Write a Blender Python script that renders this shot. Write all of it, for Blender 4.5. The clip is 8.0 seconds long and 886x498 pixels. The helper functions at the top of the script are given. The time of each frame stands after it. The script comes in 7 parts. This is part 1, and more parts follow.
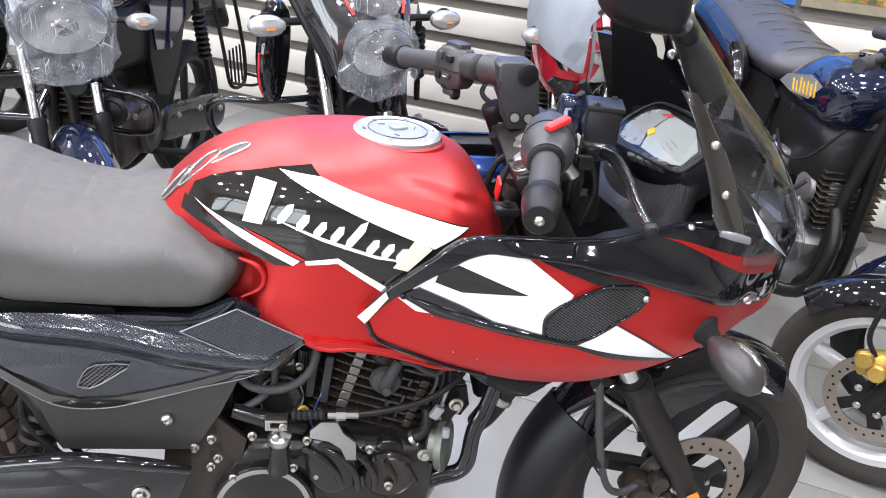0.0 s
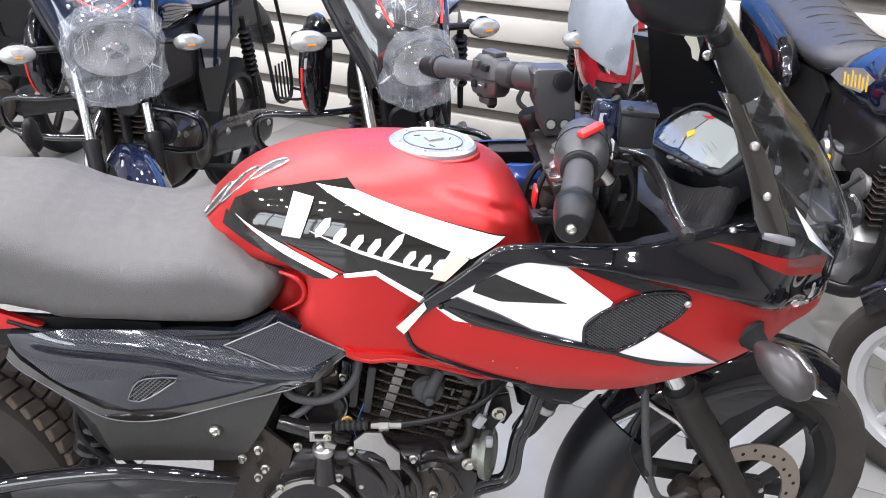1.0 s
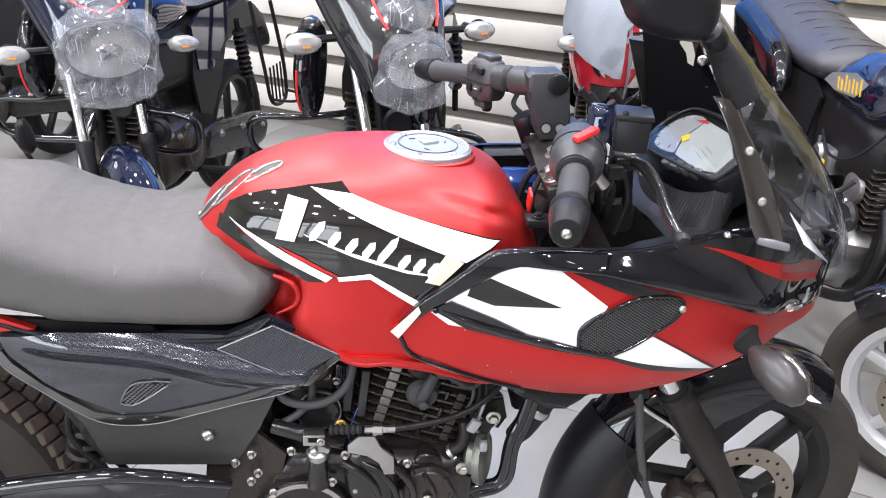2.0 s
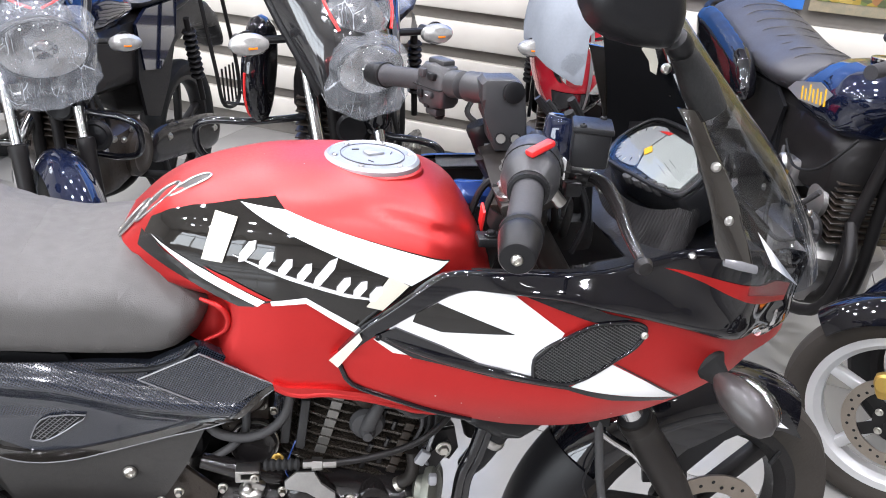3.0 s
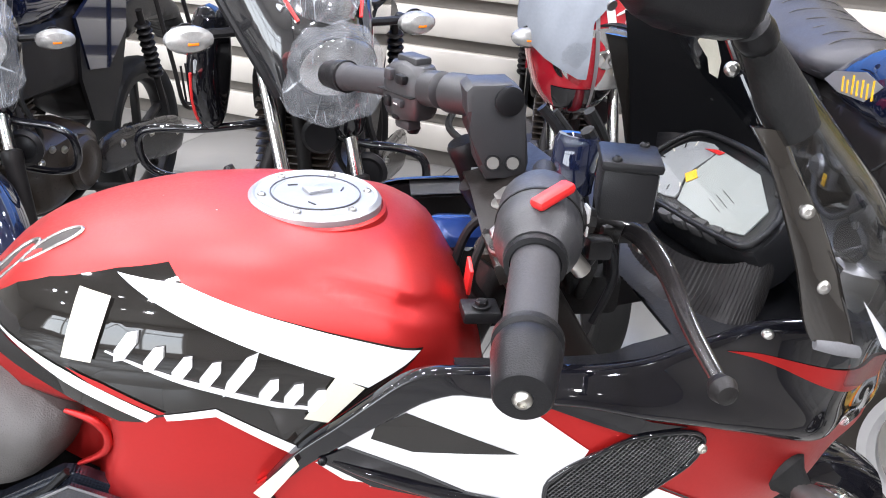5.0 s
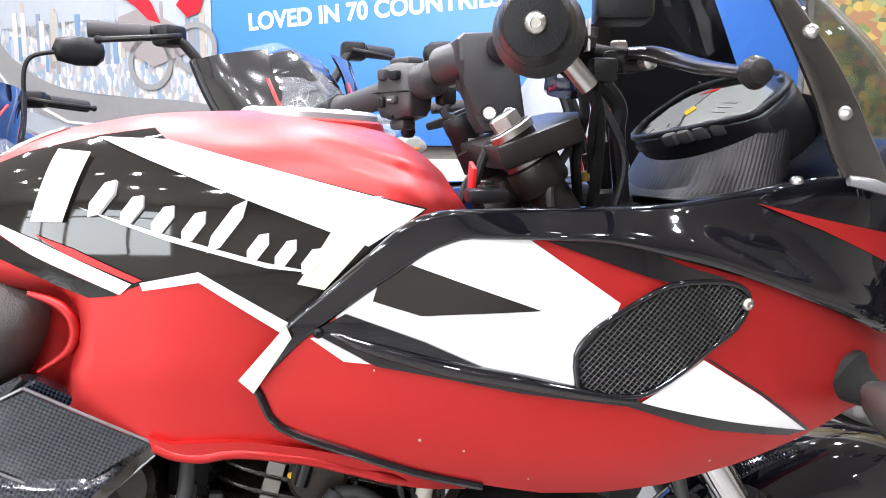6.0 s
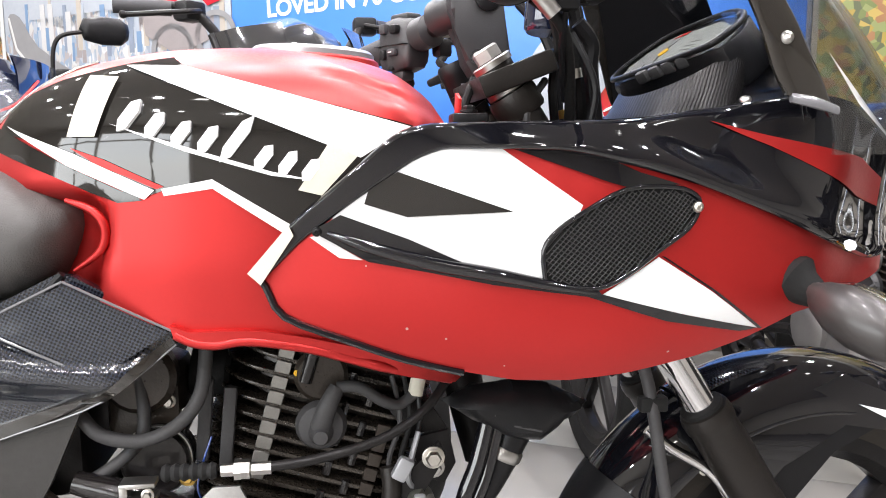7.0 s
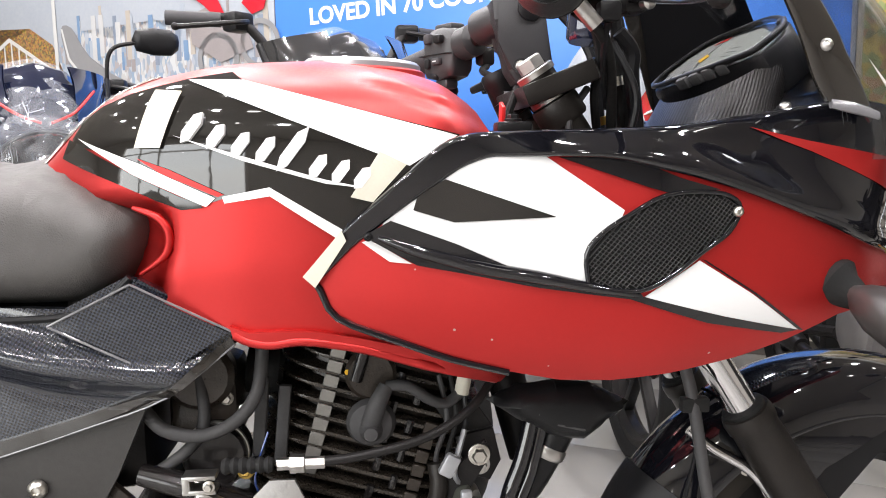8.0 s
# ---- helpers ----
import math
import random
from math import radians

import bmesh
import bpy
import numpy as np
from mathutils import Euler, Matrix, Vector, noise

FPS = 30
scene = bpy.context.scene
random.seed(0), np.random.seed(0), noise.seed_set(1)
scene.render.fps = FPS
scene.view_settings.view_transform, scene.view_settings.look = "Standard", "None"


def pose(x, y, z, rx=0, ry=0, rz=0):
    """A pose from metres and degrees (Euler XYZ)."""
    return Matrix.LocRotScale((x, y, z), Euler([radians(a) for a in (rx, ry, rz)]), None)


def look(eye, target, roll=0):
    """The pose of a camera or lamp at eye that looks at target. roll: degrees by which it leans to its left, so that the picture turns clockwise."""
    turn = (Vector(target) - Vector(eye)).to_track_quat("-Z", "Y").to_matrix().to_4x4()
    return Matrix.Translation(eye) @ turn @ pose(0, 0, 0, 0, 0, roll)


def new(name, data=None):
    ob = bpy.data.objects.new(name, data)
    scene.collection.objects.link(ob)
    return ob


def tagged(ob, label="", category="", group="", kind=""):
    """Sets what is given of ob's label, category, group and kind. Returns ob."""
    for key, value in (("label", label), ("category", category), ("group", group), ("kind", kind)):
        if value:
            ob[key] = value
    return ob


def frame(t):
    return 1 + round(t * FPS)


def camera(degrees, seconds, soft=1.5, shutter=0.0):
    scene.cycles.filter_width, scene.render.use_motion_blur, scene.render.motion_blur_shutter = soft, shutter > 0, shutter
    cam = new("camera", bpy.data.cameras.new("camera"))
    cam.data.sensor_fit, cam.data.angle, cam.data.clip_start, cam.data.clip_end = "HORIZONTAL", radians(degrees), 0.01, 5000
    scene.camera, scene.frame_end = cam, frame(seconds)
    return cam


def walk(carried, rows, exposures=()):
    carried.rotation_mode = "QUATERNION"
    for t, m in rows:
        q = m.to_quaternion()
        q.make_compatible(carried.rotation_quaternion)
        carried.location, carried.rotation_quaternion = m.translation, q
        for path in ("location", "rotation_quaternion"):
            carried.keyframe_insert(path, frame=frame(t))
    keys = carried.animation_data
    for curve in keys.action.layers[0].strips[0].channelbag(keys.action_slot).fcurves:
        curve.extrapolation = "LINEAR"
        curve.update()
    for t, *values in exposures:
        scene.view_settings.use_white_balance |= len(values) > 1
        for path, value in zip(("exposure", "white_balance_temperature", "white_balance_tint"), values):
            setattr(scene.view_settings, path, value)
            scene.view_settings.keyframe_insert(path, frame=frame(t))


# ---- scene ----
cam = camera(57.8, 8.0, soft=1.0)
PATH = [
    (0, (0.024, 0.015, 1.300), (0.097, 1.814, 0.429), 5.9),
    (0.5, (0.047, 0.013, 1.306), (0.024, 1.814, 0.436), 3.7),
    (1, (0.045, 0.015, 1.307), (-0.014, 1.817, 0.441), 2.7),
    (2.3, (0.044, 0.022, 1.308), (0.016, 1.830, 0.454), 3.5),
    (2.5, (0.047, 0.029, 1.306), (0.055, 1.840, 0.458), 4.1),
    (3, (0.067, 0.107, 1.293), (0.108, 1.917, 0.444), 4.4),
    (3.5, (0.110, 0.251, 1.273), (0.149, 2.035, 0.369), 3.8),
    (4, (0.133, 0.317, 1.280), (0.175, 2.077, 0.331), 4.4),
    (4.5, (0.118, 0.375, 1.278), (0.162, 2.136, 0.330), 4.8),
    (4.7, (0.092, 0.411, 1.278), (0.144, 2.175, 0.337), 4.7),
    (5.8, (0.090, 0.388, 0.968), (0.127, 2.352, 0.596), 0.0),
    (6, (0.096, 0.361, 0.913), (0.138, 2.344, 0.656), 0.1),
    (6.5, (0.112, 0.294, 0.857), (0.152, 2.278, 0.603), 0.1),
    (7, (0.127, 0.270, 0.850), (0.115, 2.252, 0.583), -0.4),
    (7.5, (0.133, 0.261, 0.848), (0.075, 2.242, 0.581), -0.9),
    (8, (0.121, 0.242, 0.855), (0.012, 2.222, 0.596), -0.9),
]
# the picture brightens a little while the camera sinks
EXPOSURES = [(0, .12, 6150, 10), (2.5, .12, 6200, 10), (4.7, .16, 6200, 10), (5.8, .34, 6350, 10), (6.5, .34, 6400, 10), (7.0, .26, 6600, 10), (7.5, .16, 6650, 10), (8, .08, 6700, 10)]
walk(cam, [(t, look(eye, target, roll)) for t, eye, target, roll in PATH], EXPOSURES)

# ---------------------------------------------------------------- light
world = bpy.data.worlds.new("world")
scene.world = world
world.use_nodes = True
wn = world.node_tree.nodes
sky = wn.new("ShaderNodeTexSky")
sky.sky_type, sky.sun_disc = "NISHITA", False
sky.sun_elevation, sky.sun_rotation = radians(50), radians(160)
world.node_tree.links.new(sky.outputs[0], wn["Background"].inputs[0])
wn["Background"].inputs[1].default_value = 0.12

# the room runs along the display wall, turned against the red motorcycle
ROOM = pose(0.3, 3.75, 0, 0, 0, -21)


def lamp(name, at, power, sx, sy, turn=(0, 0, 0), colour=(1, 1, 1)):
    data = bpy.data.lights.new(name, "AREA")
    data.shape, data.size, data.size_y = "RECTANGLE", sx, sy
    data.energy, data.color = power, colour
    ob = new(name, data)
    ob.matrix_world = ROOM @ pose(*at, *turn)
    return ob


CEILING = 3.1
LAMPS = [(x, y) for x in (-2.6, -1.3, 0.0, 1.3, 2.6) for y in (-0.8, -2.0, -3.2, -4.4, -5.6)]
for lx, ly in LAMPS:
    lamp("ceiling_lamp", (lx, ly, CEILING - 0.05), 25, 0.12, 0.12, (0, 0, 0), (0.99, 0.96, 1.0))
lamp("window_daylight", (-1.6, -7.9, 1.45), 270, 5.8, 2.0, (90, 0, 0), (0.95, 0.98, 1.0))


# ---------------------------------------------------------------- materials
def material(name, colour, rough=0.5, metal=0.0, vary=0.15, scale=12.0, bump=0.0, bscale=200.0, coat=0.0, second=None, rvary=0.1, spec=0.5, crough=0.03):
    m = bpy.data.materials.new(name)
    m.use_nodes = True
    t = m.node_tree
    b = t.nodes["Principled BSDF"]
    co = t.nodes.new("ShaderNodeTexCoord")
    n1 = t.nodes.new("ShaderNodeTexNoise")
    n1.inputs["Scale"].default_value, n1.inputs["Detail"].default_value = scale, 6
    n2 = t.nodes.new("ShaderNodeTexNoise")
    n2.inputs["Scale"].default_value, n2.inputs["Detail"].default_value = scale * 9, 4
    for n in (n1, n2):
        t.links.new(co.outputs["Object"], n.inputs["Vector"])
    mix = t.nodes.new("ShaderNodeMix")
    mix.data_type = "RGBA"
    two = second or tuple(c * (1 - vary) for c in colour)
    mix.inputs[6].default_value, mix.inputs[7].default_value = (*colour, 1), (*two, 1)
    ramp = t.nodes.new("ShaderNodeMath")
    ramp.operation = "MULTIPLY_ADD"
    ramp.inputs[1].default_value, ramp.inputs[2].default_value = 0.55, 0.0
    t.links.new(n1.outputs[0], ramp.inputs[0])
    add = t.nodes.new("ShaderNodeMath")
    add.operation = "MULTIPLY_ADD"
    add.inputs[1].default_value = 0.45
    t.links.new(n2.outputs[0], add.inputs[0])
    t.links.new(ramp.outputs[0], add.inputs[2])
    t.links.new(add.outputs[0], mix.inputs[0])
    t.links.new(mix.outputs[2], b.inputs["Base Color"])
    rr = t.nodes.new("ShaderNodeMapRange")
    rr.inputs[1].default_value, rr.inputs[2].default_value = 0.3, 0.7
    rr.inputs[3].default_value, rr.inputs[4].default_value = max(0.02, rough - rvary * rough), min(1, rough + rvary * rough)
    t.links.new(n2.outputs[0], rr.inputs[0])
    t.links.new(rr.outputs[0], b.inputs["Roughness"])
    b.inputs["Metallic"].default_value = metal
    b.inputs["Coat Weight"].default_value = coat
    b.inputs["Coat Roughness"].default_value = crough
    b.inputs["Specular IOR Level"].default_value = spec
    if bump:
        n3 = t.nodes.new("ShaderNodeTexNoise")
        n3.inputs["Scale"].default_value, n3.inputs["Detail"].default_value = bscale, 3
        t.links.new(co.outputs["Object"], n3.inputs["Vector"])
        bp = t.nodes.new("ShaderNodeBump")
        bp.inputs["Strength"].default_value, bp.inputs["Distance"].default_value = bump, 0.001
        t.links.new(n3.outputs[0], bp.inputs["Height"])
        t.links.new(bp.outputs[0], b.inputs["Normal"])
    return m


def carbon(name, cell, dark, light, rough):
    """A woven black foil: small over-and-under squares, under a clear coat."""
    m = material(name, dark, rough, 0.0, 0.3, 20, coat=0.8, crough=0.05)
    t = m.node_tree
    b = t.nodes["Principled BSDF"]
    co = t.nodes.new("ShaderNodeTexCoord")
    mp = t.nodes.new("ShaderNodeMapping")
    mp.inputs["Rotation"].default_value = (0, radians(18), 0)
    t.links.new(co.outputs["Object"], mp.inputs["Vector"])
    mul = t.nodes.new("ShaderNodeVectorMath")
    mul.operation = "MULTIPLY"
    mul.inputs[1].default_value = (1, 0.0, 1)
    t.links.new(mp.outputs[0], mul.inputs[0])
    off = t.nodes.new("ShaderNodeVectorMath")
    off.inputs[1].default_value = (0, 0.0007, 0)
    t.links.new(mul.outputs[0], off.inputs[0])
    ch = t.nodes.new("ShaderNodeTexChecker")
    ch.inputs["Scale"].default_value = 1 / cell
    ch.inputs["Color1"].default_value, ch.inputs["Color2"].default_value = (*dark, 1), (*light, 1)
    t.links.new(off.outputs[0], ch.inputs["Vector"])
    t.links.new(ch.outputs["Color"], b.inputs["Base Color"])
    bp = t.nodes.new("ShaderNodeBump")
    bp.inputs["Strength"].default_value, bp.inputs["Distance"].default_value = 0.10, 0.0003
    t.links.new(ch.outputs["Fac"], bp.inputs["Height"])
    t.links.new(bp.outputs[0], b.inputs["Normal"])
    return m


def film(name, tint, clear):
    """Thin crumpled wrapping film: partly clear, with crease highlights drawn in as pale lines."""
    m = bpy.data.materials.new(name)
    m.use_nodes = True
    t = m.node_tree
    t.nodes.remove(t.nodes["Principled BSDF"])
    out = t.nodes["Material Output"]
    co = t.nodes.new("ShaderNodeTexCoord")
    n = t.nodes.new("ShaderNodeTexNoise")
    n.inputs["Scale"].default_value, n.inputs["Detail"].default_value, n.inputs["Distortion"].default_value = 9, 8, 1.5
    t.links.new(co.outputs["Object"], n.inputs["Vector"])
    # streak highlights along the creases, drawn as thin, more opaque pale lines
    total = None
    for scale, width, weight in ((9, 0.016, 0.50), (22, 0.022, 0.34)):
        c = t.nodes.new("ShaderNodeTexVoronoi")
        c.feature = "DISTANCE_TO_EDGE"
        c.inputs["Scale"].default_value = scale
        warp = t.nodes.new("ShaderNodeMapping")
        warp.inputs["Scale"].default_value = (1.0, 2.4, 0.45)
        warp.inputs["Rotation"].default_value = (radians(35), radians(20), 0)
        t.links.new(co.outputs["Object"], warp.inputs["Vector"])
        t.links.new(warp.outputs[0], c.inputs["Vector"])
        r = t.nodes.new("ShaderNodeMapRange")
        r.inputs[1].default_value, r.inputs[2].default_value = 0.0, width
        r.inputs[3].default_value, r.inputs[4].default_value = weight, 0.0
        t.links.new(c.outputs["Distance"], r.inputs[0])
        gap = t.nodes.new("ShaderNodeMapRange")
        gap.inputs[1].default_value, gap.inputs[2].default_value = 0.46, 0.60
        t.links.new(n.outputs[0], gap.inputs[0])
        cut = t.nodes.new("ShaderNodeMath")
        cut.operation = "MULTIPLY"
        t.links.new(r.outputs[0], cut.inputs[0])
        t.links.new(gap.outputs[0], cut.inputs[1])
        if total:
            p = t.nodes.new("ShaderNodeMath")
            t.links.new(total, p.inputs[0])
            t.links.new(cut.outputs[0], p.inputs[1])
            total = p.outputs[0]
        else:
            total = cut.outputs[0]
    mr = t.nodes.new("ShaderNodeMath")
    mr.inputs[1].default_value = 1 - clear
    t.links.new(total, mr.inputs[0])
    tr = t.nodes.new("ShaderNodeBsdfTransparent")
    gl = t.nodes.new("ShaderNodeBsdfPrincipled")
    gl.inputs["Base Color"].default_value = (*tint, 1)
    gl.inputs["Roughness"].default_value = 0.18
    gl.inputs["Specular IOR Level"].default_value = 0.9
    bp = t.nodes.new("ShaderNodeBump")
    bp.inputs["Strength"].default_value, bp.inputs["Distance"].default_value = 1.0, 0.012
    t.links.new(n.outputs[0], bp.inputs["Height"])
    t.links.new(bp.outputs[0], gl.inputs["Normal"])
    mx = t.nodes.new("ShaderNodeMixShader")
    t.links.new(mr.outputs[0], mx.inputs[0])
    t.links.new(tr.outputs[0], mx.inputs[1])
    t.links.new(gl.outputs[0], mx.inputs[2])
    t.links.new(mx.outputs[0], out.inputs[0])
    return m


def glass(name, tint, rough=0.02, shine=0.9, face=0.05):
    """A tinted clear sheet: light goes straight through, the surface mirrors."""
    m = bpy.data.materials.new(name)
    m.use_nodes = True
    t = m.node_tree
    t.nodes.remove(t.nodes["Principled BSDF"])
    tr = t.nodes.new("ShaderNodeBsdfTransparent")
    tr.inputs[0].default_value = (*tint, 1)
    gl = t.nodes.new("ShaderNodeBsdfGlossy")
    gl.inputs["Roughness"].default_value = rough
    fr = t.nodes.new("ShaderNodeLayerWeight")
    fr.inputs[0].default_value = 0.5
    pw = t.nodes.new("ShaderNodeMath")
    pw.operation = "POWER"
    pw.inputs[1].default_value = 4.0
    t.links.new(fr.outputs["Facing"], pw.inputs[0])
    ml = t.nodes.new("ShaderNodeMath")
    ml.operation = "MULTIPLY_ADD"
    ml.inputs[1].default_value, ml.inputs[2].default_value = shine, face
    t.links.new(pw.outputs[0], ml.inputs[0])
    mx = t.nodes.new("ShaderNodeMixShader")
    t.links.new(ml.outputs[0], mx.inputs[0])
    t.links.new(tr.outputs[0], mx.inputs[1])
    t.links.new(gl.outputs[0], mx.inputs[2])
    t.links.new(mx.outputs[0], t.nodes["Material Output"].inputs[0])
    return m


def glow(name, colour, power):
    m = bpy.data.materials.new(name)
    m.use_nodes = True
    b = m.node_tree.nodes["Principled BSDF"]
    b.inputs["Base Color"].default_value = (*colour, 1)
    b.inputs["Emission Color"].default_value = (*colour, 1)
    b.inputs["Emission Strength"].default_value = power
    return m


RED = material("satin_red_paint", (0.49, 0.011, 0.010), 0.38, 0.68, 0.12, 30, 0.05, 1500, coat=0.55, crough=0.43, spec=0.3)


def dusty(m):
    """Scattered pale dust specks on a paint."""
    t = m.node_tree
    b = t.nodes["Principled BSDF"]
    old = b.inputs["Base Color"].links[0].from_socket
    co = t.nodes.new("ShaderNodeTexCoord")
    v = t.nodes.new("ShaderNodeTexVoronoi")
    v.inputs["Scale"].default_value = 42
    n = t.nodes.new("ShaderNodeTexNoise")
    n.inputs["Scale"].default_value = 11
    for k in (v, n):
        t.links.new(co.outputs["Object"], k.inputs["Vector"])
    spot = t.nodes.new("ShaderNodeMath")
    spot.operation = "LESS_THAN"
    spot.inputs[1].default_value = 0.055
    t.links.new(v.outputs["Distance"], spot.inputs[0])
    patch = t.nodes.new("ShaderNodeMath")
    patch.operation = "GREATER_THAN"
    patch.inputs[1].default_value = 0.56
    t.links.new(n.outputs[0], patch.inputs[0])
    both = t.nodes.new("ShaderNodeMath")
    both.operation = "MULTIPLY"
    t.links.new(spot.outputs[0], both.inputs[0])
    t.links.new(patch.outputs[0], both.inputs[1])
    mix = t.nodes.new("ShaderNodeMix")
    mix.data_type = "RGBA"
    mix.inputs[7].default_value = (0.55, 0.42, 0.38, 1)
    t.links.new(both.outputs[0], mix.inputs[0])
    t.links.new(old, mix.inputs[6])
    t.links.new(mix.outputs[2], b.inputs["Base Color"])


dusty(RED)
GLOSS = material("gloss_black_paint", (0.005, 0.005, 0.007), 0.05, 0.0, 0.3, 6, coat=0.5)
GREY_GLOSS = material("black_decal_foil", (0.012, 0.011, 0.010), 0.05, 0.0, 0.3, 8, coat=0.4, spec=0.5)
WHITE = material("white_decal", (0.72, 0.72, 0.72), 0.22, 0.0, 0.03, 10, coat=0.4)
PAPER = material("cream_masking_tape", (0.58, 0.55, 0.46), 0.8, 0.0, 0.12, 60, 0.4, 300)
SEAT = material("grey_seat_vinyl", (0.068, 0.064, 0.061), 0.58, 0.0, 0.15, 8, 0.7, 650)
PLASTIC = material("black_plastic", (0.010, 0.010, 0.011), 0.36, 0.0, 0.25, 25, 0.3, 900, spec=0.22)
MATTE = material("matt_black_coat", (0.013, 0.012, 0.012), 0.4, 0.0, 0.3, 20, 0.3, 500, spec=0.22)
RUBBER = material("black_rubber", (0.014, 0.014, 0.014), 0.65, 0.0, 0.25, 30, 0.4, 300, spec=0.2)
GRIP = material("grip_rubber", (0.038, 0.037, 0.040), 0.6, 0.0, 0.2, 60, 0.3, 600, spec=0.4)
TYRE = material("tyre_rubber", (0.026, 0.023, 0.020), 0.85, 0.0, 0.35, 18, 0.5, 250, second=(0.044, 0.038, 0.032), spec=0.25)
TREAD = material("dusty_brown_tread", (0.050, 0.040, 0.032), 0.85, 0.0, 0.4, 25, 0.5, 250, second=(0.085, 0.062, 0.048), spec=0.2)
CHROME = material("chrome", (0.75, 0.75, 0.76), 0.10, 1.0, 0.08, 10)
STEEL = material("brushed_steel", (0.50, 0.49, 0.47), 0.32, 1.0, 0.2, 40, 0.1, 400)
DISC = material("brake_disc_steel", (0.36, 0.31, 0.26), 0.38, 0.9, 0.25, 50, 0.1, 500)
ZINC = material("zinc_bolt", (0.62, 0.60, 0.55), 0.3, 1.0, 0.2, 80)
ALLOY = material("cast_alloy", (0.42, 0.41, 0.40), 0.45, 0.9, 0.25, 40, 0.3, 300)
CAP = material("satin_silver_cap", (0.38, 0.39, 0.41), 0.34, 0.6, 0.08, 20)
FORK = material("bronze_black_fork", (0.021, 0.018, 0.016), 0.4, 0.3, 0.3, 20, 0.25, 400, spec=0.4)
ENGINE = material("engine_black", (0.008, 0.007, 0.007), 0.30, 0.2, 0.5, 30, 0.4, 300, second=(0.050, 0.038, 0.028), spec=0.5)
FIN = material("engine_fin_black", (0.020, 0.018, 0.016), 0.28, 0.35, 0.5, 40, 0.25, 300, second=(0.05, 0.04, 0.03), spec=0.8)
FIN_EDGE = material("machined_fin_edge", (0.34, 0.33, 0.31), 0.45, 0.9, 0.3, 60)
CARBON = carbon("carbon_foil", 0.0022, (0.004, 0.005, 0.008), (0.024, 0.028, 0.040), 0.16)
CARBON_FINE = carbon("carbon_print_fine", 0.0028, (0.012, 0.012, 0.013), (0.022, 0.022, 0.025), 0.35)
SMOKE = glass("smoked_screen", (0.80, 0.82, 0.85), 0.012, 0.7, 0.075)
CLEAR = glass("clear_lens", (0.93, 0.93, 0.93))
LID = glass("instrument_lid", (0.92, 0.92, 0.91), 0.04, 0.22, 0.03)
# pale colour stands in for the glare along rounded dark edges
EDGE = material("pale_edge_glare", (0.17, 0.17, 0.18), 0.18, 0.0, 0.4, 60, coat=0.8)
REFLECTOR = material("faceted_reflector", (0.80, 0.80, 0.82), 0.12, 1.0, 0.75, 90, 0.8, 160)
WRAP = film("clear_wrapping_film", (0.62, 0.65, 0.69), 0.88)
ORANGE = material("orange_reflector", (0.85, 0.22, 0.01), 0.2, 0.0, 0.1, 50, coat=0.8)
REDPLASTIC = material("red_plastic", (0.62, 0.02, 0.02), 0.4, 0.0, 0.15, 40)
BLUEBLACK = material("blue_black_paint", (0.008, 0.012, 0.034), 0.08, 0.2, 0.3, 8, coat=1.0)
BLUE = material("blue_paint", (0.02, 0.05, 0.20), 0.2, 0.2, 0.3, 10, coat=0.7)
GOLD = material("gold_anodised", (0.55, 0.36, 0.09), 0.4, 0.8, 0.25, 40, 0.2, 300)
SILVERPAINT = material("silver_wheel_paint", (0.62, 0.62, 0.62), 0.35, 0.4, 0.08, 15)
HOSE = material("grey_rubber_hose", (0.042, 0.041, 0.042), 0.65, 0.0, 0.2, 30, 0.2, 500)
CLOTH = material("grey_cloth", (0.23, 0.25, 0.28), 0.9, 0.0, 0.2, 14, 0.5, 900)
YELLOW = material("yellow_sticker", (0.85, 0.48, 0.02), 0.4, 0.0, 0.08, 40)
LCD = material("grey_lcd", (0.34, 0.36, 0.35), 0.25, 0.0, 0.1, 20)
STAY = material("satin_stay", (0.018, 0.016, 0.014), 0.10, 0.0, 0.2, 30, 0.05, 200, coat=1.0, spec=0.7)
COVER = material("matt_lower_cover", (0.032, 0.030, 0.028), 0.5, 0.0, 0.3, 20, 0.3, 500)
ENGINE_GLOSS = material("engine_gloss_black", (0.008, 0.008, 0.010), 0.16, 0.1, 0.4, 25, 0.15, 200, second=(0.02, 0.017, 0.015))
BADGE = material("dull_badge", (0.42, 0.41, 0.40), 0.25, 0.8, 0.4, 60)
MESHGREY = material("grey_mesh_coat", (0.16, 0.16, 0.165), 0.35, 0.3, 0.3, 60)
MESHDARK = material("dark_mesh_coat", (0.038, 0.037, 0.038), 0.35, 0.2, 0.3, 60)
SMOKY = material("smoky_lens_grey", (0.038, 0.034, 0.033), 0.36, 0.0, 0.2, 20, coat=0.1)
LENS = material("pale_fluted_lens", (0.52, 0.52, 0.50), 0.18, 0.30, 0.75, 60, 1.0, 120, coat=0.8)
LEATHER = material("ribbed_black_seat", (0.052, 0.052, 0.059), 0.5, 0.0, 0.2, 20, 0.4, 500)


# ---------------------------------------------------------------- geometry
def merge(*parts):
    V, F = [], []
    for v, f in parts:
        n = len(V)
        V += list(v)
        F += [tuple(i + n for i in q) for q in f]
    return V, F


def moved(g, m):
    return [tuple(m @ Vector(v)) for v in g[0]], g[1]


def mirrored(g):
    return [(x, -y, z) for x, y, z in g[0]], [tuple(reversed(f)) for f in g[1]]


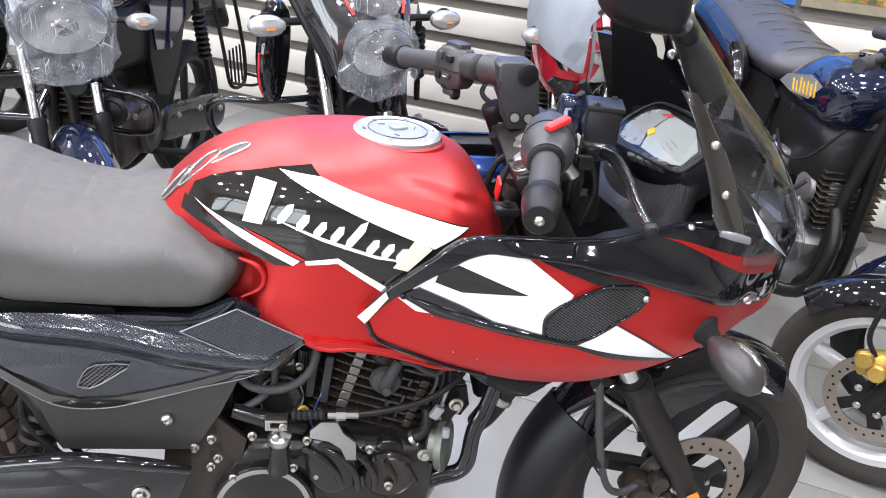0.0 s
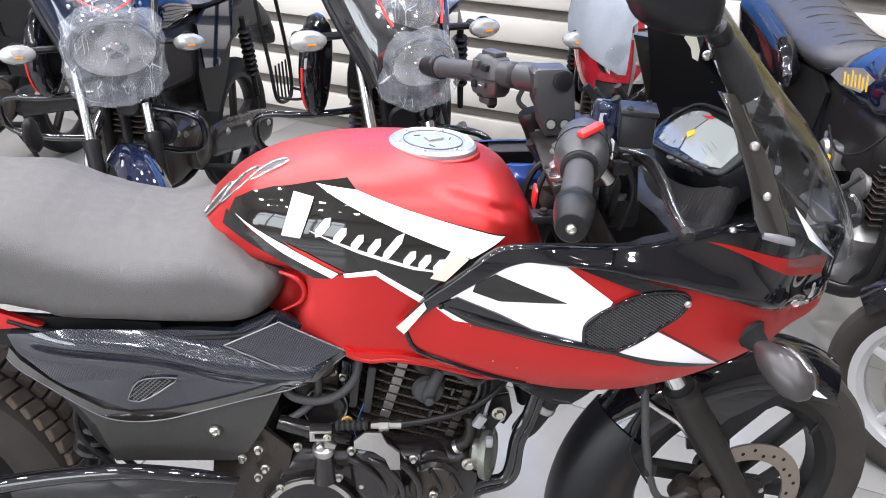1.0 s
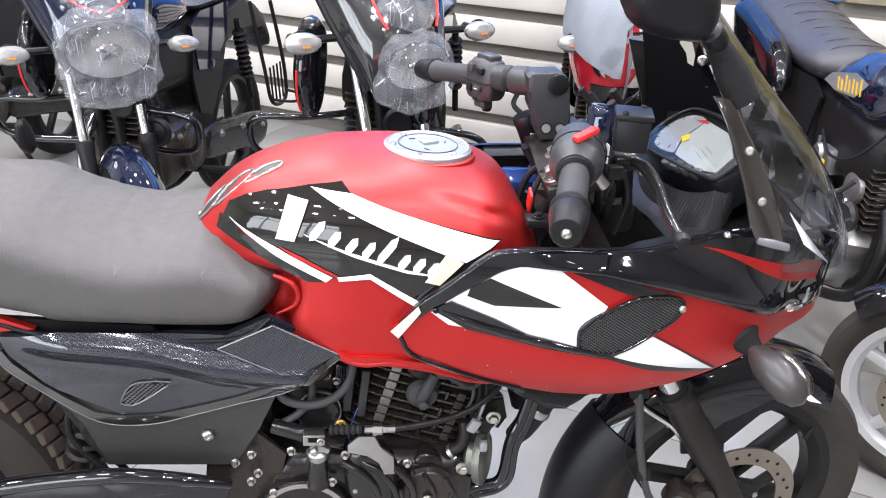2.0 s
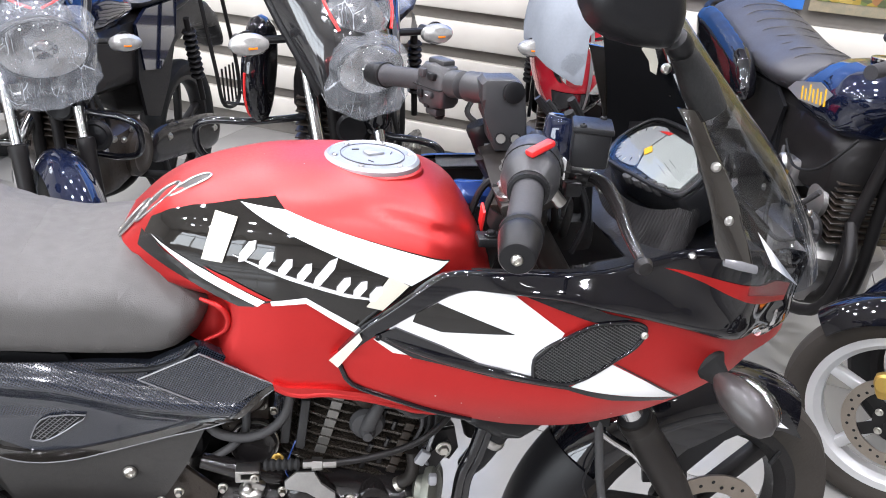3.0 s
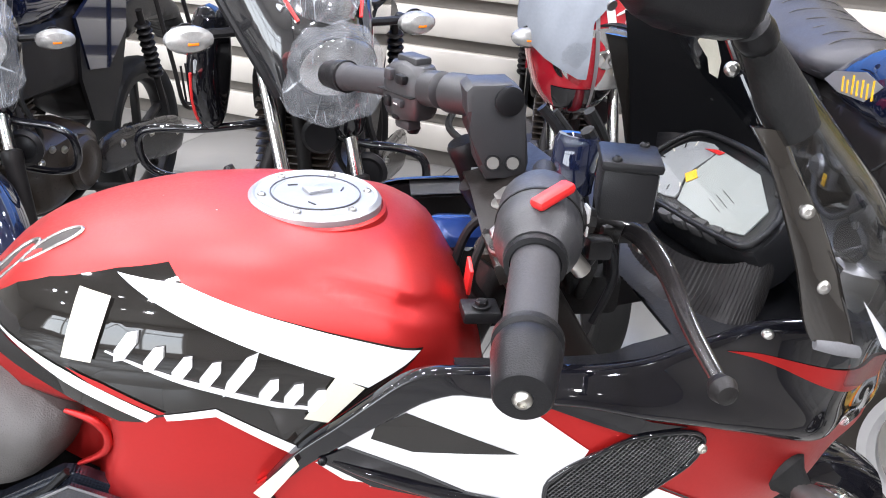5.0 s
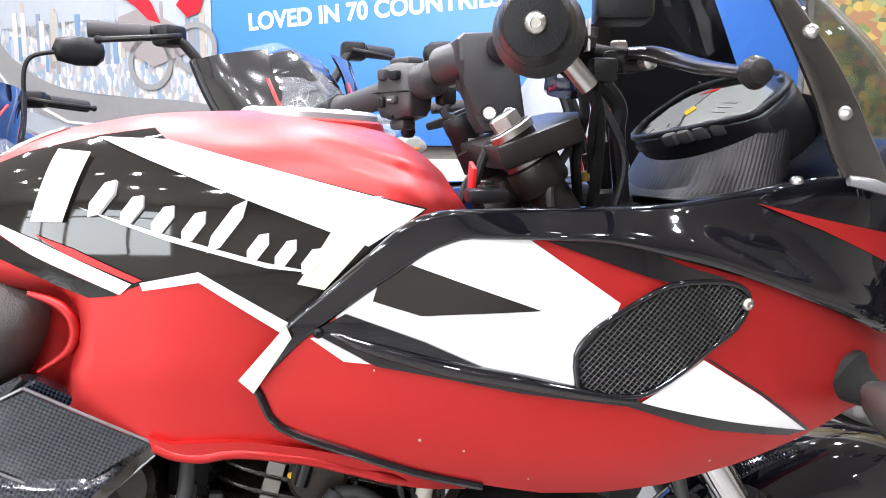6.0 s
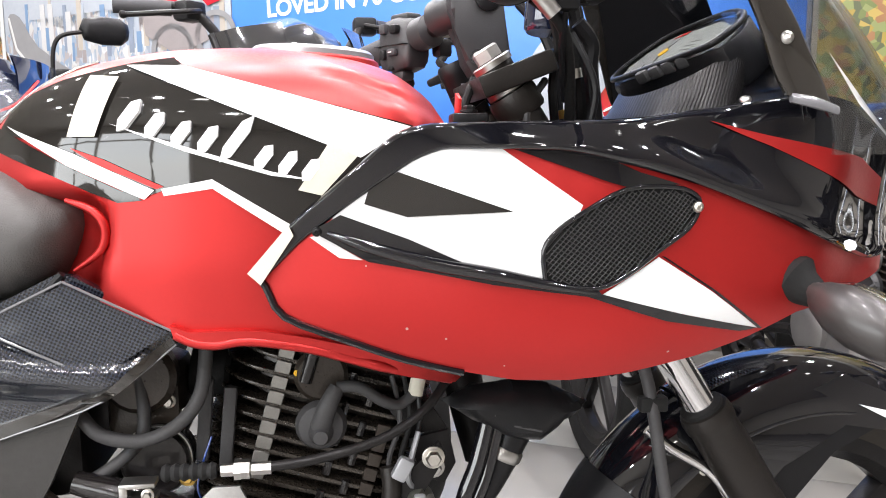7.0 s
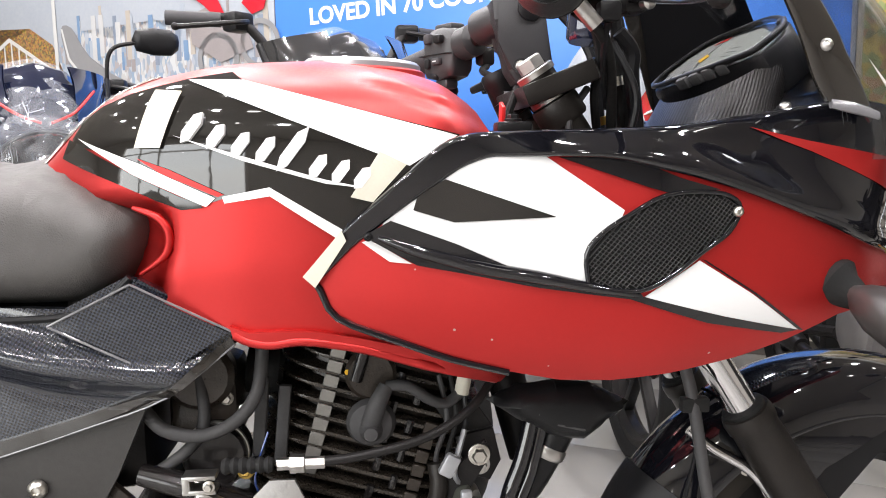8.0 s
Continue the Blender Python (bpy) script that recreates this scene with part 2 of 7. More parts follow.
def mesh_of(name, g, mat, angle=38):
    me = bpy.data.meshes.new(name)
    me.from_pydata([tuple(v) for v in g[0]], [], g[1])
    bm = bmesh.new()
    bm.from_mesh(me)
    bmesh.ops.recalc_face_normals(bm, faces=bm.faces)
    bm.to_mesh(me)
    bm.free()
    me.polygons.foreach_set("use_smooth", [True] * len(me.polygons))
    me.set_sharp_from_angle(angle=radians(angle))
    me.materials.append(mat)
    return me


def part(name, g, mat, parent, label="", angle=38):
    ob = new(name, mesh_of(name, g, mat, angle))
    ob.parent = parent
    return tagged(ob, label)


def thing(name, m, label, category, group="", kind=""):
    ob = new(name)
    ob.matrix_world = m
    return tagged(ob, label, category, group, kind)


def from_bm(bm):
    bm.verts.index_update()
    g = [tuple(v.co) for v in bm.verts], [tuple(v.index for v in f.verts) for f in bm.faces]
    bm.free()
    return g


def box(at, size, bevel=0.003, m=None, segments=2):
    bm = bmesh.new()
    bmesh.ops.create_cube(bm, size=1)
    bmesh.ops.scale(bm, vec=size, verts=bm.verts)
    if bevel:
        bmesh.ops.bevel(bm, geom=list(bm.edges), offset=min(bevel, min(size) * 0.45), segments=segments, affect="EDGES", profile=0.5)
    g = from_bm(bm)
    return moved(g, pose(*at) @ (m or Matrix()))


def spline(pts, n=6, closed=False):
    P = [Vector(p) for p in pts]
    k = len(P)
    out = []
    for i in range(k if closed else k - 1):
        a, b, c, d = (P[(i + j) % k] if closed else P[min(max(i + j, 0), k - 1)] for j in (-1, 0, 1, 2))
        for s in range(n):
            t = s / n
            out.append(0.5 * (2 * b + (c - a) * t + (2 * a - 5 * b + 4 * c - d) * t * t + (3 * b - a - 3 * c + d) * t ** 3))
    if not closed:
        out.append(P[-1])
    return out


def tube(pts, r, n=10, smooth=5, squash=1.0):
    """A rod or hose along a smooth line; r is a radius or one for each point."""
    P = spline(pts, smooth) if smooth > 1 else [Vector(p) for p in pts]
    rs = r if isinstance(r, (list, tuple)) else [r] * len(pts)
    V, F = [], []
    side = None
    for i, p in enumerate(P):
        d = (P[min(i + 1, len(P) - 1)] - P[max(i - 1, 0)]).normalized()
        if side is None:
            side = d.orthogonal().normalized()
        side = (side - d * side.dot(d)).normalized()
        up = d.cross(side)
        f = i / max(1, smooth) if smooth > 1 else i
        a = min(int(f), len(rs) - 1)
        b = min(a + 1, len(rs) - 1)
        rad = rs[a] + (rs[b] - rs[a]) * (f - a)
        for j in range(n):
            w = 2 * math.pi * j / n
            V.append(tuple(p + side * math.cos(w) * rad + up * math.sin(w) * rad * squash))
    for i in range(len(P) - 1):
        for j in range(n):
            F.append((i * n + j, i * n + (j + 1) % n, (i + 1) * n + (j + 1) % n, (i + 1) * n + j))
    F.append(tuple(range(n)))
    F.append(tuple((len(P) - 1) * n + j for j in reversed(range(n))))
    return V, F


def turn_to(at, axis):
    return Matrix.Translation(at) @ Vector(axis).to_track_quat("Z", "Y").to_matrix().to_4x4()


def lathe(profile, at, axis, n=28, closed=False):
    """Turns a profile of (radius, height) about an axis."""
    V, F = [], []
    for r, h in profile:
        for j in range(n):
            w = 2 * math.pi * j / n
            V.append((r * math.cos(w), r * math.sin(w), h))
    k = len(profile)
    for i in range(k if closed else k - 1):
        i2 = (i + 1) % k
        for j in range(n):
            F.append((i * n + j, i * n + (j + 1) % n, i2 * n + (j + 1) % n, i2 * n + j))
    if not closed:
        F.append(tuple(reversed(range(n))))
        F.append(tuple((k - 1) * n + j for j in range(n)))
    return moved((V, F), turn_to(at, axis))


def bolt(at, axis, r=0.006, h=0.004):
    return merge(lathe([(r * 1.45, 0), (r * 1.45, h * 0.4), (r * 1.3, h * 0.5)], at, axis, 16), lathe([(r, h * 0.4), (r, h * 1.3), (r * 0.8, h * 1.6)], at, axis, 6))


def dome_screw(at, axis, r=0.007):
    return lathe([(r, 0), (r, r * 0.25), (r * 0.8, r * 0.6), (r * 0.45, r * 0.75), (r * 0.4, r * 0.45), (0.0005, r * 0.45)], at, axis, 14)


def grid_of(outline, step):
    """A flat sheet with the given outline in (x, z), cut into small pieces."""
    bm = bmesh.new()
    bm.faces.new([bm.verts.new((x, 0, z)) for x, z in outline])
    bmesh.ops.triangulate(bm, faces=bm.faces[:], ngon_method="EAR_CLIP")
    for axis in (0, 2):
        c = [p[0 if axis == 0 else 1] for p in outline]
        v = math.ceil(min(c) / step) * step
        while v < max(c):
            no = [0, 0, 0]
            no[axis] = 1
            co = [0, 0, 0]
            co[axis] = v
            bmesh.ops.bisect_plane(bm, geom=bm.verts[:] + bm.edges[:] + bm.faces[:], plane_co=co, plane_no=no, dist=1e-5)
            v += step
    return bm


def panel(outline, h, off=0.0, thick=0.003, step=0.014, rounded=0, top=None):
    """A shaped sheet that follows the side surface y = -h(x, z), raised by off along its normal."""
    if rounded:
        outline = [(p[0], p[1]) for p in spline([(x, z, 0) for x, z in outline], rounded, True)]
    bm = grid_of(outline, step)
    bm.verts.index_update()
    outer, inner = [], []
    for v in bm.verts:
        x, z = v.co.x, v.co.z
        if top:
            z = min(z, top(x) - 0.004)
        hx = (h(x + .002, z) - h(x - .002, z)) / .004
        hz = (h(x, z + .002) - h(x, z - .002)) / .004
        n = Vector((-max(-3, min(3, hx)), -1, -max(-3, min(3, hz)))).normalized()
        p = Vector((x, -h(x, z), z)) + n * off
        outer.append(tuple(p))
        inner.append(tuple(p - n * thick))
    faces = [tuple(v.index for v in f.verts) for f in bm.faces]
    edges = [(e.verts[0].index, e.verts[1].index) for e in bm.edges if e.is_boundary]
    n = len(outer)
    bm.free()
    if not thick:
        return outer, faces
    return outer + inner, faces + [tuple(i + n for i in reversed(f)) for f in faces] + [(a, b, b + n, a + n) for a, b in edges]


def inflate(outline, half, r, step=0.02, mid=0.0, rounded=0, flat=1.0, near=1.0, far=1.0):
    """A cushion: the outline in (x, z), filled out to the given half width with edges rounded over r."""
    if rounded:
        outline = [(p[0], p[1]) for p in spline([(x, z, 0) for x, z in outline], rounded, True)]
    bm = grid_of(outline, step)
    bm.verts.index_update()
    O = [np.array(p) for p in outline]
    segs = [(O[i], O[(i + 1) % len(O)]) for i in range(len(O))]

    def edge_distance(p):
        best = 9.0
        for a, b in segs:
            ab = b - a
            t = min(1, max(0, float((p - a) @ ab) / (float(ab @ ab) + 1e-12)))
            best = min(best, float(np.linalg.norm(p - a - t * ab)))
        return best

    W = []
    for v in bm.verts:
        d = min(1, edge_distance(np.array((v.co.x, v.co.z))) / r)
        W.append(half * (1 - (1 - d) ** 2) ** 0.5)
    co = [(v.co.x, v.co.z) for v in bm.verts]
    faces = [tuple(v.index for v in f.verts) for f in bm.faces]
    edges = [(e.verts[0].index, e.verts[1].index) for e in bm.edges if e.is_boundary]
    n = len(co)
    bm.free()
    A = [(x, mid - w * near - 0.0008, z) for (x, z), w in zip(co, W)]
    B = [(x, mid + w * far + 0.0008, z) for (x, z), w in zip(co, W)]
    return A + B, faces + [tuple(i + n for i in reversed(f)) for f in faces] + [(a, b, b + n, a + n) for a, b in edges]


def ramp(x, xs, ys):
    """A smooth line through the given values that never overshoots them."""
    if x <= xs[0]:
        return ys[0]
    if x >= xs[-1]:
        return ys[-1]
    i = 0
    while xs[i + 1] < x:
        i += 1
    sl = [(ys[k + 1] - ys[k]) / (xs[k + 1] - xs[k]) for k in range(max(0, i - 1), min(len(xs) - 1, i + 2))]
    j = i - max(0, i - 1)
    s = sl[j]
    m0 = s if j == 0 else (2 * sl[j - 1] * s / (sl[j - 1] + s) if sl[j - 1] * s > 0 else 0.0)
    m1 = s if j + 1 >= len(sl) else (2 * sl[j + 1] * s / (sl[j + 1] + s) if sl[j + 1] * s > 0 else 0.0)
    h = xs[i + 1] - xs[i]
    t = (x - xs[i]) / h
    return (1 + 2 * t) * (1 - t) ** 2 * ys[i] + t * (1 - t) ** 2 * h * m0 + t * t * (3 - 2 * t) * ys[i + 1] + t * t * (t - 1) * h * m1


def inside(p, outline):
    x, z = p
    c = False
    for i in range(len(outline)):
        (x1, z1), (x2, z2) = outline[i], outline[i - 1]
        if (z1 > z) != (z2 > z) and x < (x2 - x1) * (z - z1) / (z2 - z1) + x1:
            c = not c
    return c


def lattice(outline, h, off, pitch, width, slopes=(0.95, -0.95)):
    """An open wire mesh of crossing slanted strands inside an outline."""
    V, F = [], []
    xs = [p[0] for p in outline]
    zs = [p[1] for p in outline]
    for s in slopes:
        ang = math.atan(s)
        dx, dz = math.cos(ang), math.sin(ang)
        nx, nz = -dz, dx
        c = [x * nx + z * nz for x, z in outline]
        k = math.ceil(min(c) / pitch)
        while k * pitch < max(c):
            run = []
            a = [x * dx + z * dz for x, z in outline]
            t = min(a)
            while t < max(a) + 0.004:
                p = (k * pitch * nx + t * dx, k * pitch * nz + t * dz)
                if inside(p, outline):
                    run.append(p)
                if (not inside(p, outline) or t + 0.006 >= max(a) + 0.004) and len(run) > 1:
                    b = len(V)
                    for x, z in run:
                        for q, o in ((-1, 0), (0, 0.0008), (1, 0)):
                            X, Z = x + nx * width * q / 2, z + nz * width * q / 2
                            V.append((X, -(h(X, Z) + off + o), Z))
                    for i in range(len(run) - 1):
                        F.append((b + 3 * i, b + 3 * i + 1, b + 3 * i + 4, b + 3 * i + 3))
                        F.append((b + 3 * i + 1, b + 3 * i + 2, b + 3 * i + 5, b + 3 * i + 4))
                if not inside(p, outline):
                    run = []
                t += 0.006
            k += 1
    return V, F


def strip(p, q, width, taper=1.0):
    """A slanted bar as an outline in (x, z)."""
    d = Vector((q[0] - p[0], q[1] - p[1])).normalized()
    n = Vector((-d.y, d.x)) * width / 2
    return [(p[0] + n.x, p[1] + n.y), (q[0] + n.x * taper, q[1] + n.y * taper), (q[0] - n.x * taper, q[1] - n.y * taper), (p[0] - n.x, p[1] - n.y)]


def plate(outline, y0, y1, bevel=0.0, rounded=0):
    """A flat plate with an outline in (x, z) between two depths."""
    if rounded:
        outline = [(p[0], p[1]) for p in spline([(x, z, 0) for x, z in outline], rounded, True)]
    n = len(outline)
    bm = bmesh.new()
    a = [bm.verts.new((x, y0, z)) for x, z in outline]
    b = [bm.verts.new((x, y1, z)) for x, z in outline]
    bm.faces.new(a)
    bm.faces.new(list(reversed(b)))
    for i in range(n):
        bm.faces.new((a[i], a[(i + 1) % n], b[(i + 1) % n], b[i]))
    if bevel:
        rim = [e for e in bm.edges if (e.verts[0] in a) == (e.verts[1] in a)]
        bmesh.ops.bevel(bm, geom=rim, offset=bevel, segments=2, affect="EDGES", profile=0.5)
    bmesh.ops.triangulate(bm, faces=[f for f in bm.faces if len(f.verts) > 4], ngon_method="EAR_CLIP")
    return from_bm(bm)


def wheel_parts(owner, at, R, tyre_w, rim_r, paint, spokes, axis=(0, 1, 0), disc_side=0, disc_r=0.12, disc_mat=None, name="front_wheel", label="", tyre_mat=None):
    """A cast wheel: tyre, rim, spokes, hub and perhaps a drilled brake disc."""
    w = tyre_w / 2
    s = R - rim_r
    rubber = [(rim_r, -w * 0.62), (rim_r + s * 0.25, -w * 0.9), (rim_r + s * 0.55, -w), (R - s * 0.22, -w * 0.88), (R - s * 0.06, -w * 0.5), (R, 0),
              (R - s * 0.06, w * 0.5), (R - s * 0.22, w * 0.88), (rim_r + s * 0.55, w), (rim_r + s * 0.25, w * 0.9), (rim_r, w * 0.62)]
    top = part(name, lathe(rubber, at, axis, 56, True), tyre_mat or TYRE, owner, label)
    rim = [(rim_r + 0.006, -w * 0.66), (rim_r + 0.006, -w * 0.58), (rim_r - 0.012, -w * 0.5), (rim_r - 0.02, -w * 0.2), (rim_r - 0.02, w * 0.2),
           (rim_r - 0.012, w * 0.5), (rim_r + 0.006, w * 0.58), (rim_r + 0.006, w * 0.66), (rim_r - 0.016, w * 0.66), (rim_r - 0.03, w * 0.3), (rim_r - 0.03, -w * 0.3), (rim_r - 0.016, -w * 0.66)]
    part("rim", lathe(rim, at, axis, 48, True), paint, top)
    m = turn_to(at, axis)
    hub = lathe([(0.034, -0.05), (0.04, -0.03), (0.03, -0.02), (0.03, 0.02), (0.04, 0.03), (0.034, 0.05)], at, axis, 24)
    part("hub", hub, paint, top)
    for k in range(spokes):
        a = 2 * math.pi * k / spokes + 0.3
        bar = box(((0.03 + rim_r - 0.02) / 2, 0, 0), (rim_r - 0.05, 0.026, 0.03), 0.006)
        part("spoke", moved(bar, m @ Matrix.Rotation(a, 4, "Z")), paint, top)
    if disc_side:
        o = disc_side * 0.055
        ring = [(disc_r, o - 0.002), (disc_r, o + 0.002), (disc_r * 0.72, o + 0.002), (disc_r * 0.72, o - 0.002)]
        d = part("brake_disc", lathe(ring, at, axis, 48, True), disc_mat or DISC, top, "drilled steel brake disc")
        holes = []
        for k in range(30):
            a = 2 * math.pi * k / 30
            rr = disc_r * (0.80 + 0.045 * (k % 3))
            holes.append(moved(lathe([(0.0035, 0), (0.0035, 0.0006)], (rr, 0, o + disc_side * 0.0022), (0, 0, disc_side), 8), m @ Matrix.Rotation(a, 4, "Z")))
        part("drill_hole", merge(*holes), RUBBER, d)
        carrier = [moved(box((disc_r * 0.5, 0, o - disc_side * 0.004), (disc_r * 0.6, 0.03, 0.005), 0.002), m @ Matrix.Rotation(2 * math.pi * k / 5, 4, "Z")) for k in range(5)]
        part("disc_carrier", merge(lathe([(disc_r * 0.42, o - 0.006), (disc_r * 0.42, o + 0.0)], at, axis, 24), *carrier), MATTE, d)
        for k in range(5):
            a = 2 * math.pi * k / 5 + 0.2
            p = m @ Matrix.Rotation(a, 4, "Z") @ Vector((disc_r * 0.36, 0, o + disc_side * 0.002))
            part("bolt", bolt(p, Vector(axis) * disc_side, 0.006, 0.004), ZINC, d)
    return top


# ---------------------------------------------------------------- the room
def room_box(name, at, size, mat, label, bevel=0.0, kind="structure", category=""):
    ob = new(name, mesh_of(name, box((0, 0, 0), size, bevel), mat))
    ob.matrix_world = ROOM @ pose(*at)
    return tagged(ob, label, category, "", kind)


FLOOR = material("polished_floor_tile", (0.27, 0.265, 0.25), 0.22, 0.0, 0.14, 3, 0.05, 60)
GROUT = material("dark_grout", (0.22, 0.21, 0.20), 0.8)
PANEL_WHITE = material("off_white_cladding", (0.62, 0.59, 0.53), 0.5, 0.0, 0.06, 3)
GROOVE = material("grey_groove", (0.20, 0.185, 0.165), 0.7, 0.0, 0.15, 5)
DARK = material("pale_ceiling", (0.50, 0.465, 0.42), 0.8, 0.0, 0.15, 2)
GREYWALL = material("grey_plaster", (0.60, 0.57, 0.52), 0.8, 0.0, 0.15, 1)
PLASTER = material("white_plaster", (0.74, 0.74, 0.72), 0.8, 0.0, 0.08, 2, 0.2, 80)
POSTER_BLUE = material("blue_poster_print", (0.055, 0.20, 0.62), 0.35, 0.0, 0.10, 1.5)

# floor, walls and ceiling, each with thickness
room_box("floor", (0, -4, -0.1), (14, 9, 0.2), GROUT, "grey grout under polished floor tiles")
room_box("wall_north", (0, 0.16, 1.6), (14, 0.2, 3.4), PLASTER, "white plastered display wall behind the motorcycles")
room_box("wall_west", (-6.9, -4, 1.6), (0.2, 8.2, 3.4), GREYWALL, "grey plastered side wall")
room_box("wall_east", (6.9, -4, 1.6), (0.2, 8.2, 3.4), GREYWALL, "grey plastered side wall")
room_box("ceiling", (0, -4, CEILING + 0.1), (14, 9, 0.2), DARK, "pale showroom ceiling with square lights")
room_box("wall_south_lower", (-1.6, -8.2, 0.2), (6.0, 0.2, 0.4), GREYWALL, "grey plastered sill under the shop window")
room_box("wall_south_upper", (-1.6, -8.2, 2.85), (6.0, 0.2, 0.7), GREYWALL, "grey plastered lintel over the shop window")
for x0, x1 in ((-7, -4.6), (1.4, 7)):
    room_box("wall_south", ((x0 + x1) / 2, -8.2, 1.6), (x1 - x0, 0.2, 3.2), GREYWALL, "grey plastered pier beside the shop window")
pane = room_box("window_1", (-1.6, -8.2, 1.45), (6.0, 0.012, 2.1), CLEAR, "clear glass shop window", 0.0, "structure")
pane.visible_shadow = False
# unseen bars, added to split the daylight lamp's reflection into panes
for mx in (-2.9, -1.5, 0, 1.5, 2.9):
    part("reflection_bar", box((mx, .40, 0), (.09, .06, 2.1), .004), GREYWALL, pane)
part("reflection_crossbar", box((0, .40, .55), (5.9, .05, .07), .004), GREYWALL, pane)

LED = glow("led_panel", (1.0, 0.98, 0.95), 34)
for lx, ly in LAMPS + [(x + .65, y) for x, y in LAMPS if y < -4 or y > -2.5]:
    light = thing("ceiling_light", ROOM @ pose(lx, ly, CEILING), "square white LED light flush in the ceiling", "ceiling light", "ceiling lights")
    part("frame", box((0, 0, -0.012), (0.13, 0.13, 0.02), 0.004), PLASTER, light)
    part("diffuser", box((0, 0, -0.024), (0.09, 0.09, 0.006), 0.002), LED, light)

# display wall: horizontal boards with dark recessed joints below, printed panels above
cladding = tagged(new("wall_cladding"), "off-white horizontal cladding boards with grey joints", "wall", "", "structure")
cladding.matrix_world = ROOM
part("backing", box((0, 0.045, 0.5), (13.6, 0.03, 1.0), 0), GROOVE, cladding)
PITCH, BOARD = 0.165, 0.113
board = None
for k in range(5):
    z0 = 0.079 + k * PITCH
    board = part("board", box((0, 0.01, z0 + BOARD / 2), (13.6, 0.04, BOARD), 0.004), PANEL_WHITE, cladding)

# floor tiles laid on the grout
tiles = tagged(new("floor_tiles"), "pale polished square floor tiles with thin joints", "floor", "", "structure")
tiles.matrix_world = ROOM
tile_mesh = mesh_of("tile", box((0, 0, 0.0035), (0.597, 0.597, 0.007), 0.001), FLOOR)
for i in range(-6, 7):
    for j in range(13):
        t = new("tile", tile_mesh)
        t.parent = tiles
        t.matrix_basis = pose(i * 0.6 + 0.2, -j * 0.6 - 0.3, 0)


# ---------------------------------------------------------------- the red motorcycle
# x forward, y to its far side, z up; the ground lies 0.12 below the model's zero
BIKE = pose(0, 1.165, -0.12, 0, 0, 7.5)
bike = thing("motorcycle", BIKE, "red, white and black faired motorcycle with a grey seat", "motorcycle")


def fairing_h(u, w):
    a = ramp(u, [-.1, .05, .15, .25, .32, .40, .46, .53, .60, .63], [.2, .222, .238, .246, .236, .215, .192, .140, .09, .03])
    return max(0.004, a - 4 * max(0, .84 - w) ** 2 - 1.0 * max(0, w - .88) ** 2)


def blend(t):
    t = min(1, max(0, t))
    return t * t * (3 - 2 * t)


def tank_top(u):
    return ramp(u, [-.38, -.34, -.30, -.265, -.215, -.14, -.075, -.015, .05, .09, .11, .14], [.93, .97, 1.01, 1.033, 1.05, 1.062, 1.064, 1.06, 1.045, 1.022, 1.0, .95])


def tank_h(u, w):
    a = ramp(u, [-.38, -.32, -.26, -.2, -.12, -.05, .05, .1, .14], [.08, .11, .15, .178, .196, .2, .198, .17, .12])
    r = min(1, max(0, (w - .92) / max(0.02, tank_top(u) - .92)))
    low = 0.10 * max(0, 0.86 - w)
    # hollow for the knee behind the lower wing, and two folds near the front
    low += .030 * blend((-.190 - .25 * abs(w - .895) - u) / .014) * blend((.93 - w) / .02)
    for up, deep in ((0, .010), (.019, .007)):
        low += deep * math.exp(-((w - 1.024 - up + .33 * (u - .02)) / .0055) ** 2) * blend((u + .035) / .05)
    k = crown(w)
    return max(0.001, a * (1 - r ** 4) ** (1 / 2.2) - low) * (1 - .15 * k) + .03 * k


def crown(w):
    return blend((w - .97) / .07)


def cowl_h(u, w):
    """The upper cowl: a rounded shoulder above its lower edge, then a face that leans in."""
    sh = ramp(u, [.0, .10, .19, .26, .33, .40, .49, .60], [.93, .965, .966, .956, .930, .904, .872, .86])
    k = blend((u - .08) / .10) * (1 - .5 * blend((u - .33) / .2))
    over = .022 * math.log(1 + math.exp(min(20, (w - sh - .012) / .022)))
    nose = .33 * max(0, w - .862) * blend((u - .36) / .13)
    return max(.004, fairing_h(u, w) + k * (.013 * math.exp(-((w - sh) / .022) ** 2) - .024 * (1 - math.exp(-over / .03))) + nose)


def tank_shell():
    V, F = [], []
    us = [-.37 + .01 * i for i in range(52)]
    n = 40
    for u in us:
        top = tank_top(u)
        bot = ramp(u, [-.37, -.26, -.14, -.10, -.06, .01, .06, .13, .14], [.86, .84, .806, .797, .796, .781, .766, .744, .742])
        ring = []
        for i in range(n + 1):
            t = i / n
            # close together near the crown, where the section turns fast
            w = bot + (top - bot) * (1 - (1 - t) ** 2.2)
            ring.append((u, -tank_h(u, w), w))
        ring += [(u, -y - .06 * crown(w), w) for u, y, w in reversed(ring[:-1])]
        V += ring
    k = 2 * n + 1
    for i in range(len(us) - 1):
        for j in range(k - 1):
            F.append((i * k + j, i * k + j + 1, (i + 1) * k + j + 1, (i + 1) * k + j))
    F.append(tuple(range(k)))
    F.append(tuple((len(us) - 1) * k + j for j in reversed(range(k))))
    return V, F


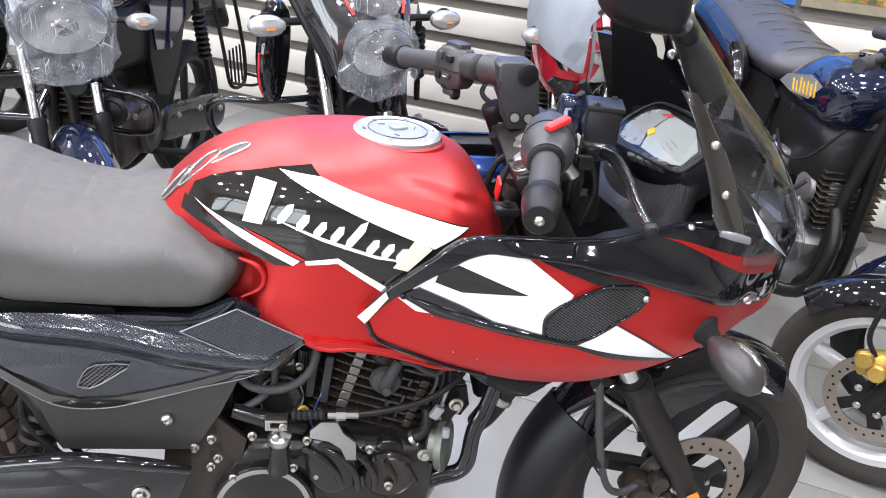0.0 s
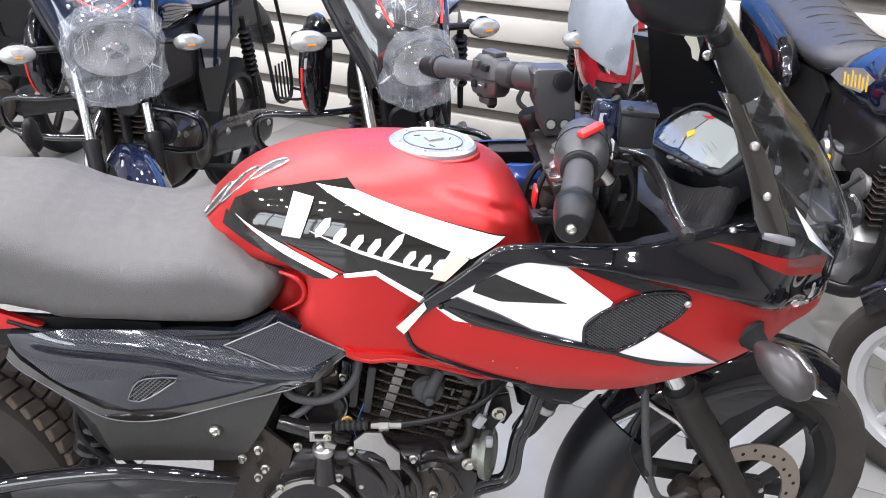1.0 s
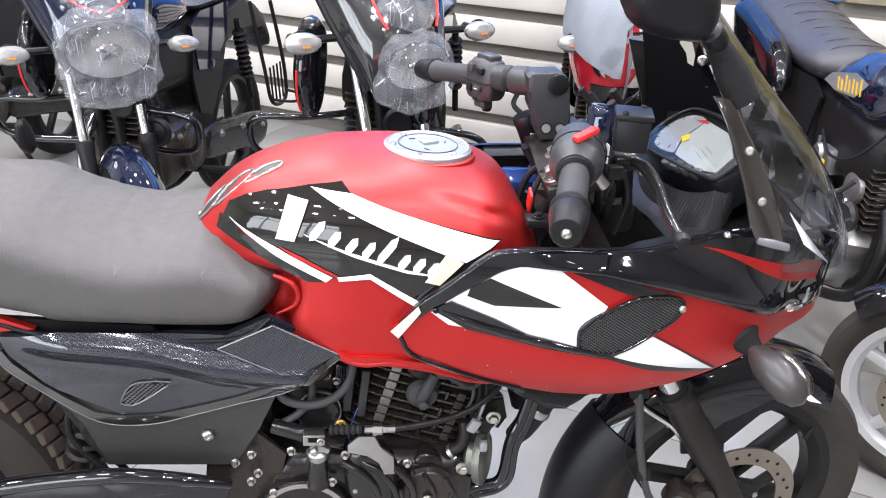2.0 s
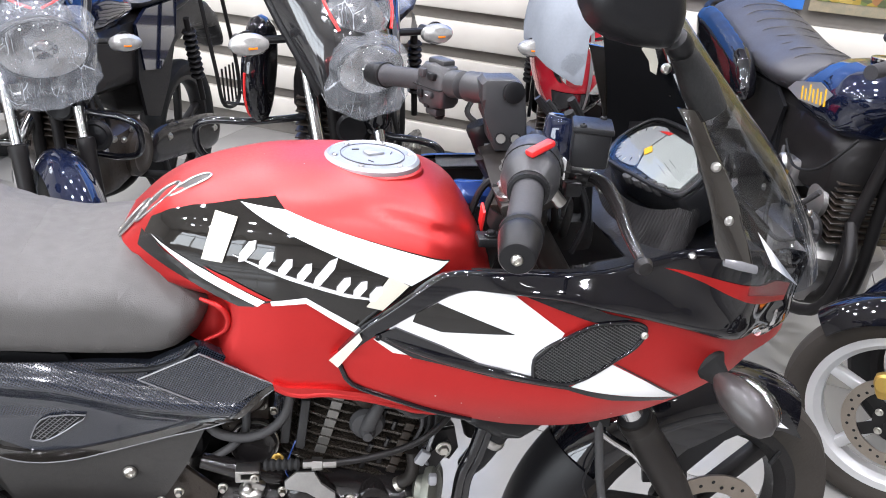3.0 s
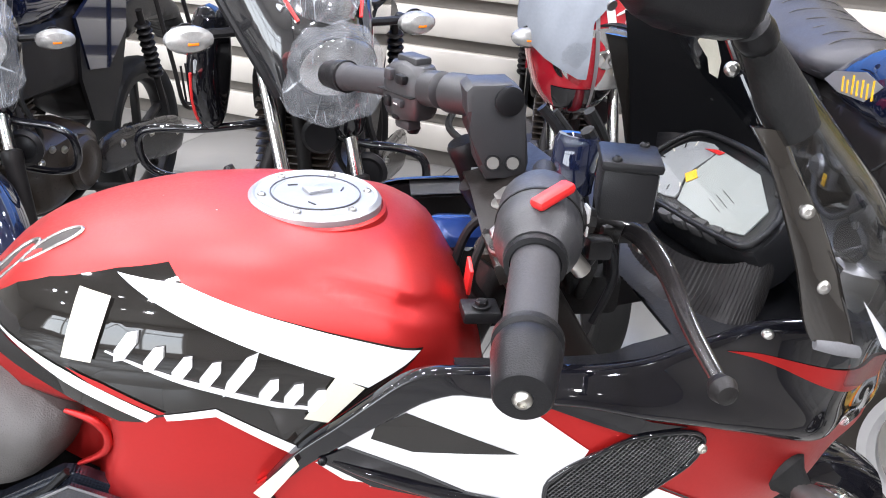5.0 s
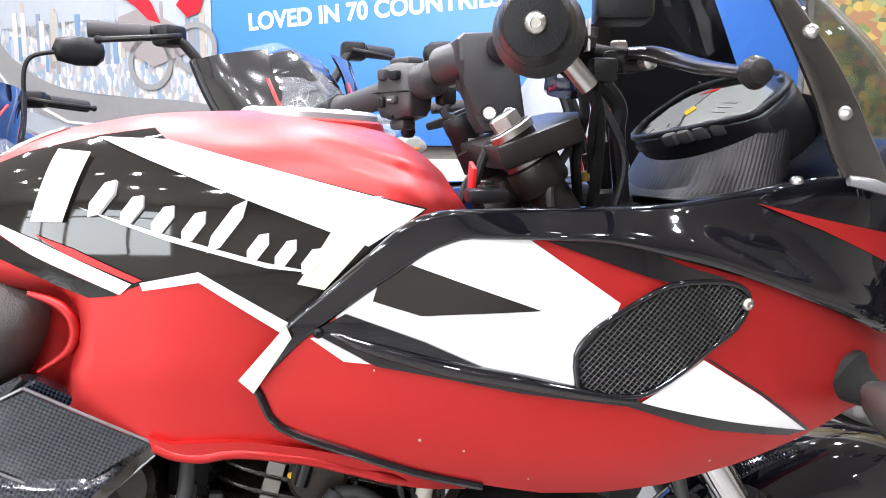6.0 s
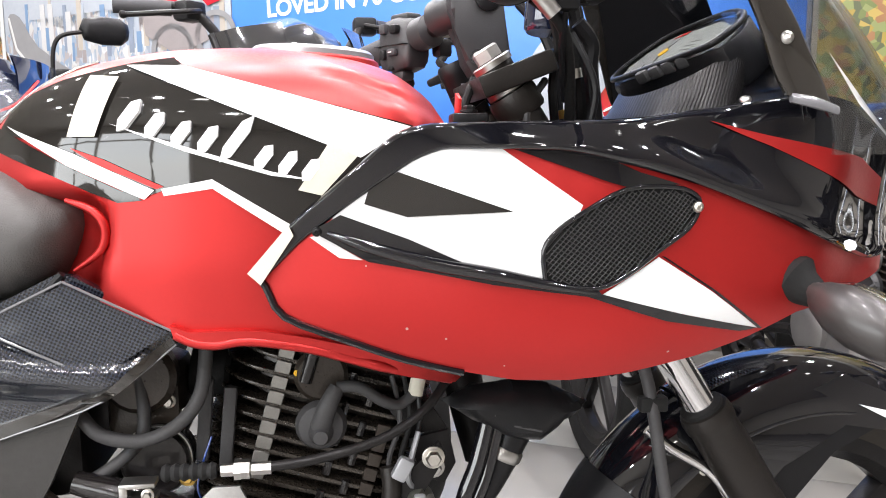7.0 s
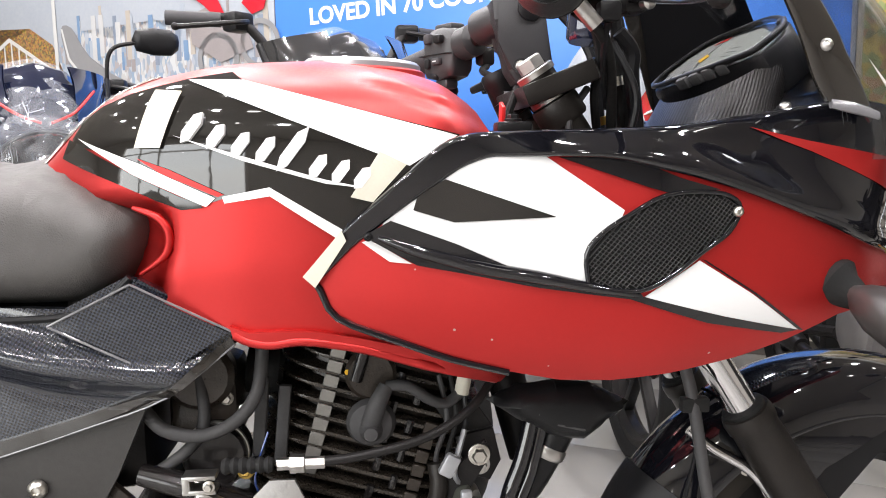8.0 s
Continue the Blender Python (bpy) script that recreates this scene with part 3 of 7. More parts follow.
tank = part("fuel_tank", tank_shell(), RED, bike, "satin red fuel tank", 50)
LIP = [(-.142, .812), (-.125, .806), (-.094, .807), (-.063, .806), (-.022, .798), (.02, .787), (.051, .776), (.134, .746)]
LIP_FOOT = [(-.139, .800), (-.125, .793), (-.105, .790), (-.084, .793), (-.064, .792), (-.022, .784), (.019, .771), (.051, .761), (.11, .737)]
flange = part("tank_flange", panel(LIP + LIP_FOOT[::-1], tank_h, 0.006, 0.008, .008), RED, tank, "", 60)
part("rolled_lip", tube([(u, -tank_h(u, w) - .003, w + .003) for u, w in LIP_FOOT], .0050, 10, 4), RED, flange)

part("knee_lip", tube([(-.230, -.170, .921), (-.207, -.1735, .912), (-.197, -.1745, .896), (-.203, -.172, .876), (-.228, -.164, .858)], [.002, .0040, .0042, .0036, .002], 12), RED, tank)

# foil on the tank
part("black_decal", panel([(-.300, .984), (-.292, 1.000), (-.268, 1.015), (-.238, 1.026), (-.18, 1.039), (-.138, 1.045), (-.125, 1.035), (.073, .983), (-.019, .913), (-.033, .893), (-.098, .936), (-.143, .929), (-.165, .922), (-.219, .952), (-.262, .972), (-.298, .980)], tank_h, 0.0016, 0, 0.008, 0, tank_top), GREY_GLOSS, tank, "glossy black foil on the tank side")
part("white_stripe", panel([(-.179, 1.037), (-.125, 1.035), (.070, .982), (.026, .956)], tank_h, 0.0026, 0, 0.008, 0, tank_top), WHITE, tank)
part("white_stripe", panel([(-.290, .985), (-.219, .961), (-.149, .930), (-.158, .922), (-.226, .951)], tank_h, 0.0028, 0, 0.008, 0, tank_top), WHITE, tank)
part("white_zigzag", panel([(-.143, .931), (-.100, .939), (-.032, .897), (-.039, .890), (-.100, .931), (-.141, .925)], tank_h, 0.0026, 0, 0.008), WHITE, tank)
part("red_pinstripe", panel([(-.222, .966), (-.192, .956), (-.141, .933), (-.147, .931), (-.2, .953)], tank_h, 0.0030, 0, 0.008), RED, tank)
part("black_decal", panel([(-.305, .984), (-.290, .980), (-.225, .950), (-.160, .921), (-.182, .919), (-.245, .943), (-.31, .966)], tank_h, 0.0018, 0, 0.008), GREY_GLOSS, tank)

# raised white brand mark, kept as a row of plain tapered strokes over one thin sweep
for u, w, tall in ((-.168, .992, .030), (-.146, .984, .024), (-.124, .977, .024), (-.102, .972, .026), (-.078, .972, .044), (-.056, .957, .024), (-.036, .952, .024), (-.017, .946, .022)):
    d, e = Vector((.62, .78)) * tall * .55, Vector((.78, -.62)) * .0050
    stroke = [(u - d.x, w - d.y), (u - e.x - d.x * .5, w - e.y - d.y * .5), (u - e.x + d.x * .6, w - e.y + d.y * .6), (u + d.x, w + d.y), (u + e.x + d.x * .5, w + e.y + d.y * .5), (u + e.x - d.x * .6, w + e.y - d.y * .6)]
    part("brand_stroke", panel(stroke, tank_h, 0.0055, 0.0045, 0.008), WHITE, tank)
part("brand_sweep", panel([(-.186, .986), (-.12, .966), (-.05, .945), (-.008, .936), (-.05, .9415), (-.12, .962)], tank_h, 0.0045, 0.0035, 0.008), WHITE, tank)

# masking tape left on the paint
part("masking_tape", panel([(-.207, 1.026), (-.180, 1.024), (-.185, 1.010), (-.198, .975), (-.223, .975), (-.212, 1.003)], tank_h, 0.0050, 0.0004, 0.01, 0, tank_top), PAPER, tank, "torn cream masking tape")
part("masking_tape", panel([(-.001, .969), (.023, .957), (-.008, .924), (-.028, .929)], tank_h, 0.0050, 0.0004, 0.01, 0, tank_top), PAPER, tank, "torn cream masking tape")

# filler cap
CAP_M = Matrix.Translation((-.018, -.030, 1.0575)) @ Matrix.Rotation(radians(2.5), 4, "Y")
cap = part("filler_cap", moved(lathe([(.064, -.006), (.064, .004), (.060, .0075), (.0585, .0072), (.0575, .0062), (.044, .0062), (.043, .0072), (.040, .0072), (.0395, .0066), (.001, .0066)], (0, 0, 0), (0, 0, 1), 48), CAP_M), CAP, tank, "round satin silver filler cap")
part("key_flap", moved(box((.004, .004, .0085), (.026, .016, .004), .002), CAP_M @ Matrix.Rotation(.5, 4, "Z")), CAP, cap)
for k in range(6):
    a = k * math.pi / 3 + .2
    part("cap_screw", moved(dome_screw((.0515 * math.cos(a), .0515 * math.sin(a), .006), (0, 0, 1), .0042), CAP_M), STEEL, cap)
part("lid_groove", moved(lathe([(.0436, .0064), (.0436, .0080), (.0424, .0080), (.0424, .0064)], (0, 0, 0), (0, 0, 1), 48, True), CAP_M), SMOKY, cap)
for k in range(3):
    a = 2.1 * k + .4
    part("lid_mark", moved(box((.028 * math.cos(a), .028 * math.sin(a), .0072), (.010, .0014, .0012), .0002, Matrix.Rotation(a + .9, 4, "Z"), 1), CAP_M), SMOKY, cap)
part("cap_seat", moved(lathe([(.071, -.010), (.069, -.003), (.066, -.001), (.064, -.004)], (0, 0, 0), (0, 0, 1), 48), CAP_M), RED, tank)

# relief badge at the back of the tank: three plain leaf shapes with bright rims
def on_crown(u, v):
    return (u, v - .022, tank_top(u) - .05 * (abs(v) / .12) ** 3 * ramp(u, [-.32, -.24], [1.6, .6]) + .001)


for k, (u0, v0, u1, v1, fat) in enumerate(((-.350, -.052, -.302, -.040, .011), (-.318, -.060, -.262, -.046, .012), (-.274, -.064, -.222, -.052, .010))):
    rim_line = []
    for q in range(12):
        a = 2 * math.pi * q / 12
        t, o = .5 - .5 * math.cos(a), fat * math.sin(a) * (1 - .3 * math.cos(a))
        rim_line.append(on_crown(u0 + (u1 - u0) * t - .25 * o, v0 + (v1 - v0) * t + o))
    mid = sum((Vector(p) for p in rim_line), Vector()) / 12 + Vector((0, 0, .002))
    leaf = part("tank_badge", ([tuple(mid)] + rim_line, [(0, 1 + q, 1 + (q + 1) % 12) for q in range(12)]), SMOKY, tank, "raised leaf-shaped badge with a chrome rim", 60)
    part("badge_rim", tube(rim_line + rim_line[:1], .0019, 8, 2), BADGE, leaf)

# seat
seat_line = [(-.218, .928), (-.27, .950), (-.33, .968), (-.375, .964), (-.425, .961), (-.504, .980), (-.572, 1.006), (-.643, 1.010), (-.80, 1.01), (-.92, 1.0), (-.92, .88), (-.596, .842), (-.521, .822), (-.335, .814), (-.262, .822), (-.226, .854), (-.208, .896)]
seat = part("seat", inflate(seat_line, .187, .05, .014, 0, 3, far=.5), SEAT, bike, "dark grey grained vinyl seat", 60)
part("seat_rim", tube([(-.595, -.17, .846), (-.521, -.172, .826), (-.335, -.172, .819), (-.27, -.172, .828), (-.236, -.172, .856)], .004, 8), PLASTIC, seat)
part("tail_panel", panel([(-.95, .93), (-.61, .862), (-.55, .838), (-.60, .834), (-.95, .84)], lambda u, w: .172, 0, .01), RED, bike, "red tail panel under the seat")


part("under_seat_panel", panel([(-.95, .875), (-.60, .850), (-.40, .835), (-.38, .80), (-.60, .80), (-.95, .83)], lambda u, w: .160, 0, .008, .03), PLASTIC, bike, "black panel under the seat")


# side cover under the seat
def cover_h(u, w):
    ridge = ramp(u, [-.6, -.42, -.308, -.213], [.826, .807, .778, .765])
    bulge = 0.022 * math.exp(-((w - ridge) / .02) ** 2) * ramp(u, [-.6, -.5, -.2, -.15], [0, 1, 1, 0])
    return .172 + bulge + .10 * min(0, w - .75)


cover = part("side_cover", panel([(-.599, .826), (-.593, .799), (-.543, .742), (-.457, .692), (-.395, .689), (-.313, .710), (-.208, .748), (-.141, .796), (-.143, .804), (-.228, .854), (-.242, .856), (-.298, .828), (-.335, .830), (-.520, .838)], cover_h, 0, .012, .006), CARBON, bike, "carbon-look side cover with a raised ridge")
part("insert", panel([(-.304, .815), (-.232, .849), (-.145, .804), (-.208, .765)], lambda u, w: .186, 0, .008), CARBON, cover, "carbon-look diamond insert")
# pale beads draw the glare on the insert's bevelled edges
for a, b in (((-.308, .815), (-.232, .852)), ((-.232, .852), (-.142, .805)), ((-.308, .815), (-.206, .763))):
    part("edge_glare_bead", tube([(a[0], -.187, a[1]), ((a[0] + b[0]) / 2, -.1875, (a[1] + b[1]) / 2), (b[0], -.187, b[1])], .0012, 8), EDGE, cover)
vent_line = [(-.453, .714), (-.442, .738), (-.424, .752), (-.380, .753), (-.395, .738), (-.417, .721), (-.438, .710)]
part("vent_recess", panel(vent_line, cover_h, .002, .003, .01), RUBBER, cover)
part("vent_mesh", lattice(vent_line, cover_h, .0028, .0048, .0013), MESHGREY, cover)
part("vent_rim", tube([(u, -cover_h(u, w) - .003, w) for u, w in vent_line + vent_line[:1]], .0011, 8, 2), EDGE, cover)
RIM = [(-.598, .806), (-.588, .786), (-.557, .754), (-.524, .724), (-.490, .698), (-.452, .690), (-.404, .693), (-.355, .705), (-.290, .724), (-.206, .752), (-.146, .797)]
RIM_FOOT = [(-.605, .790), (-.592, .770), (-.559, .740), (-.527, .709), (-.493, .682), (-.455, .672), (-.407, .675), (-.355, .690), (-.286, .712), (-.206, .742), (-.142, .790)]
rim = part("lower_rim", panel(RIM + RIM_FOOT[::-1], cover_h, .003, .010, .010), STAY, cover, "smooth dark rim", 60)
part("rim_edge", tube([(u, -cover_h(u, w) - .003, w) for u, w in RIM_FOOT], .0010, 8, 4), EDGE, rim)
lower = part("lower_cover", panel([(-.560, .745), (-.509, .669), (-.487, .596), (-.302, .592), (-.262, .66), (-.225, .742), (-.30, .72), (-.395, .70), (-.457, .70)], lambda u, w: .164 - .03 * max(0, .66 - w), 0, .01, .02), COVER, bike, "matt black lower side cover")
part("screw", dome_screw((-.337, -.166, .652), (0, -1, 0), .0095), ZINC, lower)
part("footrest_guard", tube([(-.80, -.215, .55), (-.633, -.215, .600), (-.471, -.217, .622), (-.36, -.217, .612), (-.300, -.21, .595)], [.012, .013, .011, .010, .006], 10), GLOSS, bike, "gloss black curved guard bar")
part("footrest_plate", plate([(-.63, .585), (-.47, .607), (-.30, .59), (-.33, .50), (-.45, .46), (-.62, .50)], -.205, -.19, .004), GLOSS, bike, "gloss black footrest hanger plate")
part("guard_bolt", bolt((-.372, -.206, .548), (0, -1, 0), .009, .007), ZINC, bike)

# ---- half fairing, seen shell with its foils
FAIR = [(-.071, .859), (-.061, .848), (-.043, .819), (.009, .798), (.061, .778), (.114, .764), (.162, .754), (.210, .753), (.262, .759), (.329, .771), (.382, .785), (.439, .805), (.50, .812), (.56, .818), (.612, .828), (.61, .842), (.575, .842), (.516, .862), (.388, .905), (.309, .94), (.250, .958), (.20, .975), (.088, .976), (.059, .972), (.013, .932), (-.039, .885)]
fairing = part("fairing", panel(FAIR, fairing_h, 0, .004), RED, bike, "satin red side fairing panel", 60)
COWL_TOP = [(-.067, .859), (-.046, .888), (-.034, .902), (-.003, .928), (.026, .953), (.055, .976), (.069, .982), (.088, .985), (.246, .988), (.379, 1.003), (.440, 1.010), (.50, 1.0), (.56, .98), (.60, .96), (.629, .93)]
COWL_FOOT = [(-.062, .849), (-.041, .870), (-.027, .884), (.006, .909), (.030, .926), (.054, .942), (.071, .953), (.088, .960), (.100, .963), (.134, .963), (.190, .961), (.250, .949), (.309, .933), (.388, .905), (.470, .872), (.530, .852), (.575, .842), (.629, .846)]


def cowl_loft(rows):
    """A smooth shell between the cowl's two long edges, rounded over at both."""
    us = [-.062 + .0082 * i for i in range(85)]
    V, F = [], []
    for u in us:
        lo = ramp(u, [p[0] for p in COWL_FOOT], [p[1] for p in COWL_FOOT])
        hi = max(lo + .006, ramp(u, [p[0] for p in COWL_TOP], [p[1] for p in COWL_TOP]))
        V.append((u, -cowl_h(u, lo) + .004, lo))
        for i in range(rows + 1):
            t = i / rows
            w = lo + (hi - lo) * t
            V.append((u, -cowl_h(u, w) - .0045 * min(1, 8 * t) ** .5 * min(1, 10 * (1 - t)) ** .5, w))
        V.append((u, -cowl_h(u, hi) + .006, hi - .001))
    k = rows + 3
    for i in range(len(us) - 1):
        for j in range(k - 1):
            F.append((i * k + j, i * k + j + 1, (i + 1) * k + j + 1, (i + 1) * k + j))
    return V, F


part("upper_cowl", cowl_loft(26), GLOSS, fairing, "gloss black upper cowl and strap", 70)
part("black_tail", panel([(.150, .964), (.235, .934), (.249, .930), (.300, .931), (.262, .942), (.225, .958)], fairing_h, .0024, .002, .008), GLOSS, fairing)
part("white_decal", panel([(.050, .950), (.076, .965), (.098, .970), (.136, .969), (.212, .915), (.187, .896), (.179, .874), (.180, .846), (.111, .861), (.066, .881), (.000, .904), (.024, .935)], fairing_h, .0014, 0, .01), WHITE, fairing)
part("black_decal", panel([(.057, .944), (.153, .910), (.064, .906), (.028, .917), (.032, .929)], fairing_h, .0026, 0, .01), GREY_GLOSS, fairing)
part("white_decal", panel([(-.019, .889), (-.011, .891), (.026, .869), (.006, .871)], fairing_h, .0014, 0, .01), WHITE, fairing)
part("black_band", panel([(-.014, .896), (.008, .908), (.066, .887), (.111, .867), (.180, .851), (.198, .845), (.225, .843), (.231, .835), (.185, .841), (.136, .848), (.086, .858), (.031, .868), (-.009, .890)], fairing_h, .005, .004, .01), GLOSS, fairing)
part("band_ridge", tube([(u, -fairing_h(u, w) - .0045, w) for u, w in ((-.004, .893), (.030, .881), (.086, .866), (.136, .857), (.185, .847), (.224, .840))], [.002, .0055, .0065, .0060, .0045, .002], 10, 5), GLOSS, fairing)
part("white_decal", panel([(.230, .838), (.280, .869), (.335, .835), (.392, .795), (.308, .816)], fairing_h, .0014, 0, .01), WHITE, fairing)
part("black_decal", panel([(.212, .838), (.230, .838), (.308, .816), (.392, .795), (.372, .794), (.291, .811)], fairing_h, .0018, 0, .01), GLOSS, fairing)
part("black_decal", panel([(.282, .870), (.286, .869), (.340, .835), (.398, .794), (.392, .795), (.335, .836)], fairing_h, .0018, 0, .01), GLOSS, fairing)
part("red_decal", panel([(.338, .985), (.40, .972), (.512, .951), (.56, .93), (.56, .90), (.511, .914), (.402, .962)], cowl_h, .0055, 0, .008), RED, fairing)
part("masking_tape", panel([(-.071, .859), (-.035, .900), (-.031, .891), (-.060, .849)], fairing_h, .0100, .0004, .01), PAPER, fairing, "strip of cream masking tape")
part("edge_seam", tube([(u, -fairing_h(u, w) - .001, w) for u, w in [(-.066, .855), (-.058, .846), (-.043, .819), (.009, .797), (.061, .777), (.114, .763)]], .0035, 8, 3), GLOSS, fairing)

MESH = [(.180, .850), (.178, .877), (.190, .894), (.215, .911), (.249, .928), (.293, .929), (.314, .922), (.318, .911), (.307, .893), (.282, .877), (.250, .855), (.225, .844), (.198, .846)]
vent = part("vent_recess", panel(MESH, fairing_h, .002, .003, .012), RUBBER, fairing)
part("vent_mesh", lattice(MESH, lambda u, w: fairing_h(u, w) + .0045, 0.0, .0035, .0011, (1.15, -0.62)), MESHDARK, vent, "dark perforated mesh")
part("vent_frame", tube([(u, -fairing_h(u, w) - .004, w) for u, w in MESH + MESH[:1]], .0024, 10, 3), GLOSS, vent)
part("fairing_screw", dome_screw((-.013, -.2185, .894), (0, -1, 0), .004), PLASTIC, fairing)
part("fairing_screw", dome_screw((.314, -.245, .912), (0, -1, 0), .005), ZINC, fairing)
# far half of the shell
part("far_fairing", mirrored(panel(FAIR, fairing_h, 0, .004, .03)), PLASTIC, bike)
part("far_cowl", mirrored(cowl_loft(10)), GLOSS, bike, "", 70)


# inner deck between the fairing's upper edges, under the instruments
def hw_at(u):
    return cowl_h(u, ramp(u, [.08, .246, .379, .46, .52], [.982, .986, 1.0, 1.006, .99]))


def deck():
    V, F = [], []
    us = [.10 + .02 * i for i in range(20)]
    n = 12
    for u in us:
        z = ramp(u, [.08, .246, .379, .46, .52], [.982, .986, 1.0, 1.006, .99])
        hw = cowl_h(u, z) + .002
        for j in range(n + 1):
            t = -1 + 2 * j / n
            dip = (.03 if u < .26 else .01) * (1 - t * t)
            V.append((u, t * hw, z - dip))
    for i in range(len(us) - 1):
        for j in range(n):
            F.append((i * (n + 1) + j, i * (n + 1) + j + 1, (i + 1) * (n + 1) + j + 1, (i + 1) * (n + 1) + j))
    keep = []
    for f in F:
        c = sum((Vector(V[i]) for i in f), Vector()) / 4
        if c.x > .30 or abs(c.y) > hw_at(c.x) - .03:
            keep.append(f)
    k = len(V)
    return V + [(x, y, z - .004) for x, y, z in V], keep + [tuple(i + k for i in reversed(f)) for f in keep]


part("inner_deck", deck(), PLASTIC, bike, "black plastic inner panel")
part("deck_slider", merge(box((.131, -.135, .990), (.035, .03, .012), .003), bolt((.131, -.138, .997), (0, 0, 1), .006, .004)), PLASTIC, bike)


# windscreen
def screen_ring(w, n, inset=0.0):
    us = ramp(w, [.98, 1.0, 1.06, 1.12, 1.21, 1.29], [.452, .442, .405, .378, .336, .30])
    un = ramp(w, [.92, .98, 1.05, 1.107, 1.15, 1.21, 1.29], [.630, .610, .572, .528, .485, .428, .356])
    b = ramp(w, [1.0, 1.06, 1.12, 1.21, 1.29], [.222, .213, .195, .14, .105])
    out = []
    for j in range(n + 1):
        a = -math.pi / 2 + math.pi * j / n
        out.append((us + (un - us - inset) * max(0, math.cos(a)) ** .75, (b - inset) * math.copysign(abs(math.sin(a)) ** .9, a), w))
    return out


def screen(w0, w1, rows, n=28, thick=.003):
    V, F = [], []
    for inset in (0, thick):
        for i in range(rows + 1):
            V += screen_ring(w0 + (w1 - w0) * i / rows, n, inset)
    k = (rows + 1) * (n + 1)
    for i in range(rows):
        for j in range(n):
            q = (i * (n + 1) + j, i * (n + 1) + j + 1, (i + 1) * (n + 1) + j + 1, (i + 1) * (n + 1) + j)
            F += [q, tuple(p + k for p in reversed(q))]
    rim = [i * (n + 1) for i in range(rows + 1)]
    for a, b in zip(rim, rim[1:]):
        F += [(a, b, b + k, a + k), (a + n, b + n, b + n + k, a + n + k)]
    for j in range(n):
        e = rows * (n + 1) + j
        F += [(j, j + 1, j + 1 + k, j + k), (e, e + 1, e + 1 + k, e + k)]
    return V, F


screen_ob = part("windscreen", screen(.955, 1.285, 20), SMOKE, bike, "dark smoked clear windscreen", 60)


def far_liner():
    """The opaque black inner sheet along the far half of the screen."""
    V, F = [], []
    rows, cols = 14, 10
    for i in range(rows + 1):
        w = .985 + .235 * i / rows
        us = ramp(w, [.98, 1.06, 1.12, 1.19, 1.24], [.405, .385, .368, .340, .318])
        b = ramp(w, [1.0, 1.06, 1.12, 1.21, 1.29], [.212, .203, .185, .135, .10])
        for j in range(cols + 1):
            t = j / cols
            V.append((us + (.15 - .25 * max(0, w - 1.06)) * t, b * (1 - .30 * t ** 2.2), w))
    for i in range(rows):
        for j in range(cols):
            F.append((i * (cols + 1) + j, i * (cols + 1) + j + 1, (i + 1) * (cols + 1) + j + 1, (i + 1) * (cols + 1) + j))
    k = len(V)
    return V + [(x, y + .003, z) for x, y, z in V], F + [tuple(q + k for q in reversed(f)) for f in F]


part("inner_liner", far_liner(), PLASTIC, bike, "black inner sheet of the screen", 60)
part("liner_bolt", dome_screw((.470, .165, 1.115), (-.2, -1, 0), .006), STEEL, bike)
part("screen_edge", tube([screen_ring(w, 28)[0] for w in (.99, 1.06, 1.12, 1.21, 1.285)], .003, 8), GLOSS, screen_ob)
# side stays that hold the screen, near and far
STAY_BACK = [(.326, -.186, 1.184), (.339, -.199, 1.161), (.356, -.210, 1.122), (.373, -.217, 1.082), (.381, -.221, 1.059), (.391, -.224, 1.028), (.402, -.226, 1.008)]
STAY_FRONT = [(.356, -.184, 1.180), (.371, -.197, 1.149), (.395, -.208, 1.110), (.413, -.215, 1.076), (.424, -.219, 1.050), (.436, -.222, 1.024), (.446, -.224, 1.000)]
for s in (1, -1):
    a, b = spline(STAY_BACK, 4), spline(STAY_FRONT, 4)
    V, F = [], []
    for p, q in zip(a, b):
        p, q = Vector(p), Vector(q)
        m = p.lerp(q, .5) + Vector((0, -.0035, .001))
        V += [tuple(p + Vector((0, .004, 0))), tuple(p), tuple(p.lerp(q, .12) + Vector((0, -.0025, 0))), tuple(m), tuple(q.lerp(p, .12) + Vector((0, -.0025, 0))), tuple(q), tuple(q + Vector((0, .004, 0)))]
    for i in range(len(V) // 7 - 1):
        for j in range(7):
            F.append((7 * i + j, 7 * i + (j + 1) % 7, 7 * i + 7 + (j + 1) % 7, 7 * i + 7 + j))
    F += [tuple(range(7)), tuple(reversed(range(len(V) - 7, len(V))))]
    g = V, F
    st = part("screen_stay", g if s == 1 else mirrored(g), STAY, bike, "black windscreen stay", 40)
    for at in ((.401, -.222, 1.058), (.375, -.212, 1.122)):
        part("stay_bolt", dome_screw((at[0], at[1] * s, at[2]), (-.35, -.9 * s, .25), .0062), STEEL, st)
    part("screen_bolt", dome_screw((.318, -.150 * s, 1.221), (-.3, -.9 * s, .3), .0065), STEEL, screen_ob)
    part("stay_foot", tube([(.405, -.227 * s, 1.006), (.425, -.229 * s, 1.002), (.450, -.226 * s, .995)], [.006, .007, .006], 10, 3, .6), EDGE, st)
part("deck_bolt", dome_screw((.372, -.209, 1.004), (-.2, -.3, .9), .0055), STEEL, bike)
part("torn_sticker", plate([(.283, 1.243), (.287, 1.252), (.295, 1.250), (.300, 1.242), (.306, 1.228), (.306, 1.214), (.298, 1.218), (.294, 1.230)], -.153, -.1525), PAPER, bike, "torn cream paper sticker")

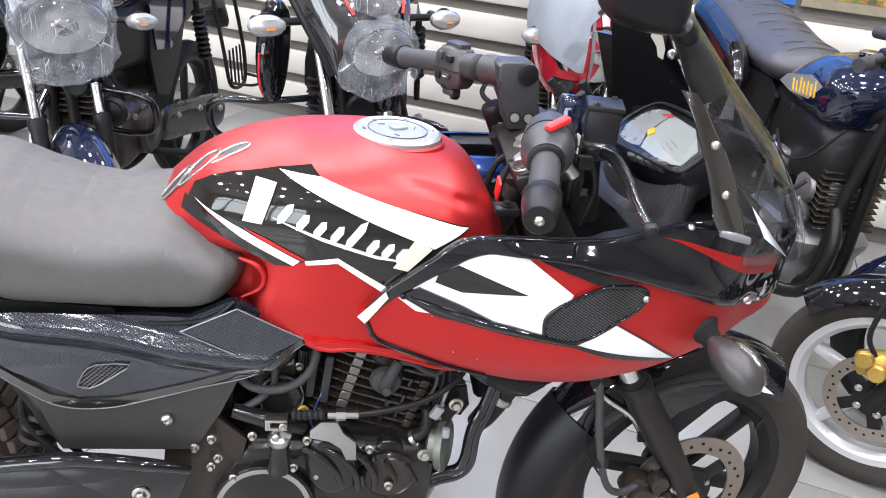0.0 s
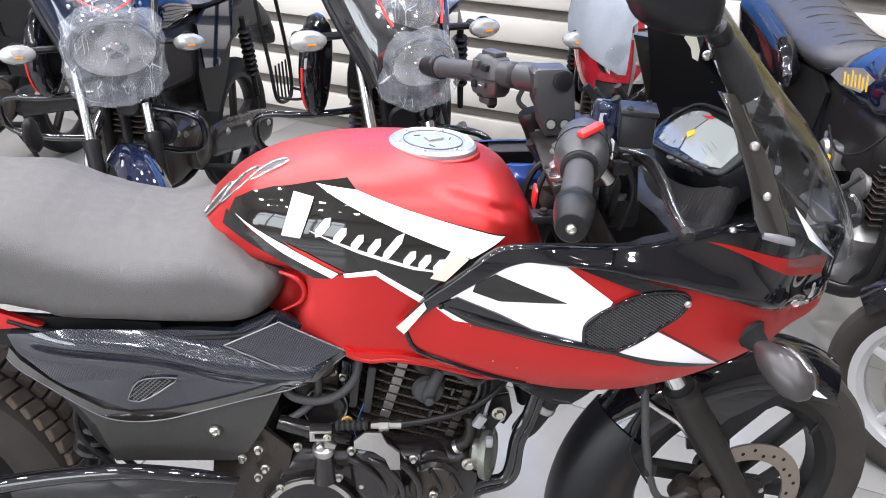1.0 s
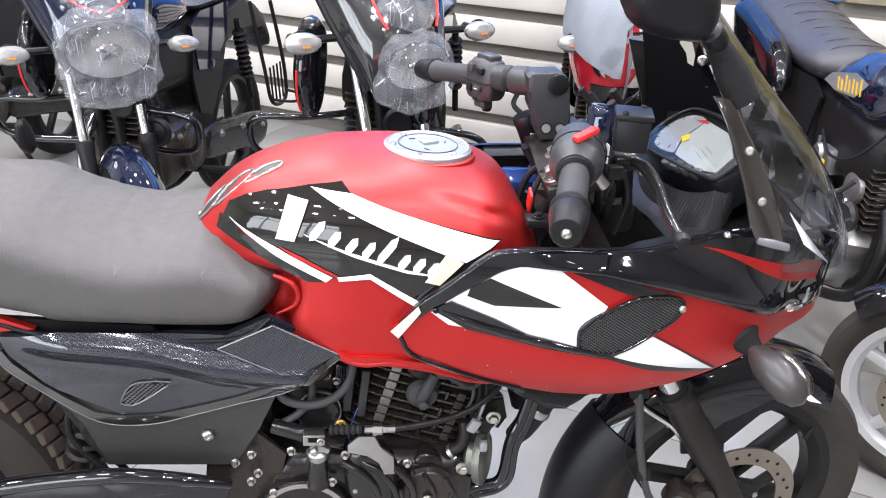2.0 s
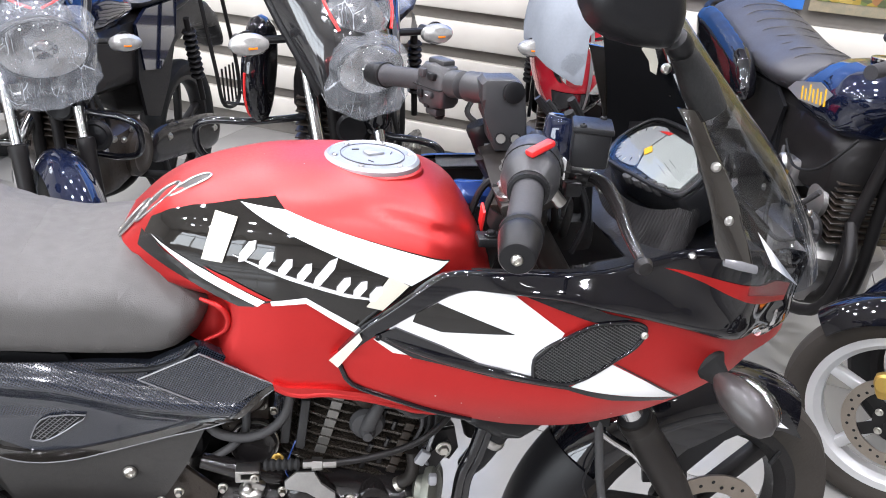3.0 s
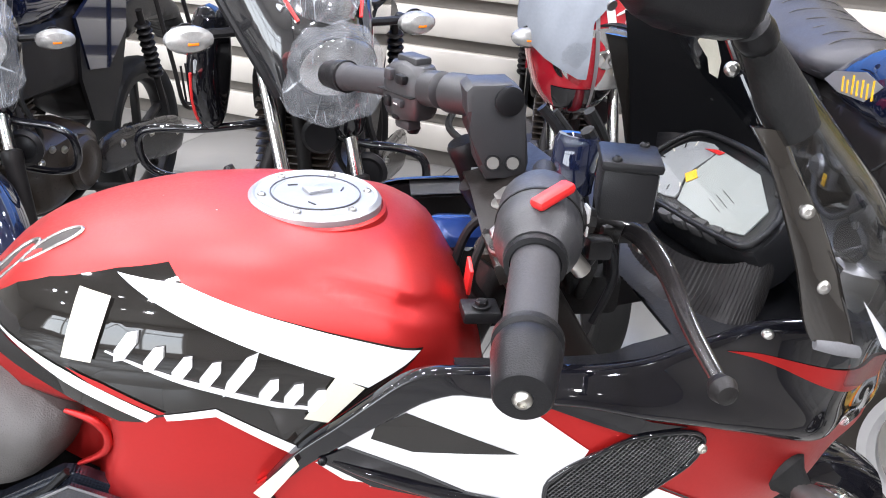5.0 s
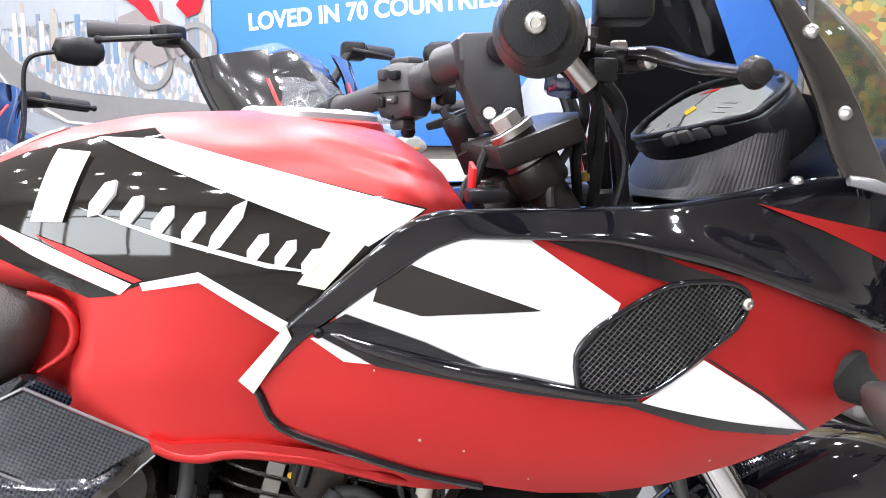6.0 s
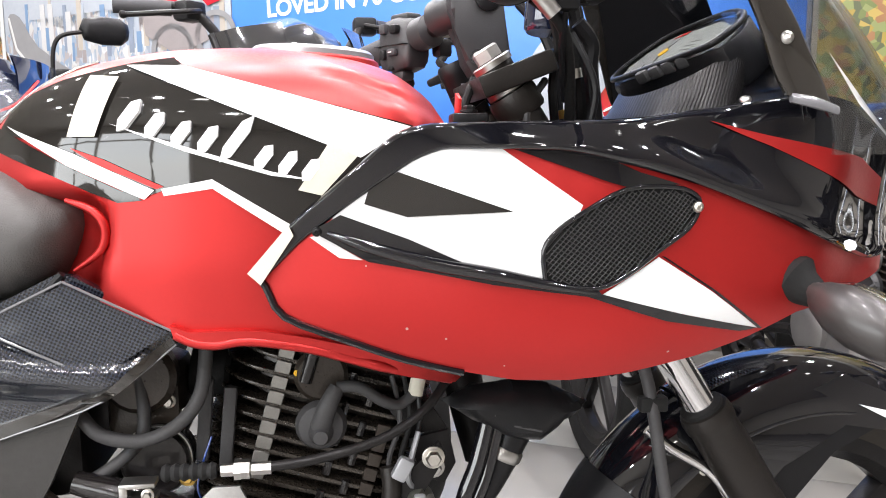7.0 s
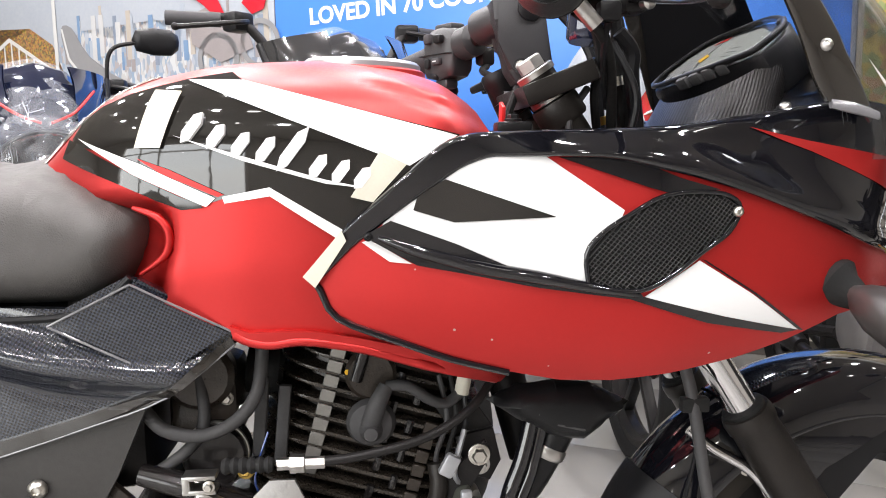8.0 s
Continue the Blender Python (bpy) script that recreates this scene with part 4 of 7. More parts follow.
# instrument cluster: a tilted housing with a clear lid
TILT_M = Matrix.Translation((.383, -.01, 1.062)) @ Matrix.Rotation(radians(-35), 4, "Y")
clus_line = [(-.044, .060), (-.012, .092), (.036, .088), (.052, .04), (.056, -.05), (.03, -.118), (-.01, -.135), (-.022, -.10), (-.034, -.03)]


def tilted(outline, z0, z1, bevel=0.0, rounded=0):
    g = plate([(x, y) for x, y in outline], z0, z1, bevel, rounded)
    return [tuple(TILT_M @ Vector((x, z, y))) for x, y, z in g[0]], g[1]


cluster = part("instrument_panel", tilted([(x * 1.16, y * 1.1) for x, y in clus_line], -.045, .004, .006, 3), PLASTIC, bike, "angular instrument cluster with a clear lid")
part("lcd", tilted([(.046, .03), (.05, -.05), (.026, -.11), (-.006, -.122), (-.02, -.09), (-.026, -.01), (.0, .02)], .005, .0065), LCD, cluster, "pale grey display")
part("dial", tilted([(-.036, .055), (-.01, .086), (.032, .082), (.046, .035), (.0, .024), (-.026, -.002)], .005, .0068, 0, 3), material("pale_dial", (.30, .31, .32), .35, 0, .35, 60), cluster)
for k in range(11):
    a = radians(35 + 21 * k)
    c, d = math.cos(a), math.sin(a)
    part("dial_tick", tilted([(.004 + .034 * c - .0008 * d, .048 + .034 * d + .0008 * c), (.004 + .042 * c - .0008 * d, .048 + .042 * d + .0008 * c), (.004 + .042 * c + .0008 * d, .048 + .042 * d - .0008 * c), (.004 + .034 * c + .0008 * d, .048 + .034 * d - .0008 * c)], .0070, .0074), RUBBER if k % 2 else PAPER, cluster)
for k in range(3):
    part("display_line", tilted([(-.003 + .008 * k, -.040), (-.0022 + .008 * k, -.040), (-.0052 + .008 * k, -.070), (-.006 + .008 * k, -.070)], .0066, .0070), SMOKY, cluster)
bezel = [TILT_M @ Vector((x * 1.10, y * 1.06, .009)) for x, y in clus_line]
part("bezel", tube([tuple(p) for p in bezel + bezel[:2]], .0034, 10, 4), PLASTIC, cluster, "black rounded bezel")
part("mode_button", tilted([(.040, -.098), (.048, -.092), (.050, -.104), (.042, -.110)], .006, .012, .002), SMOKY, cluster)
part("sticker", tilted([(.0, .026), (.012, .022), (.006, .006), (-.006, .01)], .0072, .0078), YELLOW, cluster)
part("red_mark", tilted([(.036, .05), (.043, .035), (.046, .02), (.04, .022)], .0072, .0078), REDPLASTIC, cluster)
part("clear_lid", tilted([(x * 1.02, y * 1.02) for x, y in clus_line], .012, .0125, 0, 3), LID, cluster)
for k in range(4):
    y = -.02 - .024 * k
    part("key", tilted([(-.050 + .006 * k, y + .009), (-.036 + .005 * k, y + .009), (-.030 + .005 * k, y - .008), (-.046 + .006 * k, y - .009)], -.004, .010, .003, 3), HOSE, cluster)


# pleated skirt from the cluster down to the deck
def skirt():
    V, F = [], []
    n = 264
    rows = ((1.05, 0.0), (1.14, .026), (1.22, .046), (1.31, .066))
    for row, (grow, drop) in enumerate(rows):
        for j in range(n + 1):
            a = math.pi * (.06 + 1.22 * j / n)
            g = grow * (1 + (.010 if j % 4 in (1, 2) else -.006) * (.4 + .25 * row))
            x, y = .062 * math.cos(a) * g, -.02 - .118 * math.sin(a) * g
            p = TILT_M @ Vector((x, y, -.008))
            V.append((p.x - (.010 * row), p.y, max(p.z - drop, .985)))
    for i in range(len(rows) - 1):
        for j in range(n):
            F.append((i * (n + 1) + j, i * (n + 1) + j + 1, (i + 1) * (n + 1) + j + 1, (i + 1) * (n + 1) + j))
    return V, F


part("dash_skirt", skirt(), MATTE, bike, "black pleated dash skirt", 25)



def dash_wall():
    """The dark rear wall of the dash, behind the instruments."""
    V, F = [], []
    n, rows = 24, 6
    for i in range(rows + 1):
        for j in range(n + 1):
            t = -1 + 2 * j / n
            z = .985 + (.105 - .035 * t * t) * i / rows
            V.append((.462 - .030 * t * t - .16 * (z - .985), .205 * t, z))
    for i in range(rows):
        for j in range(n):
            F.append((i * (n + 1) + j, i * (n + 1) + j + 1, (i + 1) * (n + 1) + j + 1, (i + 1) * (n + 1) + j))
    k = len(V)
    return V + [(x + .004, y, z) for x, y, z in V], F + [tuple(q + k for q in reversed(f)) for f in F]


part("dash_wall", dash_wall(), CARBON_FINE, bike, "dark rear wall of the dash", 60)

# white and red flashes at the foot of the screen
part("white_flash", ([(0.440, -0.226, 1.045), (0.527, -0.204, 0.961), (0.470, -0.228, 1.0), (0.441, -0.224, 1.045), (0.528, -0.202, 0.961), (0.471, -0.226, 1.0)], [(0, 1, 2), (5, 4, 3), (0, 1, 4, 3), (1, 2, 5, 4), (2, 0, 3, 5)]), WHITE, bike)

# ---- bars and front end
SWITCH = material("grey_black_switch_plastic", (0.030, 0.030, 0.032), 0.42, 0.0, 0.2, 40, 0.25, 700)
near_top, near_end = Vector((.172, -.150, 1.124)), Vector((.099, -.406, 1.094))
bar_dir = (near_end - near_top).normalized()


def handlebar(end, top, s, label):
    """One clip-on bar: tube, ribbed grip, end weight and switch box. s is the side."""
    d = (end - top).normalized()
    bar = part("handlebar", tube([top - d * .02, top.lerp(end, .5), end - d * .01], .0105, 12, 2), MATTE, bike, label)
    rib = []
    L = (end - top).length
    for k in range(30):
        t = .122 + (L - .122 - .050) * k / 29
        r = .0168 + (.0008 if k % 2 else 0) + (.003 if k < 1 or k > 27 else 0)
        rib.append((r, t))
    part("grip", lathe([(.011, .118)] + rib + [(.012, L - .048)], top, d, 24), GRIP, bar, "black ribbed rubber grip")
    weight = part("bar_end", lathe([(.0175, L - .054), (.0225, L - .052), (.0225, L - .047), (.0200, L - .045), (.0215, L - .041), (.0218, L - .034), (.0180, L - .002), (.0165, L), (.006, L + .001)], top, d, 28), PLASTIC, bar, "black bar-end weight")
    part("screw", dome_screw(end + d * .001, d, .006), ZINC, weight)
    q = turn_to(top, d)
    box_part = part("switch_box", moved(lathe([(.022, .034), (.029, .038), (.032, .046), (.033, .060), (.033, .100), (.031, .108), (.026, .116), (.0235, .124)] if s < 0 else [(.016, .05), (.022, .054), (.022, .08), (.018, .084)], (0, 0, 0), (0, 0, 1), 24), q), SWITCH, bar, "black switch housing")
    if s < 0:
        part("housing_seam", lathe([(.0338, .0765), (.0338, .0785), (.0325, .0785), (.0325, .0765)], top, d, 32, True), RUBBER, box_part)
        part("throttle_collar", lathe([(.0185, .124), (.0225, .125), (.0225, .131), (.0185, .132)], top, d, 28, True), PLASTIC, box_part)
        part("cable_stub", tube([tuple(top + d * .06 + Vector((.02, 0, -.026))), tuple(top + d * .05 + Vector((.05, .01, -.05))), (.235, -.12, 1.02), (.25, -.06, .96)], .0055, 10), RUBBER, box_part)
        part("cable_elbow", tube([tuple(top + d * .075 + Vector((.024, 0, -.022))), tuple(top + d * .075 + Vector((.040, 0, -.040)))], .0075, 12, 2), STEEL, box_part)
    return bar, box_part, q


bar, swbox, q = handlebar(near_end, near_top, -1, "matt black clip-on handlebar with throttle grip")
part("kill_switch", box((.152, -.246, 1.150), (.036, .013, .008), .003, Matrix.Rotation(.55, 4, "Z") @ Matrix.Rotation(-.25, 4, "Y")), REDPLASTIC, swbox, "red stop switch")
part("switch_decal", box(tuple(near_top + bar_dir * .06 + Vector((.036, -.004, -.002))), (.002, .012, .024), .0005), WHITE, swbox)
perch = part("lever_perch", merge(tube([(.168, -.175, 1.118), (.20, -.182, 1.104), (.228, -.20, 1.098)], [.014, .011, .010], 10), box((.226, -.19, 1.098), (.034, .03, .016), .004)), MATTE, bike, "black brake lever bracket")
part("brake_lever", tube([(.222, -.192, 1.104), (.238, -.218, 1.102), (.243, -.258, 1.093), (.238, -.318, 1.082), (.236, -.374, 1.074)], [.0070, .0085, .0075, .0062, .0048], 12, 5, .5), ENGINE_GLOSS, perch, "black brake lever with ball end")
part("perch_pivot", bolt((.226, -.188, 1.107), (0, 0, 1), .007, .005), ZINC, perch)
part("brake_switch", merge(box((.206, -.208, 1.090), (.020, .016, .018), .003), tube([(.206, -.205, 1.082), (.212, -.17, 1.05), (.235, -.10, 1.01)], .0032, 8)), PLASTIC, perch)
part("lever_adjuster", lathe([(.005, 0), (.0065, .003), (.0065, .010), (.004, .013)], (.236, -.212, 1.096), (.3, -1, 0), 12), STEEL, perch)
part("lever_ball", lathe([(.001, -.010), (.007, -.0075), (.0098, 0), (.007, .0075), (.001, .010)], (.235, -.378, 1.074), (0, 1, 0), 16), MATTE, perch)
reservoir = part("fluid_reservoir", box((.217, -.216, 1.145), (.042, .046, .042), .005, Matrix.Rotation(radians(-14), 4, "Z")), PLASTIC, bike, "square black brake fluid reservoir")
part("lid", merge(box((.217, -.216, 1.168), (.046, .050, .008), .003, Matrix.Rotation(radians(-14), 4, "Z")), dome_screw((.201, -.232, 1.172), (0, 0, 1), .004), dome_screw((.234, -.200, 1.172), (0, 0, 1), .004)), PLASTIC, reservoir)
part("reservoir_stay", tube([(.168, -.20, 1.118), (.20, -.21, 1.112)], .010, 8, 2), MATTE, reservoir)

far_top, far_end = Vector((.158, .125, 1.122)), Vector((-.003, .394, 1.075))
bar2, swbox2, q2 = handlebar(far_end, far_top, 1, "matt black clip-on handlebar with clutch grip")
fd = (far_end - far_top).normalized()
SW = Matrix.Translation(far_top.lerp(far_end, .37) + Vector((0, 0, -.004))) @ Matrix.Rotation(radians(32), 4, "Z")
block = part("switch_box", moved(merge(inflate([(-.024, -.030), (-.026, .012), (-.016, .034), (.010, .038), (.024, .026), (.026, -.020), (.014, -.038), (-.012, -.038)], .034, .012, .008, 0, 2), box((.004, 0, .036), (.026, .040, .012), .004), box((-.006, -.004, -.042), (.022, .030, .014), .005)), SW), SWITCH, bar2, "black switch block with buttons")
part("seam", moved(box((0, 0, -.002), (.0545, .066, .0016), .0004, None, 1), SW), RUBBER, block)
for dx, dy, dz, sx, sz, mt in ((-.026, -.014, .018, .016, .012, PLASTIC), (-.026, .010, .020, .014, .014, GRIP), (-.026, -.010, -.012, .018, .010, GRIP), (-.025, .012, -.014, .012, .014, PLASTIC), (-.020, .0, -.032, .012, .008, PLASTIC)):
    part("button", moved(box((dx, dy, dz), (.010, sx, sz), .003), SW), mt, block)
part("button_mark", moved(box((-.0316, -.010, -.012), (.0006, .008, .0016), .0002, None, 1), SW), WHITE, block)
part("switch_nub", moved(lathe([(.009, 0), (.010, .006), (.007, .012), (.001, .013)], (.006, .0, -.046), (0, 0, -1), 14), SW), PLASTIC, block)
part("lever_bracket", moved(merge(box((.030, -.046, -.006), (.024, .020, .026), .006), lathe([(.007, 0), (.007, .020)], (.036, -.046, .004), (0, 0, -1), 12)), SW), MATTE, block)
part("bracket_bolt", moved(bolt((-.010, -.047, .004), (-1, 0, 0), .006, .005), SW), ZINC, block)
part("bar_cable", tube([tuple(SW @ Vector((.03, -.05, -.02))), (.14, .16, 1.07), (.17, .12, 1.05), (.21, .08, 1.0)], .0045, 8), RUBBER, block)
part("clamp_ring", lathe([(.014, .012), (.018, .014), (.018, .026), (.014, .028)], far_top, fd, 18), ZINC, bar2)
part("clutch_lever", tube([(.165, .20, 1.105), (.20, .24, 1.085), (.175, .30, 1.07), (.15, .38, 1.06)], [.009, .009, .008, .006], 8, 5, .6), MATTE, bar2, "black clutch lever")


def riser():
    """The far bar riser: a thick cast arm that stands on the clamp."""
    arm = plate([(.139, 1.122), (.137, 1.145), (.144, 1.152), (.186, 1.154), (.198, 1.146), (.202, 1.132), (.213, 1.066), (.210, 1.048), (.166, 1.046), (.156, 1.062), (.150, 1.100)], .050, .098, .006)
    r = part("bar_riser", arm, SWITCH, bike, "cast black bar riser with two socket bolts")
    part("riser_tube", lathe([(.021, 0), (.023, .004), (.023, .05), (.019, .054)], (.160, .085, 1.130), far_end - far_top, 22), SWITCH, r)
    for u in (.172, .194):
        part("bolt_socket", lathe([(.0095, 0), (.0095, .002), (.0078, .002), (.0070, -.002)], (u, .049, 1.067), (-.15, -1, .2), 18), PLASTIC, r)
        part("socket_bolt", lathe([(.0068, 0), (.0068, .0014), (.0045, .0014), (.0045, .0004), (.0005, .0004)], (u, .0485, 1.067), (-.15, -1, .2), 14), STEEL, r)
    part("riser_cap", lathe([(.016, 0), (.016, .004), (.012, .006)], (.184, .050, 1.136), (.1, -1, 0), 20), PLASTIC, r)
    return r


riser()
LOCK_FOOT, LOCK_AXIS = Vector((.178, .125, 1.003)), Vector((-.40, .0, .90)).normalized()
part("lock_tube", lathe([(.016, 0), (.019, .003), (.019, .050), (.020, .054), (.020, .066), (.017, .070)], LOCK_FOOT, LOCK_AXIS, 22), PLASTIC, bike, "black round tube with a pale mark")
part("tube_mark", box(tuple(LOCK_FOOT + LOCK_AXIS * .025 + Vector((-.002, -.0195, 0))), (.012, .001, .030), .0003, None, 1), CAP, bike)
part("ignition_barrel", lathe([(.019, 0), (.022, .004), (.022, .05), (.020, .054), (.019, .056), (.012, .0555), (.010, .053)], (.222, -.067, 1.08), (.10, .1, 1), 24), BLUEBLACK, bike, "dark round lock barrel")
clamp = part("triple_clamp", moved(plate([(-.050, -.140), (.040, -.140), (.058, -.07), (.060, .06), (.045, .125), (-.030, .125), (-.036, .05), (-.040, -.06)], -.011, .011, .003), Matrix.Translation((.186, -.005, 1.036)) @ Matrix.Rotation(radians(-21), 4, "Y") @ Matrix.Rotation(radians(-6), 4, "Z") @ Matrix.Rotation(radians(90), 4, "X")), FORK, bike, "bronze-black top fork clamp")
for s, off in ((-1, 0), (1, -.010)):
    top = Vector((.158 + off, -.102, 1.049)) if s < 0 else Vector((.170 + off, .092, 1.030))
    axle = Vector((.565 + off, -.115 if s < 0 else .083, .405))
    d = (axle - top).normalized()
    leg = part("fork_leg", lathe([(.0178, .30), (.0178, .46)], top, d, 24), CHROME, bike, "chromed fork tube")
    part("upper_tube", lathe([(.019, 0), (.019, .305)], top, d, 20), FORK, leg)
    if s < 0:
        part("fork_nut", merge(lathe([(.021, -.008), (.021, -.002), (.018, .0)], top, -d, 20), lathe([(.0145, .0), (.0145, .011), (.012, .013)], top, -d, 6)), STEEL, leg, "hexagonal steel fork cap")
        part("clamp_ring", lathe([(.0225, .028), (.0225, .036), (.021, .037)], top, d, 20), STEEL, leg)
    part("fork_collar", lathe([(.025, .038), (.026, .042), (.026, .060), (.024, .064)], top, d, 20), FORK, leg)
    k = (Vector((.392, -.112, .685)) - Vector((.158, -.102, 1.049))).length
    L = (axle - top).length
    part("lower_leg", lathe([(.019, k), (.027, k + .002), (.029, k + .010), (.0285, k + .020), (.0265, k + .024), (.0275, k + .05), (.0265, k + .16), (.023, k + .20), (.0225, L - .01), (.020, L + .022)], top, d, 24), FORK, leg, "bronze-black lower fork leg")
    part("dust_seal", lathe([(.0175, k - .006), (.024, k - .003), (.024, k + .003)], top, d, 20), RUBBER, leg)
    if s < 0:
        part("reflector", box(tuple(top + d * (L - .035) + Vector((.002, -.026, 0))), (.022, .004, .06), .003, Matrix.Rotation(radians(-30), 4, "Y")), ORANGE, leg, "orange side reflector")

HUB = Vector((.553, -.016, .405))
AXLE_DIR = (-.12, .993, 0)
wheel_parts(bike, HUB, .285, .095, .212, MATTE, 6, AXLE_DIR, -1, .125, DISC, "front_wheel", "matt black cast front wheel with worn tyre")
part("valve", tube([tuple(HUB + Vector((.155, -.012, .135))), tuple(HUB + Vector((.135, -.022, .118)))], .0045, 8, 2), RUBBER, bike)
caliper = part("brake_caliper", merge(box((.455, -.098, .445), (.07, .045, .05), .012, Matrix.Rotation(.5, 4, "Y")), lathe([(.022, -.01), (.024, 0), (.02, .012), (.012, .016)], (.45, -.118, .44), (0, -1, 0), 18), lathe([(.018, -.01), (.020, 0), (.016, .012)], (.478, -.116, .47), (0, -1, 0), 18), box((.495, -.10, .42), (.05, .02, .025), .006, Matrix.Rotation(-.4, 4, "Y"))), ENGINE, bike, "grimy black brake caliper")
part("caliper_bolt", bolt((.495, -.112, .42), (0, -1, 0), .008, .006), ZINC, caliper)
part("caliper_bolt", bolt((.515, -.115, .452), (0, -1, 0), .007, .006), ZINC, caliper)
part("brake_hose", tube([(.30, -.10, .80), (.318, -.135, .72), (.335, -.15, .60), (.365, -.145, .50), (.40, -.13, .46), (.44, -.115, .462)], .0065, 10), HOSE, bike, "grey braided brake hose")
part("hose_clip", box((.322, -.138, .700), (.030, .014, .016), .003), RUBBER, bike)
part("hose_grommet", box((.350, -.147, .545), (.022, .016, .024), .005), RUBBER, bike)
part("sensor_wire", tube([(.33, -.10, .74), (.325, -.14, .66), (.315, -.14, .58), (.36, -.13, .50)], .0022, 6), PLASTIC, bike)


def mudguard(a0, a1, r0, r1, half, drop, n=30, m=12, thick=.003):
    V, F = [], []
    for i in range(n + 1):
        t = i / n
        a = radians(a0 + (a1 - a0) * t)
        r = r0 + (r1 - r0) * t
        for j in range(m + 1):
            b = -1 + 2 * j / m
            rr = r - drop * abs(b) ** 2.6
            p = Vector((math.cos(a) * rr, half * b * (1 - .12 * t), math.sin(a) * rr))
            V.append(tuple(HUB + Matrix.Rotation(radians(7), 4, "Z") @ p))
    k = len(V)
    for i in range(n):
        for j in range(m):
            F.append((i * (m + 1) + j, i * (m + 1) + j + 1, (i + 1) * (m + 1) + j + 1, (i + 1) * (m + 1) + j))
    inner = []
    for x, y, z in V:
        d = (Vector((x, y, z)) - HUB).normalized() * thick
        inner.append((x - d.x, y - d.y, z - d.z))
    edge = []
    for i in range(n):
        for j in (0, m):
            a, b = i * (m + 1) + j, (i + 1) * (m + 1) + j
            edge.append((a, b, b + k, a + k))
    return V + inner, F + [tuple(q + k for q in reversed(f)) for f in F] + edge


fender = part("front_fender", mudguard(58, 146, .305, .328, .074, .058), GLOSS, bike, "gloss black front mudguard", 60)
part("fender_tail", mudguard(144, 196, .331, .350, .074, .060), PLASTIC, fender, "matt black lower mudguard", 60)
part("fender_top", mudguard(80, 122, .309, .326, .034, .010), CARBON, fender, "carbon-look crown strip", 60)
part("fender_side", panel([(.47, .66), (.58, .70), (.66, .665), (.70, .61), (.66, .63), (.575, .645), (.50, .60), (.47, .56), (.44, .60)], lambda u, w: .090 - 2.0 * (w - .60) ** 2 - .5 * (u - .57) ** 2, 0, .006, .01), GLOSS, fender)
part("white_flash", panel([(.592, .667), (.640, .655), (.668, .634), (.645, .640)], lambda u, w: .090 - 2.0 * (w - .60) ** 2 - .5 * (u - .57) ** 2, .0015, .001, .01), WHITE, fender)
part("fender_bolt", bolt((.40, -.10, .61), (0, -1, 0), .006, .005), ZINC, fender)
part("fender_stay", tube([(.335, -.092, .655), (.36, -.10, .635), (.40, -.105, .61), (.43, -.10, .575)], .006, 10), CHROME, fender)

# indicator on its stalk
IND_AT, IND_AXIS = Vector((.440, -.205, .832)), Vector((.42, -.62, -.36)).normalized()
ind_m = turn_to(IND_AT, IND_AXIS)
ind_front = (Vector((1, 0, .25)) - IND_AXIS * IND_AXIS.dot(Vector((1, 0, .25)))).normalized()
IND_SHAPE = [(.010, -.02), (.011, .012), (.016, .018), (.024, .037), (.027, .062), (.024, .086), (.015, .102), (.002, .108)]
indicator = part("indicator", moved(lathe(IND_SHAPE, (0, 0, 0), (0, 0, 1), 28), ind_m), SMOKY, bike, "smoky grey turn indicator with a clear edge")
lens_line = [tuple(IND_AT + IND_AXIS * t + ind_front * (r * .78)) for r, t in IND_SHAPE[2:-1]]
part("lens_silver", tube(lens_line, [.004, .012, .0145, .012, .005], 14), REFLECTOR, indicator)
part("lens_rim", tube([tuple(Vector(p) + ind_front * .003) for p in lens_line], [.004, .0125, .015, .0125, .005], 14), CLEAR, indicator, "clear lens")
part("stalk_boot", lathe([(.026, -.012), (.027, -.004), (.018, .006), (.013, .02)], (.440, -.198, .832), (.42, -.62, -.36), 18), RUBBER, bike)

# mirror with its rubber boot
mirror = part("mirror", inflate([(.182, 1.305), (.194, 1.280), (.222, 1.262), (.275, 1.254), (.296, 1.262), (.302, 1.30), (.278, 1.345), (.215, 1.345), (.185, 1.32)], .032, .030, .012, -.205, 2), PLASTIC, bike, "black oval mirror housing", 60)
part("mirror_joint", lathe([(.010, -.014), (.015, -.010), (.0165, 0), (.015, .012), (.012, .016)], (.313, -.182, 1.256), (.6, .3, -.55), 18), PLASTIC, mirror)
part("mirror_boot", tube([(.318, -.178, 1.248), (.335, -.170, 1.232), (.355, -.168, 1.205), (.374, -.172, 1.176)], [.0145, .0195, .025, .023], 18, 5, .85), RUBBER, mirror, "black tapered rubber boot")

